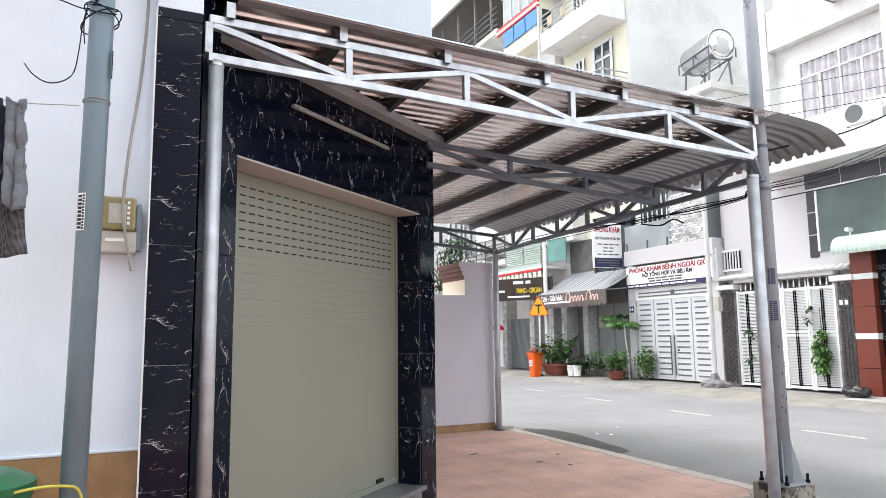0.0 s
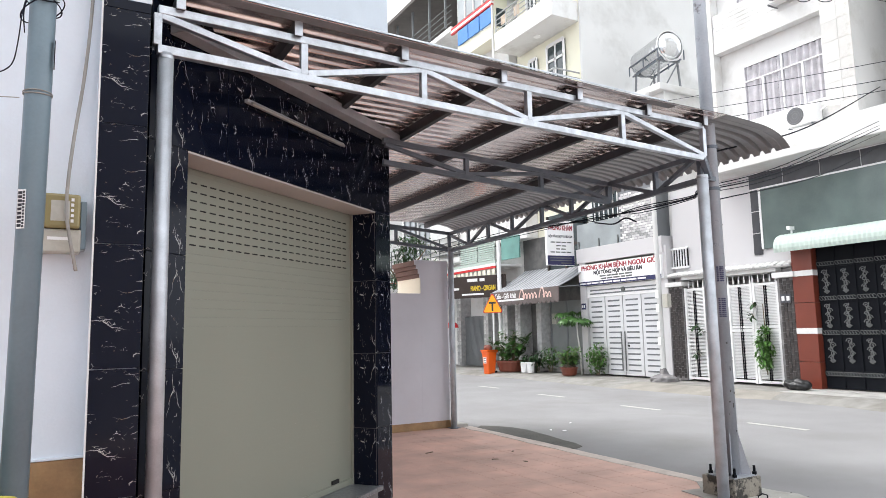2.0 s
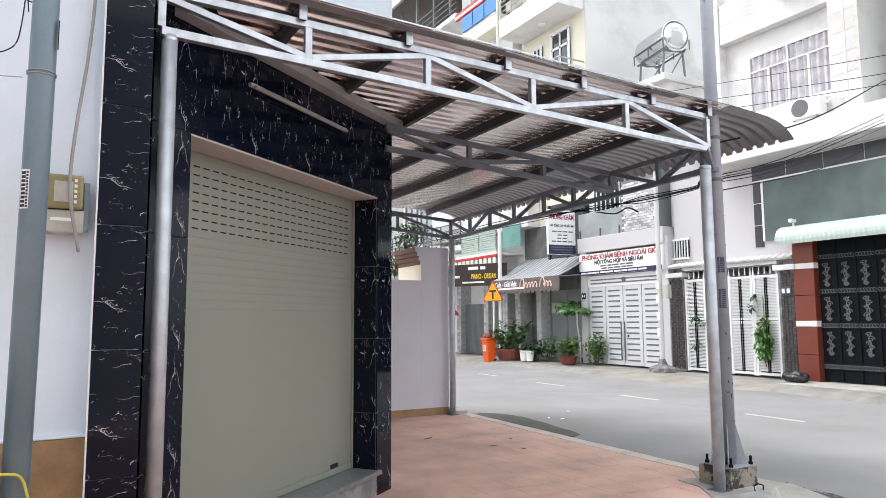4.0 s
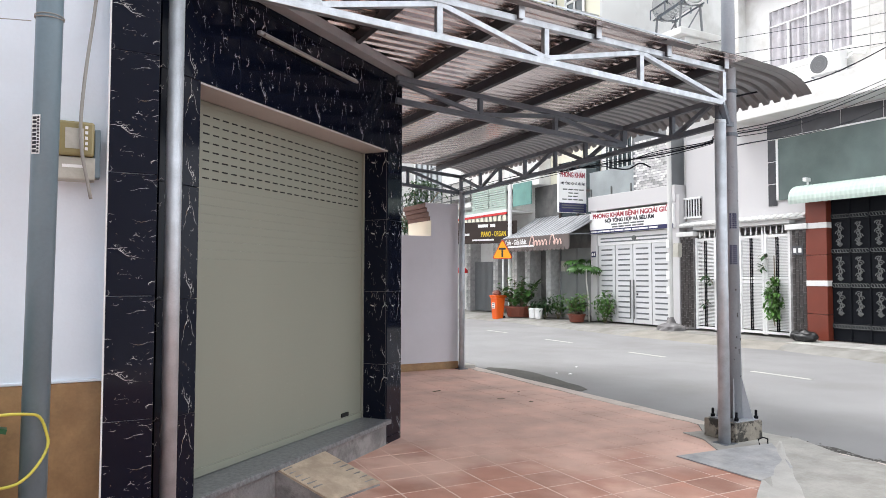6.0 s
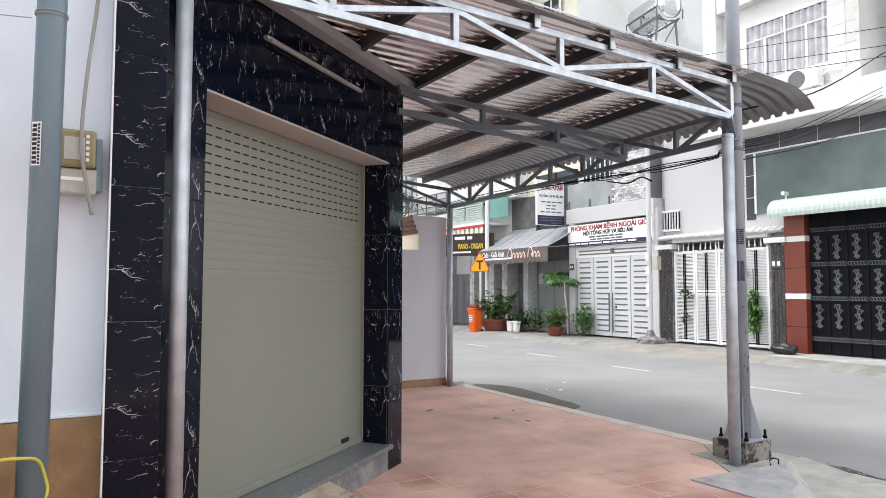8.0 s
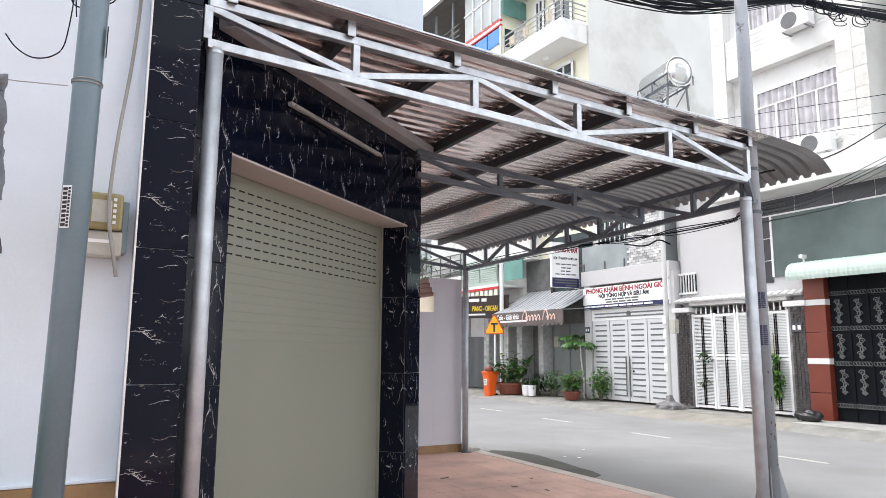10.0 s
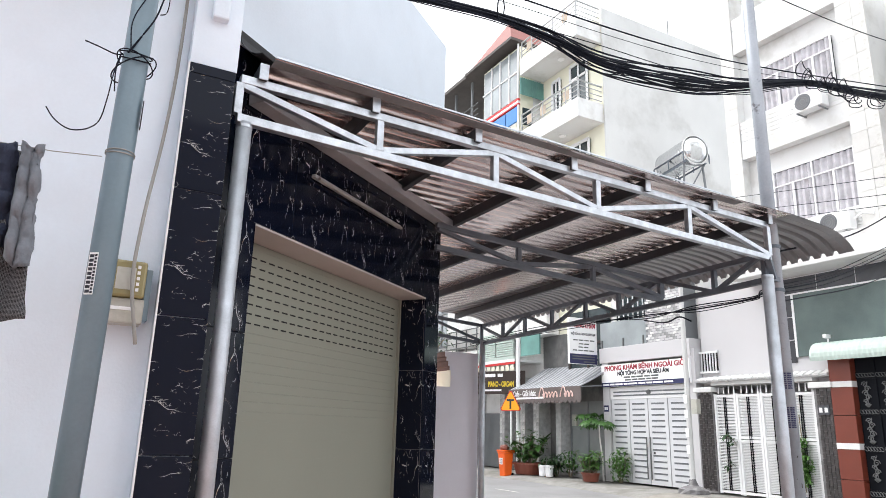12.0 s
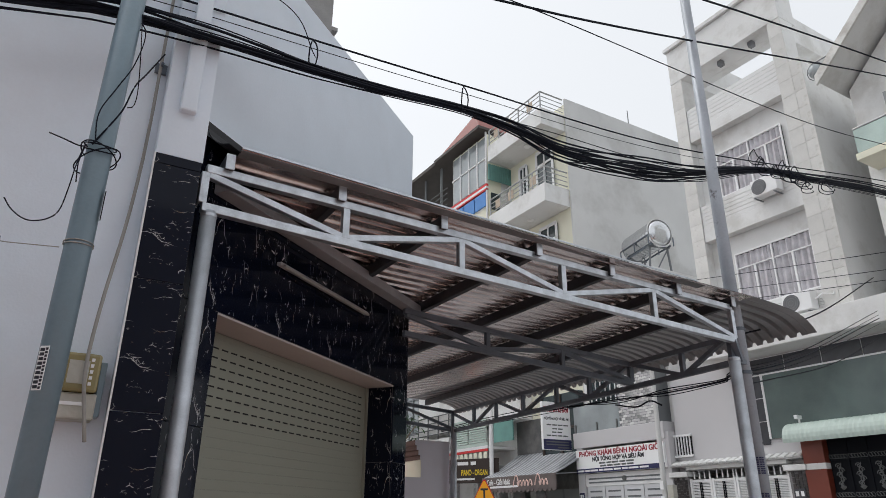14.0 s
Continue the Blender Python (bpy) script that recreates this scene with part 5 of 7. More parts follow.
# ---- striped house with glazed bay ----
sh = thing("striped_house", "tall narrow house with a glazed bay, striped band and red roof", "house")
part("wall", box(14.2, 21, 20.0, 23.4, 4.6, 16.0), FARWHITE, sh)
part("bay", box(13.6, 14.2, 20.0, 22.6, 12.2, 15.9), CREAM, sh)
for i in range(4):
    for z0, z1 in ((13.75, 14.8), (14.85, 15.8)):
        part("pane", box(13.57, 13.6, 20.08 + i * 0.63, 20.65 + i * 0.63, z0, z1), PALEGLASS, sh)
    part("mullion", box(13.53, 13.58, 20.02 + i * 0.63, 20.08 + i * 0.63, 13.7, 15.85), WHITEMETAL, sh)
part("transom", box(13.53, 13.58, 20.0, 22.6, 14.8, 14.85), WHITEMETAL, sh)
for z0, z1, mt in ((13.56, 13.66, REDPAINT), (13.46, 13.56, INKWHITE), (13.4, 13.46, REDPAINT)):
    part("stripe", box(13.5, 13.6, 20.0, 23.0, z0, z1), mt, sh)
for i in range(3):
    part("blue_sheet", box(13.52, 13.58, 20.1 + i * 0.82, 20.85 + i * 0.82, 12.75, 13.35), BLUESHEET, sh, "blue window sheet")
part("blue_awning", bar((13.55, 20.2, 12.7), (13.2, 20.2, 12.4), 0.04), WHITEMETAL, sh)
part("side_window", box(13.7, 14.1, 19.96, 20.0, 12.6, 13.3), GLASS, sh)
part("eave", prism([(13.1, 19.9), (14.6, 19.9), (14.6, 23.4), (13.1, 23.4)], 16.0, 16.12), RUSTDARK, sh, "dark eave")
bm = bmesh.new()
v = [bm.verts.new(p) for p in ((13.2, 20.0, 16.12), (13.2, 23.4, 16.12), (21, 23.4, 16.12), (21, 20.0, 16.12), (14.2, 21.6, 18.0), (20, 21.6, 18.0))]
for f in ((0, 3, 5, 4), (1, 4, 5, 2), (0, 4, 1), (3, 2, 5), (0, 1, 2, 3)):
    bm.faces.new([v[i] for i in f])
part("roof", bm, REDROOF, sh, "red sheet roof")
part("drain_pipe", rod((13.55, 20.05, 9.0), (13.55, 20.05, 16.0), 0.04, n=8), WHITEMETAL, sh)
# long sheet-roofed house beyond
lh = thing("sheet_roofed_house", "house with a dark sheet roof over a railed terrace", "house")
part("wall", box(14.6, 21, 23.4, 30.0, 0.07, 14.0), FARWHITE, lh)
part("roof", prism([(13.2, 23.4), (21, 23.4), (21, 30), (13.2, 30)], 16.0, 16.15), RUSTDARK, lh, "dark sheet roof")
for yy in (23.6, 25.0, 26.6, 28.2):
    part("roof_post", box(13.6, 13.68, yy, yy + 0.08, 14.0, 16.0), GREYMETAL, lh)
for i in range(4):
    y0 = 23.8 + i * 1.55
    for z0 in (4.9, 8.2):
        w = part("window", box(14.55, 14.6, y0, y0 + 1.15, z0, z0 + 2.1), PALEGLASS, lh)
        for yy in (y0, y0 + 0.57, y0 + 1.15):
            part("frame_bar", box(14.50, 14.55, yy - 0.04, yy + 0.04, z0, z0 + 2.1), GREYMETAL, w)
        for zz in (z0, z0 + 1.5, z0 + 2.1):
            part("frame_bar", box(14.505, 14.545, y0, y0 + 1.15, zz - 0.035, zz + 0.035), GREYMETAL, w)
lb = part("balcony", box(13.9, 14.6, 23.4, 30.0, 4.2, 4.4), FARWHITE, lh)
for zz in (5.3, 5.05, 4.8, 4.6):
    part("rail", rod((13.95, 23.4, zz), (13.95, 30.0, zz), 0.022, n=6), SILVERMETAL, lb)
for i in range(9):
    part("post", rod((13.95, 23.5 + i * 0.8, 4.4), (13.95, 23.5 + i * 0.8, 5.3), 0.025, n=6), SILVERMETAL, lb)
part("terrace_slab", box(13.5, 14.6, 23.0, 30.0, 13.6, 13.8), FARWHITE, lh)
for zz in (14.75, 14.5, 14.25, 14.0):
    part("rail", rod((13.55, 23.0, zz), (13.55, 29.8, zz), 0.02, n=6), SILVERMETAL, lh)

# ---- ground-floor shops below ----
shop = thing("cafe_shopfront", "grey stone shopfront of a cafe with a closed door", "shopfront")
# wall colour already holds the shade under the awning
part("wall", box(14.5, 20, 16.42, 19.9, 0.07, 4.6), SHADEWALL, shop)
part("door", box(14.44, 14.5, 16.75, 17.54, 0.15, 2.35), DOORGREY, shop, "grey panelled door")
part("door", box(14.44, 14.5, 17.56, 18.4, 0.15, 2.35), DOORGREY, shop, "grey panelled door")
for yy in (17.55, 16.8, 18.36):
    part("door_stile", box(14.42, 14.45, yy - 0.03, yy + 0.03, 0.15, 2.35), GREYMETAL, shop)
part("side_pier", box(14.1, 14.5, 18.5, 18.75, 0.07, 3.0), STONE, shop)
part("step", box(14.05, 14.5, 16.5, 18.6, 0.07, 0.2, 0.01), CEMENT, shop)
part("upper_glazing", box(14.3, 14.5, 16.45, 18.3, 3.2, 5.2), GLASS, shop, "dark upper glazing")
for yy in (17.3, 18.2):
    part("upper_mullion", box(14.26, 14.3, yy - 0.04, yy + 0.04, 3.2, 5.2), BROWNPANEL, shop)
part("upper_transom", box(14.26, 14.3, 16.45, 18.3, 4.1, 4.18), BROWNPANEL, shop)
part("meter_box", box(14.36, 14.44, 18.05, 18.25, 1.6, 1.95), BEIGEBOX, shop)
caf = thing("cafe_awning", "grey striped sloping awning with a lettered valance", "awning")
strips = (bmesh.new(), bmesh.new())
n = 36
for i in range(n):
    bm = strips[i % 2]
    y0 = 16.35 + (20.0 - 16.35) * i / n
    y1 = 16.35 + (20.0 - 16.35) * (i + 1) / n
    sag = 0.03 * noise.noise((i * 0.4, 0, 0))
    prev = None
    for k in range(5):
        u = k / 4
        x, z, sh_ = 14.45 - 1.35 * u, 3.40 - 0.78 * u - (0.05 + sag) * math.sin(math.pi * u), 0.15 * u
        ring = (bm.verts.new((x, y0 + sh_, z)), bm.verts.new((x, y1 + sh_, z)))
        if prev:
            bm.faces.new((prev[0], prev[1], ring[1], ring[0]))
        prev = ring
for bm, mt in zip(strips, (STRIPECLOTH, CLOTHWHITE)):
    ob = part("cloth_stripes", bm, mt, caf)
    ob.modifiers.new("thick", "SOLIDIFY").thickness = 0.012
bm = bmesh.new()
for i in range(18):
    y = 16.55 + i * 0.205
    rod((13.055, y, 2.235), (13.075, y, 2.235), 0.10, n=12, bm=bm)
part("scallops", bm, VALANCE, caf)
val = part("valance", box(13.05, 13.08, 16.45, 20.15, 2.22, 2.62), VALANCE, caf, "dark valance with faded lettering")
bm = bmesh.new()
lettering("lettering", "Cafe - Giải khát", 0.24, INKWHITE, val, on_far(13.046, 19.25, 2.46), 1.25, 0.004)
box(13.045, 13.05, 18.2, 19.7, 2.29, 2.35, 0, bm)
part("small_print", bm, INKWHITE, val)["kind"] = "stuff"
bm = bmesh.new()
x = 18.45
for w, h in ((0.26, 0.32), (0.15, 0.17), (0.15, 0.17), (0.15, 0.17), (0.17, 0.18), (0.12, 0.0), (0.26, 0.32), (0.15, 0.17), (0.15, 0.17)):
    if h:
        loop = [(13.045, x - w * 0.45 * (1 - math.cos(a * 0.55)) - w * 0.06 * a * 0.4, 2.31 + h * (0.5 + 0.5 * math.sin(a * 0.9 - 1.2))) for a in range(9)]
        sweep(loop, 0.022, 5, bm)
    x -= w + 0.01
part("script_strokes", bm, INKPINK, val)
for yy in (16.5, 18.3, 20.0):
    part("arm", bar((14.45, yy, 2.7), (13.1, yy, 2.6), 0.03), GREYMETAL, caf)

caf.matrix_basis = Matrix.Translation((0, -0.22, 0.10))

piano = thing("music_shopfront", "narrow music shop with shutter, stone piers and louvred upper window", "shopfront")
part("wall", box(14.5, 20, 19.9, 30, 0.07, 4.6), FARWHITE, piano)
for yy in (19.55, 20.35, 21.6, 23.6):
    pr = part("stone_pier", box(14.02, 14.5, yy, yy + 0.3, 0.07, 3.2), STONE, piano)
    sb = box(-0.012, 0, -0.07, 0.07, -0.06, 0.06, 0.006)
    me = bpy.data.meshes.new("stone_block")
    sb.to_mesh(me)
    sb.free()
    me.materials.append(STONE)
    for r in range(22):
        for c in range(2):
            share("stone_block", me, pr, Matrix.Translation((14.02 - 0.01 * ((r * 3 + c) % 3) / 2, yy + 0.075 + c * 0.15, 0.15 + r * 0.135)))
bm = bmesh.new()
for r in range(30):
    box(14.40 + 0.015 * (r % 2), 14.44, 19.9, 20.3, 0.1 + r * 0.085, 0.18 + r * 0.085, 0, bm)
    box(14.40 + 0.015 * (r % 2), 14.44, 20.7, 21.5, 0.1 + r * 0.085, 0.18 + r * 0.085, 0, bm)
part("shutter", bm, GREYMETAL, piano, "closed grey shutter")
bm = bmesh.new()
for i in range(26):
    box(14.2, 14.23, 21.95 + i * 0.063, 21.985 + i * 0.063, 0.1, 2.0, 0, bm)
part("folding_grille", bm, GREYMETAL, piano, "grey folding grille")
part("fascia", box(13.4, 14.5, 20.05, 30, 3.70, 3.78), FARWHITE, piano)
for z0, z1, mt in ((3.62, 3.70, REDPAINT), (3.70, 3.80, INKWHITE), (3.80, 3.9, PALEGREEN)):
    part("fascia_stripe", box(13.36, 13.40, 20.05, 30, z0, z1), mt, piano)
bm = bmesh.new()
for i in range(26):
    box(13.37, 13.39, 20.1 + i * 0.3, 20.3 + i * 0.3, 3.40, 3.60, 0, bm)
part("scalloped_edge", bm, CREAM, piano)
bm = bmesh.new()
for r in range(12):
    box(13.9, 13.95, 20.9, 22.0, 3.95 + r * 0.08, 4.0 + r * 0.08, 0, bm)
    box(13.9, 13.95, 22.1, 23.3, 3.95 + r * 0.08, 4.0 + r * 0.08, 0, bm)
part("louvre_window", bm, PALEGREEN, piano, "pale green louvres")
part("green_pane", box(13.95, 14.0, 19.4, 20.5, 3.95, 4.75), GREENSHEET, piano, "green patterned pane")
part("upper_wall", box(14.0, 14.5, 19.0, 26, 4.6, 9.0), FARWHITE, piano)
for y0, y1 in ((20.3, 21.4), (22.0, 23.2)):
    w = part("upper_window", box(13.96, 14.0, y0, y1, 5.6, 7.0), GLASS, piano)
    for yy in (y0, (y0 + y1) / 2, y1):
        part("frame_bar", box(13.92, 13.96, yy - 0.03, yy + 0.03, 5.6, 7.0), WHITEMETAL, w)
part("white_post", rod((13.35, 19.8, 0.07), (13.35, 19.8, 6.5), 0.07, n=12), WHITEMETAL, piano, "white pipe post")
banner = thing("music_banner", "dark brown banner with yellow lettering", "sign", at=(13.0, 20.75, 2.98), rz=radians(28))
part("panel", box(-0.02, 0.02, -1.2, 1.2, -0.38, 0.40, 0.003), BROWNPANEL, banner)
sign_words("PIANO - ORGAN", -0.05, 1.0, INKYELLOW, 0.25, banner, -0.022, -0.28)
bm = bmesh.new()
for yy, w in ((0.15, 0.42), (-0.25, 0.2)):
    box(-0.024, -0.02, yy - w / 2, yy + w / 2, 0.2, 0.31, 0, bm)
box(-0.024, -0.02, -0.3, 0.6, -0.28, -0.22, 0, bm)
box(-0.024, -0.02, 0.72, 1.05, -0.08, 0.0, 0, bm)
part("small_print", bm, INKWHITE, banner)["kind"] = "stuff"

# trees and sky-line closing the street's far end
# ---- pole beside the side wall, with loose wires ----
lpole = thing("service_pole", "smooth grey-painted service pole close to the side wall", "pole")
lpole.matrix_basis = CLOSER
part("shaft", rod((-0.137, 3.45, -0.2), (-0.095, 3.45, 5.6), 0.0535, n=28), POLEGREY, lpole, smooth=True)


def pole_x(z):
    return -0.137 + 0.042 * z / 5.6


def loop(z, r, tilt, phase, k=0.0):
    pts = []
    for i in range(25):
        a = 2 * math.pi * i / 24 + phase
        pts.append((pole_x(z) + r * math.cos(a), 3.45 + r * math.sin(a), z + tilt * math.sin(a + k)))
    return pts


part("wire_ring", sweep(loop(2.50, 0.057, 0.004, 0), 0.0025, 6), GREYCABLE, lpole)
part("wire_ring", sweep(loop(2.508, 0.057, -0.003, 1), 0.0025, 6), GREYCABLE, lpole)
sticker = part("sticker", box(-0.002, 0.0, -0.019, 0.019, -0.085, 0.085), PANELWHITE, lpole, "white sticker with black bars")
sticker.matrix_basis = Matrix.Translation((pole_x(1.98) - 0.033, 3.45 - 0.0435, 1.98)) @ Matrix.Rotation(radians(52), 4, "Z")
bm = bmesh.new()
for i in range(9):
    box(-0.004, -0.002, -0.003, 0.015, -0.078 + i * 0.0178, -0.066 + i * 0.0178, 0, bm)
for i in range(12):
    box(-0.004, -0.002, -0.016, -0.007, -0.08 + i * 0.0135, -0.071 + i * 0.0135, 0, bm)
part("sticker_bars", bm, INKBLACK, sticker)
wires = thing("loose_wires", "black wires coiled and hanging round the service pole", "wire")
wires.matrix_basis = CLOSER
for i, (z, r, tl, ph) in enumerate(((2.95, 0.062, 0.03, 0.0), (2.93, 0.075, -0.035, 1.0), (2.90, 0.085, 0.05, 2.2), (2.97, 0.066, -0.02, 3.3))):
    part("coil", sweep(loop(z, r, tl, ph, i), 0.003, 6), CABLE, wires)
part("hanging_end", sweep(spline([(pole_x(2.95) - 0.06, 3.42, 2.95), (-0.19, 3.40, 2.85), (-0.20, 3.40, 2.72), (-0.215, 3.40, 2.62), (-0.25, 3.40, 2.575), (-0.30, 3.40, 2.555), (-0.34, 3.40, 2.562), (-0.38, 3.40, 2.59), (-0.41, 3.40, 2.63)], 6), 0.0028, 6), CABLE, wires)
part("hanging_end", sweep(spline([(pole_x(2.95) - 0.05, 3.41, 2.94), (-0.20, 3.40, 2.93), (-0.26, 3.40, 2.945), (-0.315, 3.40, 2.957)], 6), 0.003, 6), CABLE, wires)
part("hanging_end", sweep(spline([(-0.175, 3.41, 2.93), (-0.185, 3.40, 2.85), (-0.178, 3.40, 2.76)], 6), 0.003, 6), CABLE, wires)
part("riser", sweep(spline([(-0.15, 3.40, 2.95), (-0.10, 3.385, 3.05), (-0.06, 3.39, 3.15), (-0.03, 3.42, 3.30), (0.02, 3.6, 3.5), (0.10, 3.8, 3.78)], 6), 0.004, 6), CABLE, wires)
part("riser", sweep(spline([(-0.14, 3.40, 2.96), (-0.15, 3.385, 3.10), (-0.10, 3.385, 3.25), (-0.05, 3.39, 3.40), (-0.03, 3.44, 3.62), (-0.10, 3.5, 3.75)], 6), 0.003, 6), CABLE, wires)
part("riser", sweep(spline([(-0.045, 3.42, 3.18), (-0.02, 3.42, 3.20), (-0.015, 3.42, 3.28), (-0.03, 3.42, 3.45), (-0.06, 3.42, 3.7)], 6), 0.0025, 6), CABLE, wires)
part("slot_cover", box(-0.062, -0.058, 3.405, 3.425, 2.62, 2.75), CABLE, wires)
anchor = thing("wall_anchor", "small grey cable anchor on the wall", "bracket", at=(0.10, WALLY, 3.72))
anchor.matrix_basis = CLOSER @ anchor.matrix_basis
part("plate", box(-0.03, 0.03, -0.02, 0, -0.02, 0.04, 0.004), GALVDARK, anchor)
part("hook", rod((0, -0.06, 0.02), (0, 0, 0.02), 0.008, n=8), GALVDARK, anchor)

meter = thing("meter_box", "old beige electric meter box with yellowed clear cover", "meter")
meter.matrix_basis = CLOSER
part("back_box", box(-0.092, 0.082, 3.775, WALLY, 1.842, 1.955, 0.008), BEIGEBOX, meter)
part("cover", box(-0.088, 0.076, 3.755, WALLY, 1.957, 2.125, 0.012), YELLOWBOX, meter, "yellowed clear cover")
part("dial", box(-0.05, 0.03, 3.752, 3.756, 1.99, 2.09), BEIGEBOX, meter)
part("side_plate", box(0.078, 0.105, 3.80, WALLY, 1.86, 2.10, 0.004), POLEGREY, meter, "grey side plate")
bm = bmesh.new()
for i in range(5):
    box(0.035, 0.048, 3.7525, 3.7555, 1.985 + i * 0.026, 2.0 + i * 0.026, 0, bm)
part("number_bars", bm, INKWHITE, meter)
part("label_strip", box(-0.06, 0.03, 3.772, 3.776, 1.90, 1.915), PANELWHITE, meter)
conduit = tagged(part("conduit", sweep(spline([(0.10, 3.86, 5.8), (0.096, 3.86, 3.95), (0.096, 3.855, 3.4), (0.088, 3.845, 3.05), (0.068, 3.83, 2.74), (0.035, 3.78, 2.42), (0.018, 3.74, 2.20), (0.015, 3.735, 2.05), (0.028, 3.735, 1.94), (0.05, 3.745, 1.83), (0.066, 3.76, 1.75)], 5), 0.0085, 10), GREYCABLE, smooth=True), "grey flexible conduit hanging down the wall over the meter", "conduit")
conduit.matrix_basis = CLOSER

# washing on a line
line = tagged(part("clothes_line", sweep([(-3.0, 3.42, 2.46), (-0.56, 3.42, 2.452), (-0.36, 3.42, 2.456), (-0.185, 3.42, 2.472)], 0.002, 6), GREYCABLE), "thin wire clothes line tied to the pole", "line")
line.matrix_basis = CLOSER


def garment(name, label, x0, x1, z0, z1, mat, seed):
    rr = random.Random(seed)
    bm = bmesh.new()
    n, mrows = 20, 34
    grid = []
    for j in range(mrows + 1):
        row = []
        for i in range(n + 1):
            u, v = i / n, j / mrows
            w = (x1 - x0) * (0.75 + 0.25 * v)
            row.append(bm.verts.new(((x0 + x1) / 2 + (u - 0.5) * w + 0.02 * v, 3.40 + 0.016 * math.sin(u * 11 + v * 2 + seed) * (0.3 + v) + 0.03 * noise.noise((u * 3 + seed, v * 9, 1.5)) + 0.012 * noise.noise((u * 8, v * 20, seed)), z1 - (z1 - z0) * v - 0.02 * math.sin(u * 3.14))))
        grid.append(row)
    for j in range(mrows):
        for i in range(n):
            bm.faces.new((grid[j][i], grid[j][i + 1], grid[j + 1][i + 1], grid[j + 1][i]))
    ob = tagged(part(name, bm, mat, smooth=True), label, "clothing", "washing on the line")
    ob.modifiers.new("thick", "SOLIDIFY").thickness = 0.012
    ob.matrix_basis = CLOSER
    return ob


trousers = garment("hanging_trousers", "crumpled grey denim trousers folded over the line", -0.462, -0.385, 1.98, 2.452, DENIM, 2)
trousers.matrix_basis = CLOSER @ Matrix.Translation((0, -0.04, 0))
navy = garment("hanging_trousers", "navy trousers hanging on the line", -0.60, -0.458, 2.05, 2.45, NAVYCLOTH, 9)
navy.matrix_basis = CLOSER @ Matrix.Translation((0, -0.02, 0))
garment("hanging_shirt", "black shirt with white checks hanging on the line", -0.60, -0.376, 1.78, 2.44, CHECK, 5)

# hose and green basin by the dado
hose = tagged(part("garden_hose", sweep(spline([(-0.62, 3.32, 0.70), (-0.42, 3.31, 0.78), (-0.27, 3.30, 0.812), (-0.16, 3.33, 0.806), (-0.11, 3.37, 0.78), (-0.083, 3.385, 0.70), (-0.08, 3.38, 0.66), (-0.10, 3.36, 0.61), (-0.15, 3.33, 0.55), (-0.22, 3.32, 0.52), (-0.4, 3.33, 0.515), (-0.6, 3.4, 0.50)], 5), 0.0062, 10), YELLOWHOSE, smooth=True), "yellow garden hose looped round the pole", "hose")
hose.matrix_basis = CLOSER
basin = thing("green_tub", "green plastic tub beside the wall", "tub", at=(-0.52, 3.28, 0.0))
part("tub_body", lathe([(0.17, 0.0), (0.2, 0.02), (0.235, 0.78), (0.25, 0.80), (0.25, 0.83), (0.225, 0.83), (0.21, 0.78), (0.18, 0.05)], 28), GREENPLASTIC, basin, smooth=False)
part("lid", lathe([(0.26, 0.832), (0.262, 0.86), (0.18, 0.90), (0.03, 0.915)], 28), GREENPLASTIC, basin, "domed green lid")
part("stand_spout", bar((0.2, 0.02, 0.78), (0.29, 0.03, 0.755), 0.05, 0.02), GREENPLASTIC, basin)

# ---- utility pole on its concrete block ----
upole = thing("utility_pole", "tall worn grey steel utility pole bolted to a concrete block", "utility pole")
part("block", box(4.885, 5.225, 3.935, 4.265, -0.05, 0.165, 0.012), BLOCK, upole, "stained concrete block")
PBX, PBY = 5.055, 4.085
part("shaft", rod((PBX, PBY, 0.165), (PBX - 0.02, PBY, 8.2), 0.066, 0.045, n=24), STEELPOLE, upole, smooth=True)
for i in range(4):
    a = radians(45 + 90 * i - 8)
    d = Vector((math.cos(a), math.sin(a), 0))
    bm = bmesh.new()
    side = Vector((-d.y, d.x, 0)) * 0.004
    c = Vector((PBX, PBY, 0.17))
    tri = [c + d * 0.06, c + d * 0.15, c + d * 0.062 + Vector((0, 0, 0.36))]
    A = [bm.verts.new(p + side) for p in tri]
    B = [bm.verts.new(p - side) for p in tri]
    bm.faces.new(A)
    bm.faces.new(B[::-1])
    for k in range(3):
        bm.faces.new((A[k], B[k], B[(k + 1) % 3], A[(k + 1) % 3]))
    part("gusset", bm, STEELPOLE, upole)
part("base_plate", box(PBX - 0.14, PBX + 0.14, PBY - 0.13, PBY + 0.13, 0.164, 0.178), STEELPOLE, upole)
for sx, sy in ((-1, -1), (1, -1), (-1, 1), (1, 1)):
    x, y = PBX + sx * 0.125, PBY + sy * 0.12
    part("bolt", rod((x, y, 0.17), (x, y, 0.25), 0.011, n=8), BLACKMETAL, upole)
    part("nut", rod((x, y, 0.178), (x, y, 0.20), 0.02, n=6), BLACKMETAL, upole)
for z0, z1 in ((1.81, 1.94), (1.50, 1.665)):
    bm = bmesh.new()
    k = 0
    z = z0
    while z < z1:
        for aa in (-0.35, 0.0, 0.3):
            a = radians(232) + aa
            r = 0.0655
            box(-0.002, 0.002, -0.008, 0.008, 0, 0.011, 0, bm, Matrix.Translation((PBX + r * math.cos(a), PBY + r * math.sin(a), z)) @ Matrix.Rotation(a, 4, "Z"))
        z += 0.017
    part("stencil_bars", bm, INKBLUE, upole, "blue stencilled bars")
for z in (2.62, 3.0):
    part("clamp", rod((PBX - 0.004, PBY, z), (PBX - 0.004, PBY, z + 0.03), 0.066, n=20), GALVDARK, upole)
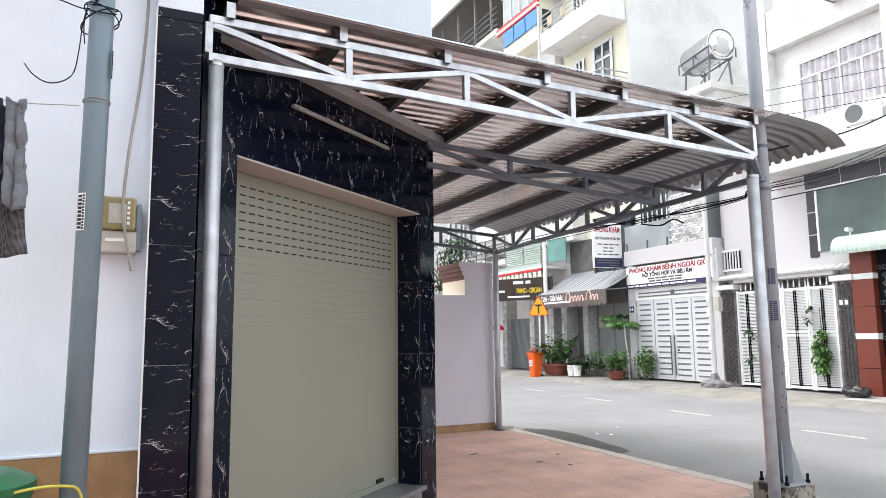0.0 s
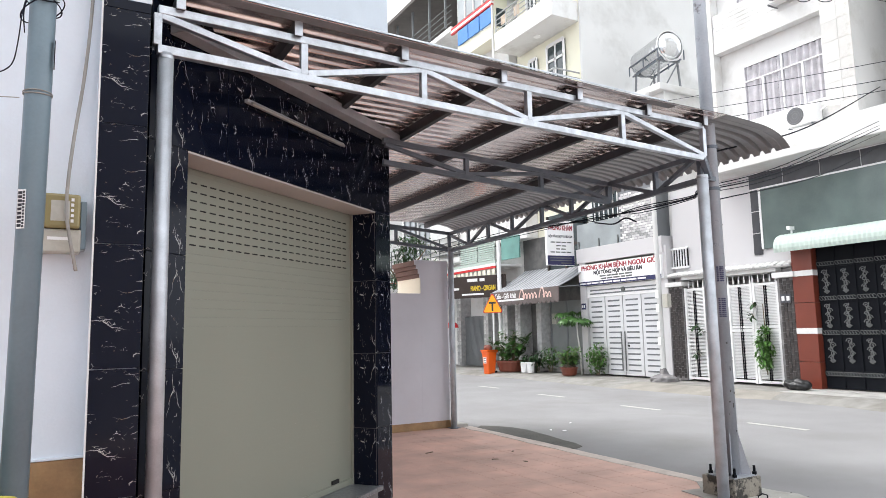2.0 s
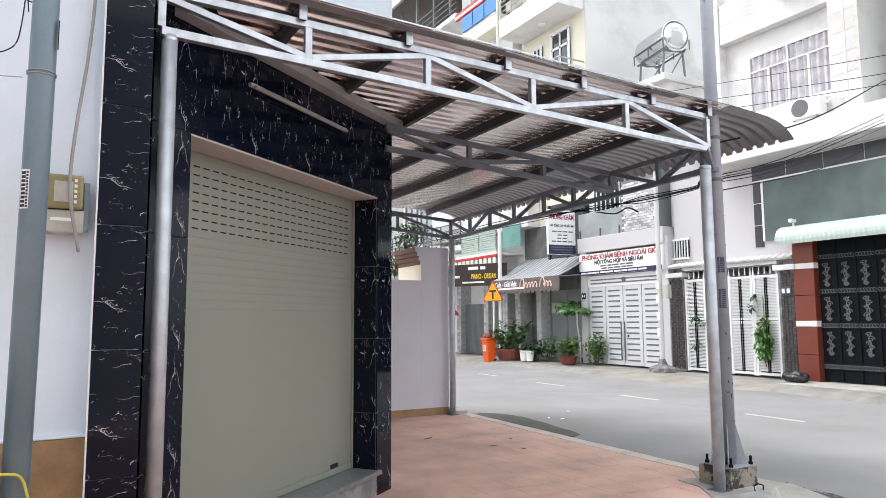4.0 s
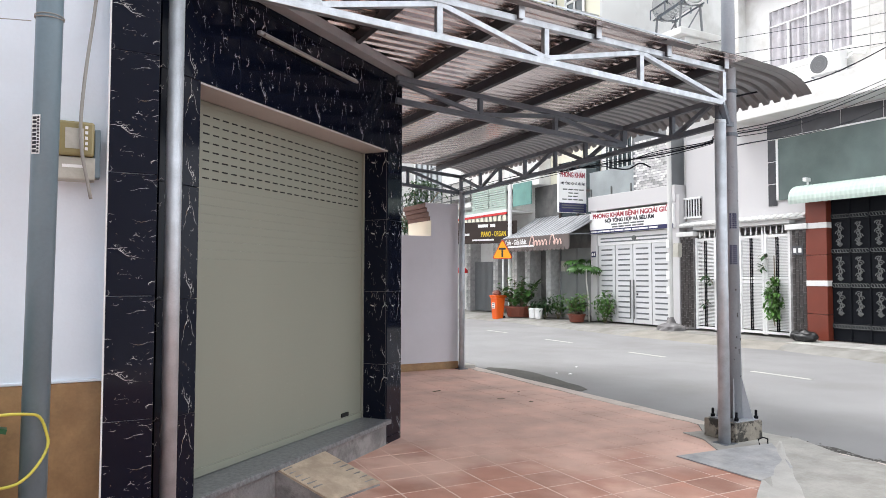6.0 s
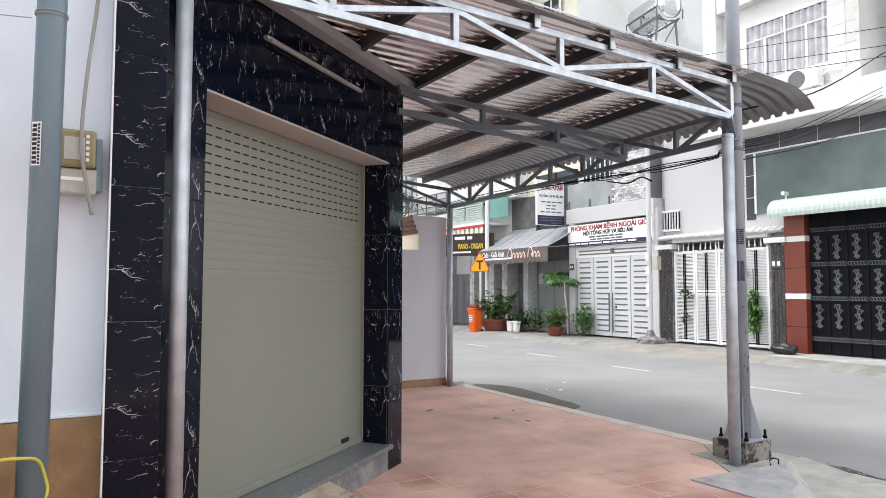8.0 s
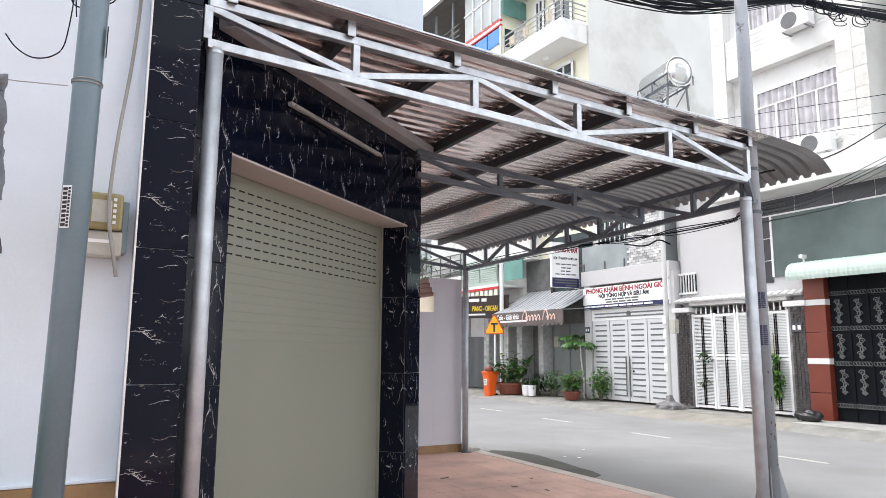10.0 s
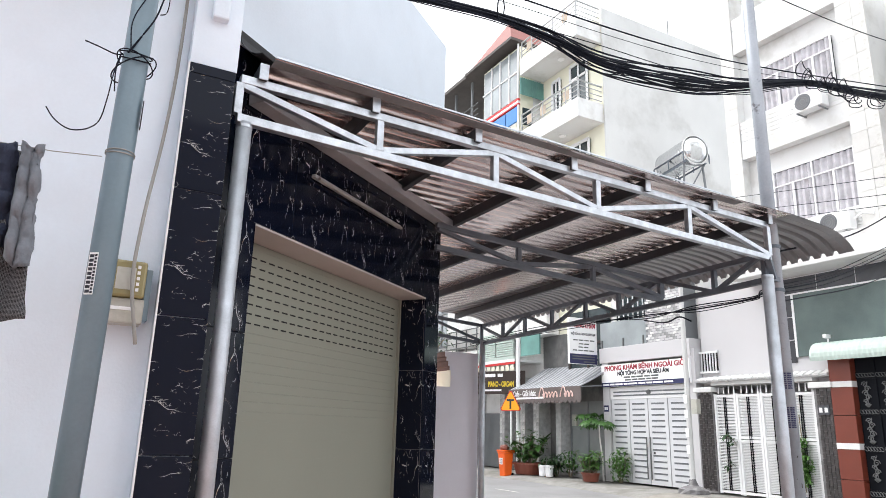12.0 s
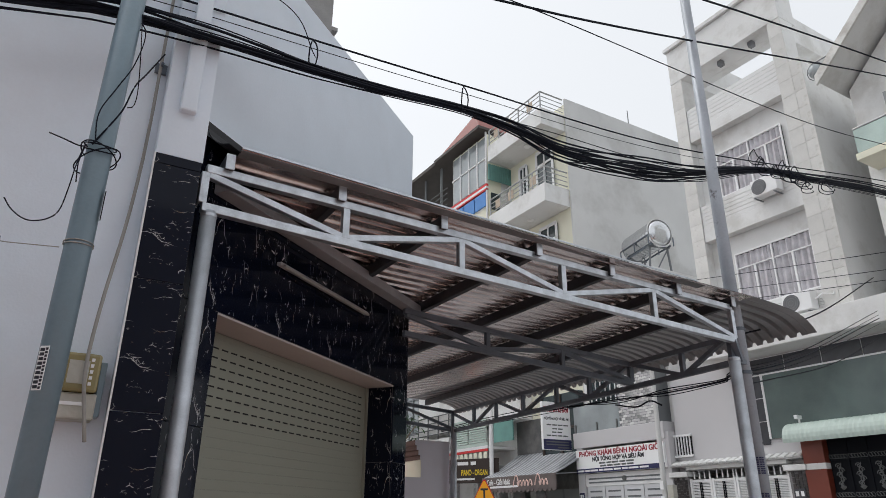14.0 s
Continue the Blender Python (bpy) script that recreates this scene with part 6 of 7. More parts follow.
part("tie_bracket", bar((4.80, 3.98, 2.70), (PBX, PBY - 0.03, 2.72), 0.04), GALVDARK, upole)

rc = random.Random(21)
for i in range(16):
    z = rc.choice((0.55, 0.75, 0.95, 1.2, 2.05, 2.3)) + rc.uniform(-0.1, 0.1)
    a, w, h = radians(rc.uniform(215, 330)), rc.uniform(0.002, 0.007), rc.uniform(0.006, 0.035)
    r = 0.066 - 0.021 * (z - 0.165) / 8.0
    bm = box(-0.001, 0.0012, -w, w, 0, h, 0, None, Matrix.Translation((PBX + r * math.cos(a), PBY + r * math.sin(a), z)) @ Matrix.Rotation(a, 4, "Z"))
    for v in bm.verts:
        v.co += Vector((0, 0, rc.uniform(-0.3, 0.3) * h))
    part("paint_chip", bm, RUST, upole, "bare rusted spot")

# slim pole across the road
fpole = thing("slim_utility_pole", "slim pale utility pole covered in torn paper beside the clinic", "utility pole", at=(13.55, 12.75, 0.07))
part("shaft", rod((0, 0, 0), (-0.02, 0, 7.6), 0.07, 0.05, n=14), FARSIDE, fpole)
foot = lathe([(0.36, -0.02), (0.33, 0.07), (0.24, 0.13), (0.12, 0.17), (0.075, 0.30)], 14)
for v in foot.verts:
    v.co += Vector((noise.noise(v.co * 6), noise.noise(v.co * 6 + Vector((3, 0, 0))), 0.5 * noise.noise(v.co * 6 + Vector((0, 4, 0))))) * 0.07
part("footing", foot, RISER, fpole, "rough stained rubble footing")
for z in (0.9, 1.3, 1.75, 2.1):
    part("paper_scrap", box(-0.096, -0.084, -0.05, 0.05, z, z + 0.2), PANELWHITE, fpole)
part("meter", box(-0.05, 0.10, -0.30, -0.13, 1.85, 2.2, 0.01), BEIGEBOX, fpole)

# ---- ramp in front of the sill ----
ramp = thing("tile_ramp", "short cement ramp topped with a ribbed beige tile", "ramp")
A0, A1 = wpt(0.985, 0.002, 0), wpt(1.50, 0.002, 0)
B0, B1 = A0 + Vector((0.26, -0.27, 0)), A1 + Vector((0.27, -0.40, 0))
bm = bmesh.new()
top = SILLZ - 0.037
vs = [bm.verts.new(p) for p in (A0 + Vector((0, 0, -0.005)), A1 + Vector((0, 0, -0.005)), B1 + Vector((0, 0, -0.005)), B0 + Vector((0, 0, -0.005)), A0 + Vector((0, 0, top)), A1 + Vector((0, 0, top)), B1 + Vector((0, 0, 0.012)), B0 + Vector((0, 0, 0.012)))]
for f in ((0, 3, 2, 1), (4, 5, 6, 7), (0, 1, 5, 4), (1, 2, 6, 5), (2, 3, 7, 6), (3, 0, 4, 7)):
    bm.faces.new([vs[i] for i in f])
part("wedge", bm, RISER, ramp)
bm = bmesh.new()
up = Vector((0, 0, 0.014))
q = [v.copy() for v in (A0, A1, B1, B0)]
q[0].z = q[1].z = top + 0.002
q[2].z = q[3].z = 0.014
lo = [bm.verts.new(p) for p in q]
hi = [bm.verts.new(p + up) for p in q]
for i in range(4):
    bm.faces.new((lo[i], lo[(i + 1) % 4], hi[(i + 1) % 4], hi[i]))
bm.faces.new(hi)
bm.faces.new(lo[::-1])
part("ribbed_tile", bm, WOOD, ramp, "worn beige ribbed tile")
for side in (0, 1):
    for i in range(6):
        k = 0.12 + i * 0.11 + (0.25 if side else 0)
        p = q[0].lerp(q[3], k) if not side else q[1].lerp(q[2], k)
        e = (q[1].lerp(q[2], k) - q[0].lerp(q[3], k)).normalized() * (1 if not side else -1)
        part("rib", bar(p + e * 0.02 + up * 1.1, p + e * 0.10 + up * 1.1, 0.012, 0.006), RISER, ramp)

# ---- cement patches and debris ----
slab = tagged(part("granite_offcut", prism([(4.12, 3.87), (5.15, 3.80), (4.62, 3.24), (4.13, 3.14)], 0.002, 0.009), SLABGREY), "thin grey stone slab lying on the tiles", "slab", kind="structure")
patch = tagged(part("cement_patch", prism([(4.58, 3.885), (4.76, 4.16), (4.80, 4.42), (5.0, 4.38), (5.2, 4.6), (5.42, 4.3), (5.45, 3.95), (5.50, 3.8), (5.38, 3.5), (5.30, 3.3), (5.33, 3.1), (5.22, 2.8), (5.25, 2.4), (5.15, 1.6), (5.2, 0.0), (3.6, 0.0), (3.75, 2.6), (4.15, 3.12)], -0.12, 0.008), PALECEMENT), "rough pale cement patch running down to the road", "pavement", kind="structure")
wet = tagged(part("road_stain", prism([(5.89, 9.4), (6.05, 9.2), (6.16, 8.95), (6.2, 8.6), (6.13, 8.2), (6.09, 7.9), (6.0, 7.5), (5.98, 7.25), (5.88, 6.98), (5.72, 6.9), (5.58, 7.0), (5.56, 7.4), (5.56, 8.2), (5.56, 8.8), (5.66, 9.2)], -0.061, -0.056), material("damp_asphalt", (0.062, 0.058, 0.05), 0.7, var=0.3, scale=3, bump=0.4)), "dark damp stain beside the kerb", "stain", kind="structure")
hook = tagged(part("lifting_hook", sweep([(5.0, 3.80, 0.01), (5.0, 3.81, 0.05), (5.04, 3.80, 0.065), (5.09, 3.79, 0.05), (5.09, 3.79, 0.01)], 0.006, 6), BLACKMETAL), "small bent iron lifting hook in the cement", "hook")
rr = random.Random(3)
deb = bmesh.new()
for i in range(240):
    y = rr.uniform(1.0, 4.2)
    x = 5.56 - (3.9 - y) * 0.06 + rr.gauss(0, 0.09)
    s = rr.uniform(0.004, 0.013)
    bmesh.ops.create_icosphere(deb, subdivisions=1, radius=s, matrix=Matrix.Translation((x, y, -0.055)) @ Matrix.Diagonal((1, rr.uniform(0.6, 1.4), 0.6, 1)))
tagged(part("gravel", deb, CEMENT), "loose grit along the road edge", "gravel", kind="stuff")
for i in range(5):
    x, y = ((3.7, 8.2), (4.3, 6.6), (4.5, 6.3), (3.9, 7.4), (4.75, 6.9))[i]
    b = part("dry_leaf", box(-0.05, 0.05, -0.012, 0.012, 0.004, 0.010), BARK)
    b.matrix_basis = pose(x, y, 0, 0, 6, rr.uniform(0, 180))
    tagged(b, "dry brown leaf lying on the tiles", "leaf", "dry leaves")

mound = bmesh.new()
grid = []
m0, m1 = Vector((5.28, 3.83, 0)), Vector((3.75, 2.72, 0))
md = (m1 - m0).normalized()
mn = Vector((-md.y, md.x, 0))
for j in range(41):
    row, v = [], j / 40
    for i in range(11):
        u = i / 10
        p = m0.lerp(m1, v) + mn * (0.30 * (u - 0.42) * (0.15 + 1.05 * v))
        p += Vector((0.008 * noise.noise((v * 9, u * 2, 2)), 0.008 * noise.noise((v * 6, u * 2, 7)), 0))
        ridge = max(0.0, 1 - abs(u - 0.62) / (0.62 if u < 0.62 else 0.38))
        p.z = 0.006 + ridge * (0.006 + 0.006 * noise.noise((v * 4, u * 2, 0))) * min(1, v * 5 + 0.25)
        row.append(mound.verts.new(p))
    grid.append(row)
for j in range(40):
    for i in range(10):
        mound.faces.new((grid[j][i], grid[j][i + 1], grid[j + 1][i + 1], grid[j + 1][i]))
tagged(part("cement_ridge", mound, PLASTER, smooth=True), "pale plaster ridge along the stone slab", "pavement", kind="structure")
gp = [(5.52, 3.95), (5.62, 3.85), (5.72, 3.6), (5.62, 3.3), (5.66, 3.0), (5.52, 2.7), (5.6, 2.2), (5.5, 1.0), (5.2, 1.0), (5.22, 2.4), (5.20, 2.8), (5.31, 3.1), (5.28, 3.3), (5.36, 3.5), (5.47, 3.8)]
tagged(part("road_grit", prism(gp, -0.061, -0.054), GRITDARK), "dark grit and dirt washed along the road edge", "stain", kind="structure")

litter = bmesh.new()
for x, y, w, a in ((6.58, 8.19, 0.03, 20), (6.46, 8.36, 0.02, 70), (7.18, 8.78, 0.02, 10)):
    box(-w, w, -w * 0.6, w * 0.6, 0, 0.006, 0, litter, Matrix.Translation((x, y, -0.059)) @ Matrix.Rotation(radians(a), 4, "Z"))
tagged(part("paper_litter", litter, PANELWHITE), "small scraps of pale paper on the road", "litter", kind="stuff")

# ---- overhead cables ----
def span(p, q, sag, n=24):
    p, q = Vector(p), Vector(q)
    return [p.lerp(q, i / n) - Vector((0, 0, sag * 4 * (i / n) * (1 - i / n))) for i in range(n + 1)]


main = [(-1.6, 3.34, 3.25), (-0.49, 3.38, 3.57), (-0.17, 3.40, 3.655), (0.30, 3.50, 3.765), (0.865, 3.60, 3.845), (1.42, 3.70, 3.955), (2.02, 3.80, 4.085), (2.55, 3.93, 4.185), (3.18, 4.05, 4.255), (4.25, 4.20, 4.47), (5.10, 4.25, 4.64), (6.15, 4.30, 5.0), (7.08, 4.38, 5.21), (9.53, 4.60, 5.73), (14.0, 5.1, 6.6)]
bundle = thing("cable_bundle", "sagging bundle of black overhead cables", "cable")
rb = random.Random(11)
for i in range(26):
    pts = []
    a, r0 = rb.uniform(0, 6.28), rb.uniform(0.0, 1.0)
    for k, p in enumerate(main):
        spread = (0.12, 0.10, 0.095, 0.09, 0.065, 0.05, 0.05, 0.09, 0.15, 0.17, 0.12, 0.05, 0.08, 0.14, 0.1)[k]
        a += rb.uniform(-0.5, 0.5)
        drop = -rb.uniform(0, 0.10) if k in (8, 9) else 0.0
        pts.append((p[0], p[1] + math.cos(a) * spread * r0 * 0.6, p[2] + math.sin(a) * spread * r0 + drop))
    part("cable", sweep(spline(pts, 7), rb.choice((0.0035, 0.005, 0.007)), 6), CABLE, bundle)
for i in range(16):
    c = Vector((6.55, 4.26, 5.04)) + Vector((rb.uniform(-0.5, 0.9), 0, 0.2 * rb.uniform(-0.3, 0.6)))
    r = rb.uniform(0.05, 0.11)
    part("loose_coil", sweep([c + Vector((r * 1.3 * math.cos(t * 0.25), 0.03 * math.sin(t * 0.5), r * math.sin(t * 0.25))) for t in range(25)], 0.005, 5), CABLE, bundle)
messenger = thing("support_wire", "thin steel support wire above the cable bundle", "cable")
mpts = [(-0.6, 3.42, 3.80), (0.109, 3.52, 3.953), (0.849, 3.60, 4.058), (1.984, 3.735, 4.235), (4.816, 4.18, 4.80), (9.64, 4.6, 5.94), (14, 5.1, 6.9)]
part("wire", sweep(spline(mpts), 0.006, 6), CABLE, messenger)
part("wire", sweep(spline([(x, y, z - 0.05 * (1 + 0.1 * i)) for i, (x, y, z) in enumerate(mpts)]), 0.0025, 5), CABLE, messenger)
for x, y, z in ((0.86, 3.60, 3.96), (1.99, 3.735, 4.13)):
    hang = thing("cable_hanger", "bent wire hanger round the cables", "hanger", "cable hangers", at=(x, y, z))
    part("ring", sweep([(0.025 * math.sin(t * 0.55), 0.01 * math.cos(t), 0.10 * math.cos(t * 0.55)) for t in range(12)], 0.0045, 6), CABLE, hang)
for name, pts, r in (("upper", [(0.6, 3.5, 4.55), (2.324, 3.775, 5.164), (4.298, 3.97, 5.819), (10.9, 4.735, 8.277), (15, 5.2, 9.7)], 0.010),
                     ("upper", [(2.0, 3.7, 5.55), (5.428, 4.122, 6.862), (11.1, 4.757, 8.65), (15, 5.2, 9.8)], 0.012),
                     ("thin", [(2.2, 3.76, 5.15), (2.818, 3.83, 5.30), (7.03, 4.30, 5.97), (10.04, 4.64, 6.67), (14, 5.1, 7.7)], 0.005),
                     ("thin", [(-0.1, 3.5, 4.3), (0.66, 3.58, 4.22), (0.88, 3.61, 3.95)], 0.003)):
    c = thing("overhead_cable", "single black overhead cable crossing the street", "cable", "overhead cables")
    part("wire", sweep(spline(pts), r, 6), CABLE, c)
lowc = thing("low_cables", "dark cables running under the canopy edge and over the road", "cable")
for k, (dz, r) in enumerate(((0.0, 0.007), (0.035, 0.005), (-0.025, 0.004), (0.015, 0.004))):
    part("cable", sweep(spline([(5.32, 9.6, 2.70 + dz), (5.16, 7.8, 2.68 + dz * 1.5), (5.10, 6.6, 2.65 + dz), (5.02, 5.57, 2.61 - dz), (4.97, 4.9, 2.575 + dz), (4.96, 4.25, 2.58 + dz * 0.5), (5.14, 4.22, 2.66 + dz), (7.3, 4.83, 3.21 + dz * 2), (13.05, 6.75, 4.97 + dz * 4)]), r, 6), CABLE, lowc)
for pts, r in (([(5.12, 4.12, 2.99), (8.33, 5.18, 3.95), (13.5, 6.9, 5.89)], 0.009), ([(5.12, 4.12, 2.55), (8.65, 5.29, 3.36), (12.9, 6.69, 4.61)], 0.006)):
    part("cable", sweep(spline(pts), r, 6), CABLE, lowc)
part("loose_end", sweep(spline([(5.02, 5.6, 2.56), (5.0, 5.3, 2.50), (4.98, 5.1, 2.53), (4.97, 4.95, 2.47)]), 0.008, 6), CABLE, lowc)
for za, zb in ((8.6, 6.4), (8.2, 6.1), (7.6, 6.0)):
    c = thing("overhead_cable", "thin wire strung along the far pavement", "cable", "overhead cables")
    part("wire", sweep(span((12.6, 26, za + 1.2), (12.0, 2.0, zb - 1.2), 0.25), 0.006, 5), CABLE, c)
# ---- plants, bin and small things across the road ----
def leaf_blade(bm, base, direction, length, width, droop, n=5):
    d = Vector(direction).normalized()
    side = d.cross(Vector((0, 0, 1)))
    side = side.normalized() if side.length > 0.01 else Vector((1, 0, 0))
    prev = None
    p, step = Vector(base), length / n
    for i in range(n + 1):
        w = width * math.sin(math.pi * (0.08 + 0.92 * i / n) ** 0.8) + 0.002
        a, b = bm.verts.new(p - side * w / 2), bm.verts.new(p + side * w / 2)
        if prev:
            bm.faces.new((prev[0], prev[1], b, a))
        prev = (a, b)
        d = (d + Vector((0, 0, -droop / n))).normalized()
        p = p + d * step


def strap_plant(name, label, at, h, count, mat, pot_r, pot_h, seed):
    t = thing(name, label, "plant", at=at)
    r = random.Random(seed)
    part("pot", lathe([(pot_r * 0.7, 0), (pot_r * 0.78, 0.01), (pot_r * 0.96, pot_h * 0.85), (pot_r * 1.05, pot_h * 0.86), (pot_r * 1.05, pot_h), (pot_r * 0.9, pot_h), (pot_r * 0.88, pot_h * 0.9)], 20), POTRED, t, "brown-red glazed pot")
    bm = bmesh.new()
    stems = bmesh.new()
    for i in range(max(9, count // 6)):
        a = r.uniform(0, 6.28)
        rad = pot_r * 0.6 * math.sqrt(r.random())
        foot_ = Vector((rad * math.cos(a), rad * math.sin(a), pot_h * 0.85))
        lean = r.uniform(0.1, 0.65)
        tip = foot_ + Vector((lean * math.cos(a), lean * math.sin(a), 1.0)).normalized() * h * r.uniform(0.45, 0.95)
        sweep([foot_, foot_.lerp(tip, 0.5) + Vector((0, 0, 0.02)), tip], 0.012, 5, stems, 0.006)
        for k in range(9):
            q = 0.25 + 0.75 * k / 8
            b = r.uniform(0, 6.28)
            leaf_blade(bm, foot_.lerp(tip, q), (math.cos(b), math.sin(b), r.uniform(0.1, 1.1)), h * r.uniform(0.24, 0.40), h * r.uniform(0.09, 0.15), r.uniform(0.4, 1.4), 4)
    ob = part("leaf_clump", bm, mat, t, "broad green leaves")
    ob["kind"] = "stuff"
    part("stems", stems, BARK, t)["kind"] = "stuff"
    return t


def leafy(bm, r, centre, size, count, leaf, flat=1.0):
    for i in range(count):
        v = Vector((r.gauss(0, 1), r.gauss(0, 1), r.gauss(0, 1)))
        v = v.normalized() * size * r.random() ** 0.45
        v.z *= flat
        leaf_blade(bm, Vector(centre) + v, (r.uniform(-1, 1), r.uniform(-1, 1), r.uniform(-0.5, 0.7)), leaf * r.uniform(0.7, 1.3), leaf * 0.38, r.uniform(0.2, 1.2), 3)


strap_plant("potted_plant", "large potted plant with broad upright leaves", (13.3, 19.15, 0.07), 1.12, 150, LEAF, 0.52, 0.36, 1)
strap_plant("potted_shrub", "potted plant with light narrow leaves", (13.25, 16.12, 0.07), 0.74, 110, LEAFLIGHT, 0.26, 0.24, 2)
pap = thing("papaya_tree", "slender young papaya tree with drooping leaves", "tree", at=(13.75, 16.15, 0.07))
part("trunk", sweep([(0, 0, 0), (0.03, 0.05, 0.6), (0.0, 0.12, 1.2), (0.02, 0.15, 1.62)], 0.026, 8, taper=0.018), FARSTONE, pap)
r8 = random.Random(8)
bm = bmesh.new()
for i in range(17):
    a = i * 0.57 + 0.2
    L = r8.uniform(0.2, 0.5)
    tip = Vector((0.02 + L * math.cos(a), 0.15 + L * math.sin(a), 1.66 + r8.uniform(-0.1, 0.25)))
    sweep([(0.02, 0.15, 1.6), Vector((0.02, 0.15, 1.72)).lerp(tip, 0.6), tip], 0.008, 5, bm)
    for k in range(9):
        b = a + (k - 4) * 0.42
        leaf_blade(bm, tip, (math.cos(b), math.sin(b), 0.1), r8.uniform(0.22, 0.36), 0.10, 1.5, 4)
part("crown", bm, LEAF, pap, "drooping palmate leaves")
for (x, y, s, n, mt, sd) in ((13.85, 15.55, 0.34, 260, LEAFLIGHT, 21), (13.7, 16.6, 0.26, 150, LEAFDARK, 22), (13.6, 18.1, 0.25, 160, LEAFDARK, 23), (13.85, 17.75, 0.3, 140, LEAF, 24)):
    sb = thing("shrub", "small leafy shrub growing beside the shopfront", "shrub", "shrubs", at=(x, y, 0.07))
    rr = random.Random(sd)
    bm = bmesh.new()
    leafy(bm, rr, (0, 0, s * 1.5), s, n, 0.16, 1.4)
    part("foliage", bm, mt, sb)
    for k in range(5):
        part("stem", sweep([(0.04 * math.cos(k), 0.04 * math.sin(k), 0), (0.1 * math.cos(k * 1.3), 0.1 * math.sin(k * 1.3), s), (0.16 * math.cos(k * 1.3), 0.16 * math.sin(k * 1.3), s * 1.9)], 0.012, 5, taper=0.005), BARK, sb)
for i, (x, y) in enumerate(((13.2, 18.28), (13.25, 18.02))):
    can = thing("paint_bucket", "white plastic bucket used as a planter", "bucket", "buckets", at=(x, y, 0.07))
    part("bucket_body", lathe([(0.1, 0), (0.105, 0.01), (0.13, 0.31), (0.138, 0.31), (0.138, 0.335), (0.12, 0.335), (0.11, 0.3)], 18), PANELWHITE, can)
    part("rim", lathe([(0.137, 0.27), (0.142, 0.275), (0.142, 0.285), (0.137, 0.29)], 18), WHITEMETAL, can)
    bm = bmesh.new()
    leafy(bm, random.Random(40 + i), (0, 0, 0.42), 0.14, 50, 0.14, 1.0)
    part("foliage", bm, LEAFDARK, can)

ivy = thing("hanging_plant", "bushy green climber hanging on the louvred gate", "plant", at=(13.98, 10.12, 0.0))
rr = random.Random(31)
bm = bmesh.new()
for z, s, n in ((1.32, 0.13, 70), (1.05, 0.19, 150), (0.82, 0.22, 190), (0.6, 0.17, 120)):
    leafy(bm, rr, (rr.uniform(-0.05, 0), rr.uniform(-0.05, 0.05), z), s, n, 0.13, 1.0)
part("foliage", bm, LEAFLIGHT, ivy)
part("vine", sweep([(0.03, 0.0, 0.3), (0.0, 0.03, 0.7), (0.02, -0.02, 1.2), (0.03, 0.0, 1.9)], 0.012, 5), BARK, ivy)
for y, z in ((12.05, 1.42), (11.85, 1.30), (12.0, 0.75), (10.35, 1.9), (10.4, 1.65)):
    sp = thing("orchid_sprig", "small leafy sprig tied to the white gate", "plant", "sprigs on the gate", at=(13.98, y, z))
    bm = bmesh.new()
    leafy(bm, random.Random(int(y * 100)), (0, 0, 0), 0.08, 14, 0.15)
    part("foliage", bm, LEAFDARK, sp)
    part("stalk", rod((0.08, 0, -0.05), (0.0, 0, 0.05), 0.008, n=5), BARK, sp)

bin_ = thing("wheelie_bin", "orange plastic wheelie bin with a pale label", "bin", at=(12.65, 19.5, -0.06))
bin_.matrix_basis = bin_.matrix_basis @ Matrix.Diagonal((0.7, 0.7, 0.98, 1))
bm = bmesh.new()
prof = ((0.05, 0.19), (0.10, 0.20), (0.76, 0.265), (0.77, 0.29), (0.82, 0.29))
rings = []
for z, hw in prof:
    rings.append([bm.verts.new((sx * hw, sy * hw * 1.05, z)) for sx, sy in ((-1, -0.8), (-0.8, -1), (0.8, -1), (1, -0.8), (1, 0.8), (0.8, 1), (-0.8, 1), (-1, 0.8))])
for a, b in zip(rings, rings[1:]):
    for k in range(8):
        bm.faces.new((a[k], a[(k + 1) % 8], b[(k + 1) % 8], b[k]))
bm.faces.new(rings[0][::-1])
bm.faces.new(rings[-1])
part("bin_body", bm, ORANGE, bin_)
part("lid", box(-0.31, 0.33, -0.30, 0.30, 0.822, 0.87, 0.02), ORANGE, bin_)
part("handle", rod((0.34, -0.22, 0.80), (0.34, 0.22, 0.80), 0.018, n=8), ORANGE, bin_)
lab = part("bin_label", box(-0.262, -0.25, -0.12, 0.12, 0.42, 0.62), PANELWHITE, bin_, "white label with blue bars")
bm = bmesh.new()
for z in (0.45, 0.51, 0.57):
    box(-0.267, -0.262, -0.09, 0.09, z, z + 0.025, 0, bm)
part("label_bars", bm, INKBLUE, lab)
for y in (-0.23, 0.23):
    part("wheel", rod((0.22, y - 0.02, 0.08), (0.22, y + 0.02, 0.08), 0.08, n=16), BLACKMETAL, bin_)
bagr = random.Random(6)
bm = bmesh.new()
bmesh.ops.create_icosphere(bm, subdivisions=3, radius=0.2, matrix=Matrix.Translation((-0.02, 0.05, 0.93)) @ Matrix.Diagonal((1, 1.2, 0.55, 1)))
for v in bm.verts:
    v.co += Vector((bagr.uniform(-1, 1), bagr.uniform(-1, 1), bagr.uniform(-1, 1))) * 0.014
part("rubbish_bag", bm, POTRED, bin_, "brown rubbish heaped on the lid")

tsign = thing("warning_sign", "orange triangular warning sign with a black T", "traffic sign", at=(12.95, 19.65, -0.02))
tsign.rotation_euler.z = radians(30)
part("post", rod((0.03, 0, 0.0), (0.03, 0, 2.62), 0.035, n=10), WHITEMETAL, tsign)


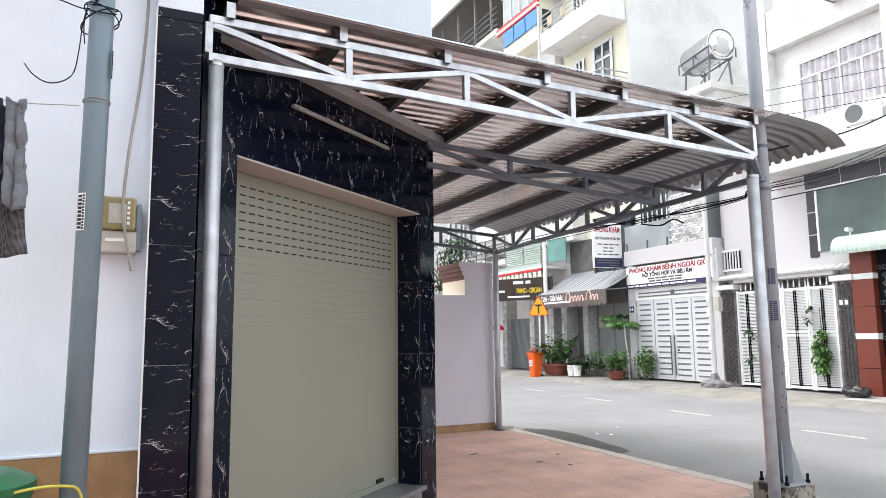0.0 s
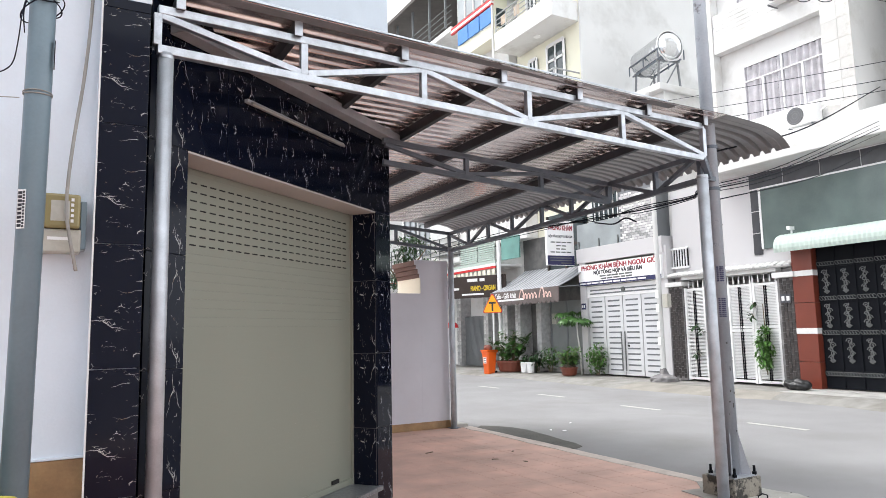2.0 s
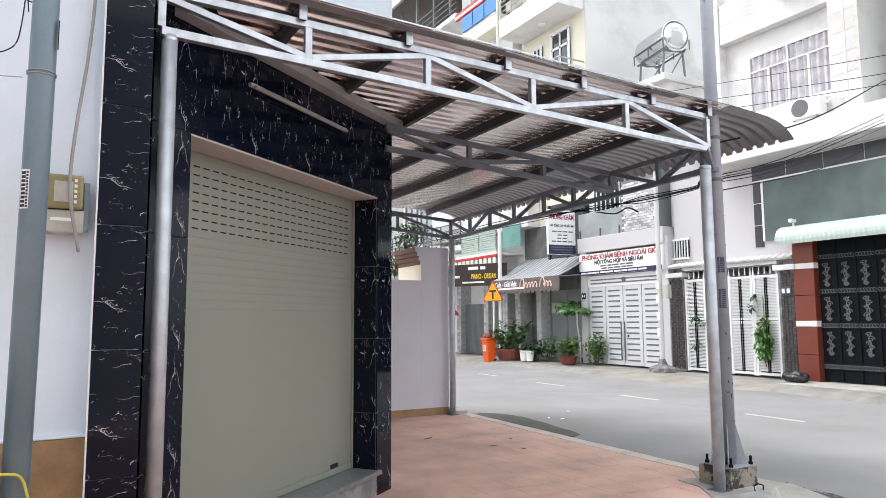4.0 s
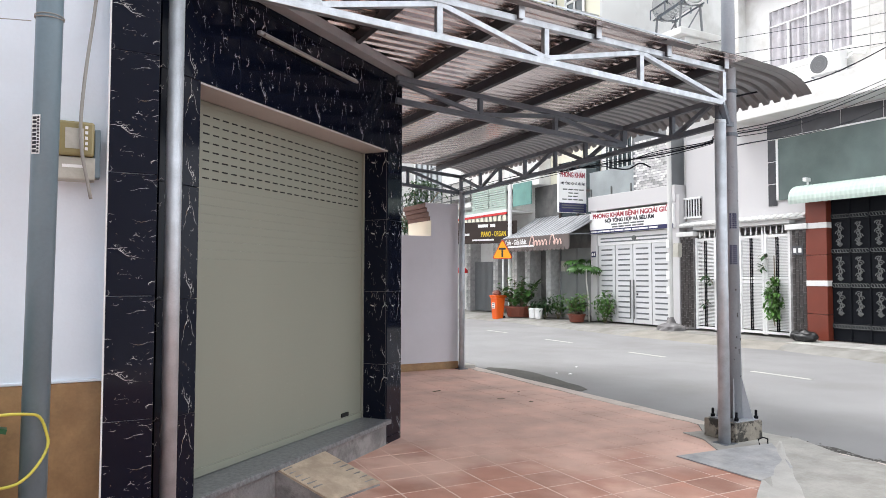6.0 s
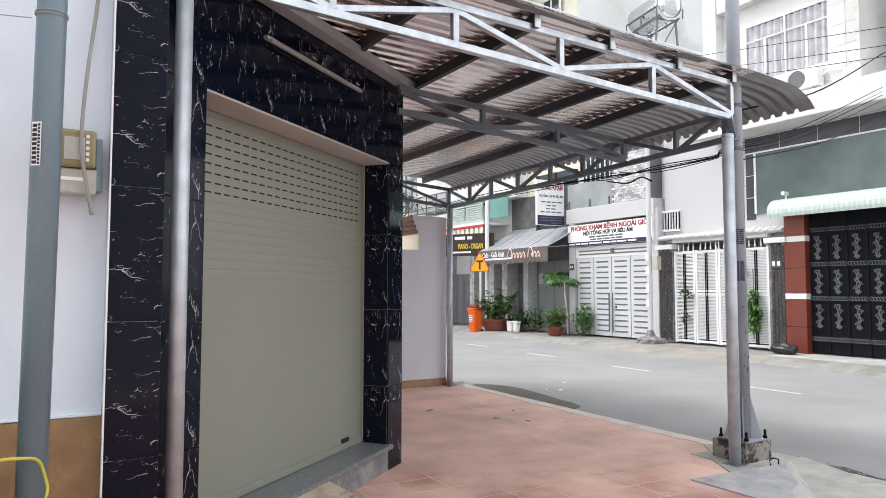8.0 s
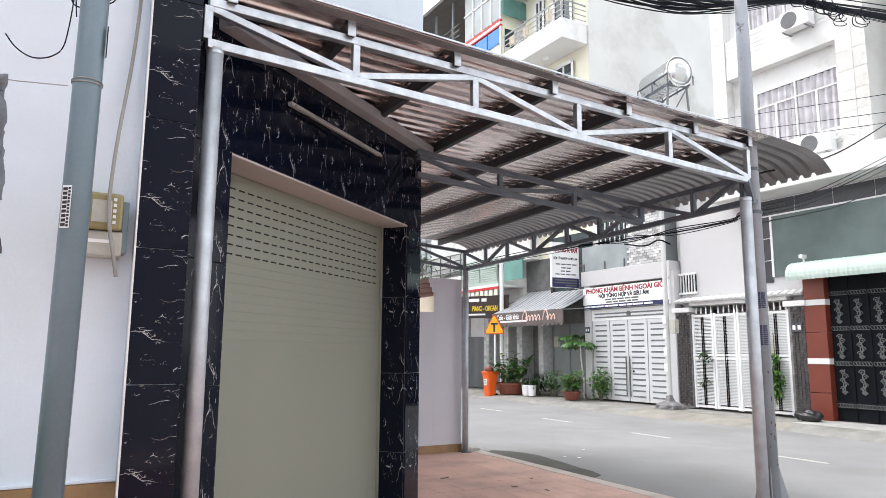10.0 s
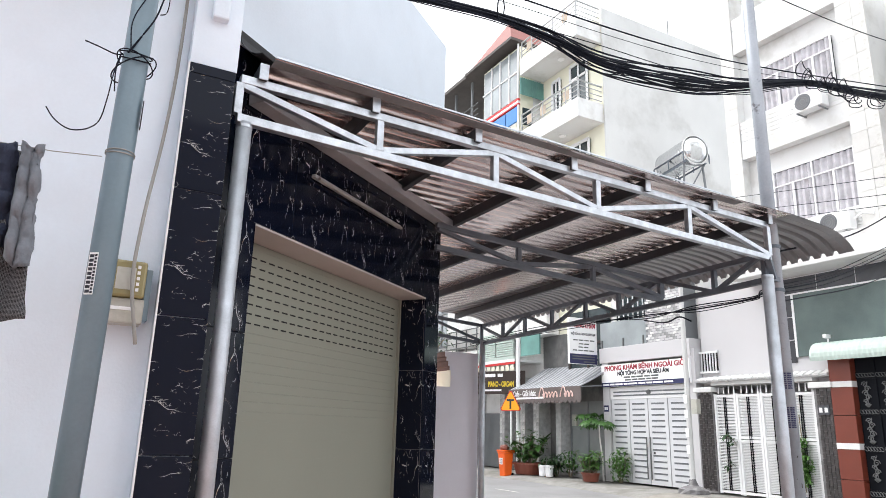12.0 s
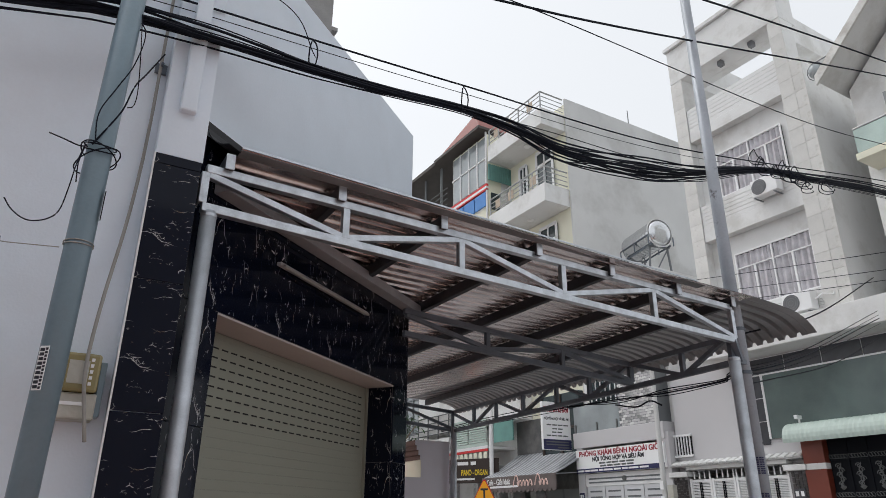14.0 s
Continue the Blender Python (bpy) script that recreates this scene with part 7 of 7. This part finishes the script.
def tri_plate(s, x0, x1, rad):
    bm = bmesh.new()
    outline = []
    for i in range(3):
        a = radians(90 + 120 * i)
        c = Vector((0, math.cos(a) * (s - rad), math.sin(a) * (s - rad)))
        for k in range(5):
            b = a + radians(-60 + 30 * k)
            outline.append(c + Vector((0, math.cos(b) * rad, math.sin(b) * rad)))
    A = [bm.verts.new((x0, p.y, p.z)) for p in outline]
    B = [bm.verts.new((x1, p.y, p.z)) for p in outline]
    bm.faces.new(A)
    bm.faces.new(B[::-1])
    n = len(outline)
    for i in range(n):
        bm.faces.new((A[i], B[i], B[(i + 1) % n], A[(i + 1) % n]))
    bmesh.ops.recalc_face_normals(bm, faces=bm.faces)
    return bm


pl = part("plate", tri_plate(0.41, -0.006, 0.006, 0.06), REDPAINT, tsign, "red-rimmed triangular plate")
pl.location = (-0.02, 0.0, 2.28)
p2 = part("plate_face", tri_plate(0.37, -0.011, -0.006, 0.05), SIGNORANGE, tsign, "orange face")
p2.location = (-0.02, 0.0, 2.28)
lettering("letter", "T", 0.42, INKBLACK, tsign, Matrix(((0, 0, -1, -0.032), (-1, 0, 0, 0.0), (0, 1, 0, 2.25), (0, 0, 0, 1))), 0.26, 0.012)
sack = thing("black_sack", "black rubbish sack slumped on the pavement", "sack", at=(13.55, 9.12, 0.07))
bm = bmesh.new()
bmesh.ops.create_icosphere(bm, subdivisions=4, radius=0.2, matrix=Matrix.Translation((0, 0, 0.10)) @ Matrix.Diagonal((1, 1.45, 0.62, 1)))
for v in bm.verts:
    f = noise.noise(v.co * 9) * 0.05 + noise.noise(v.co * 25) * 0.015
    v.co += v.normal * f
    v.co.z = max(v.co.z, 0.0)
part("sack_body", bm, RUBBER, sack, smooth=True)
red = thing("red_parasol", "red canvas shade beside the music shop", "shade", at=(13.6, 23.6, 0.07))
part("cloth", lathe([(0.26, 1.50), (0.25, 1.60), (0.16, 1.70), (0.03, 1.74)], 10), REDPAINT, red)
part("pole", rod((0, 0, 0), (0, 0, 1.74), 0.02, n=8), GREYMETAL, red)

# leafy tree behind the boundary wall
tree = thing("street_tree", "leafy street tree beyond the boundary wall", "tree", at=(12.55, 25.6, -0.06))
part("trunk", sweep([(0, 0, 0), (0.1, 0, 1.6), (0.0, 0.1, 3.0), (0.1, 0.0, 4.4)], 0.16, 10, taper=0.06), BARK, tree)
rt = random.Random(77)
for k in range(6):
    a = k * 1.05
    part("limb", sweep([(0.03, 0.03, 2.6 + 0.2 * k), (0.6 * math.cos(a), 0.6 * math.sin(a), 3.4 + 0.2 * k), (1.2 * math.cos(a), 1.2 * math.sin(a), 4.3 + 0.15 * k)], 0.05, 6, taper=0.015), BARK, tree)
bm = bmesh.new()
for k in range(16):
    a = rt.uniform(0, 6.28)
    c = (rt.uniform(0.3, 1.6) * math.cos(a), rt.uniform(0.3, 1.6) * math.sin(a), rt.uniform(3.2, 5.6))
    leafy(bm, rt, c, rt.uniform(0.4, 0.7), 120, 0.2, 0.8)
part("crown", bm, LEAFDARK, tree, "uneven dark green crown")

# row of houses closing the street's far end
for i, (y, h, mt) in enumerate(((34, 12, FARWHITE), (41, 15, CREAM), (49, 11, FARWHITE), (58, 16, FARSIDE))):
    b = thing("distant_house", "pale multi-storey house far along the street", "house", "distant houses")
    part("wall", box(14.2, 22, y, y + 6.5, 0.07, h), mt, b)
    for k in range(int(h / 3.4)):
        for j in range(2):
            part("window", box(14.16, 14.2, y + 0.8 + j * 3, y + 2.6 + j * 3, 1.2 + k * 3.4, 2.8 + k * 3.4), GLASS, b)
    part("roof_slab", box(13.9, 22, y, y + 6.5, h, h + 0.2), mt, b)
for i, (y, h) in enumerate(((13, 9), (20, 8), (31, 12))):
    b = thing("near_row_house", "white house along the shop side of the street", "house", "near side houses")
    part("wall", box(-6, 4.4 if y < 25 else 5.0, y + 1.5 if y > 13 else y + 6, y + 7, 0, h), FARWHITE, b)
    part("roof_slab", box(-6, 4.7, y + 6.0, y + 7, h, h + 0.2), FARWHITE, b)
# ---- terracotta tiles of the forecourt ----
TP = 0.302
tb = box(-TP / 2 + 0.006, TP / 2 - 0.006, -TP / 2 + 0.006, TP / 2 - 0.006, -0.012, 0.0, 0.0015)
tile_mesh = bpy.data.meshes.new("paving_tile")
tb.to_mesh(tile_mesh)
tb.free()
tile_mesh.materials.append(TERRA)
rest = bmesh.new()
rk = random.Random(12)


def paved(x, y):
    if x > 5.06 + 0.015 * (y + 8) - 0.17:
        return False
    if (y < CORNER.y + 0.1 and (Vector((x, y, 0)) - W0).dot(WN) < -0.1 and x > 0.2) or (x < 0.36 and y > 3.5):
        return False
    return not (y > CORNER.y and x < CORNER.x + 0.14)


skew = Matrix.Rotation(radians(-1.6), 4, "Z")
nn = 0
for j in range(-8, 32):
    for i in range(-4, 19):
        p = skew @ Vector((i * TP + 0.09, j * TP + 0.02, 0))
        if not paved(p.x, p.y) or p.y > 9.05:
            continue
        m = Matrix.Translation((p.x, p.y, rk.uniform(-0.0006, 0.0006))) @ skew @ Matrix.Rotation(rk.gauss(0, 0.0008), 4, "X")
        if nn < 330 and 2.2 < p.y < 8.2 and p.x > 0.5:
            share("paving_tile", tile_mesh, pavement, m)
            nn += 1
        else:
            box(-TP / 2 + 0.006, TP / 2 - 0.006, -TP / 2 + 0.006, TP / 2 - 0.006, -0.012, 0.0, 0, rest, m)
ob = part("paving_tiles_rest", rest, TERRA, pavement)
ob["kind"] = "stuff"
# ---- pale slabs of the far pavement by the iron gate ----
sb = box(-0.195, 0.195, -0.195, 0.195, 0, 0.012, 0.003)
slab_mesh = bpy.data.meshes.new("paving_slab")
sb.to_mesh(slab_mesh)
sb.free()
slab_mesh.materials.append(SLABWHITE)
for i in range(3):
    for j in range(26):
        m = Matrix.Translation((13.20 + i * 0.4, 8.95 - j * 0.4, 0.05 + rk.uniform(-0.002, 0.004))) @ Matrix.Rotation(rk.gauss(0, 0.006), 4, "Z")
        share("paving_slab", slab_mesh, far_pavement, m)
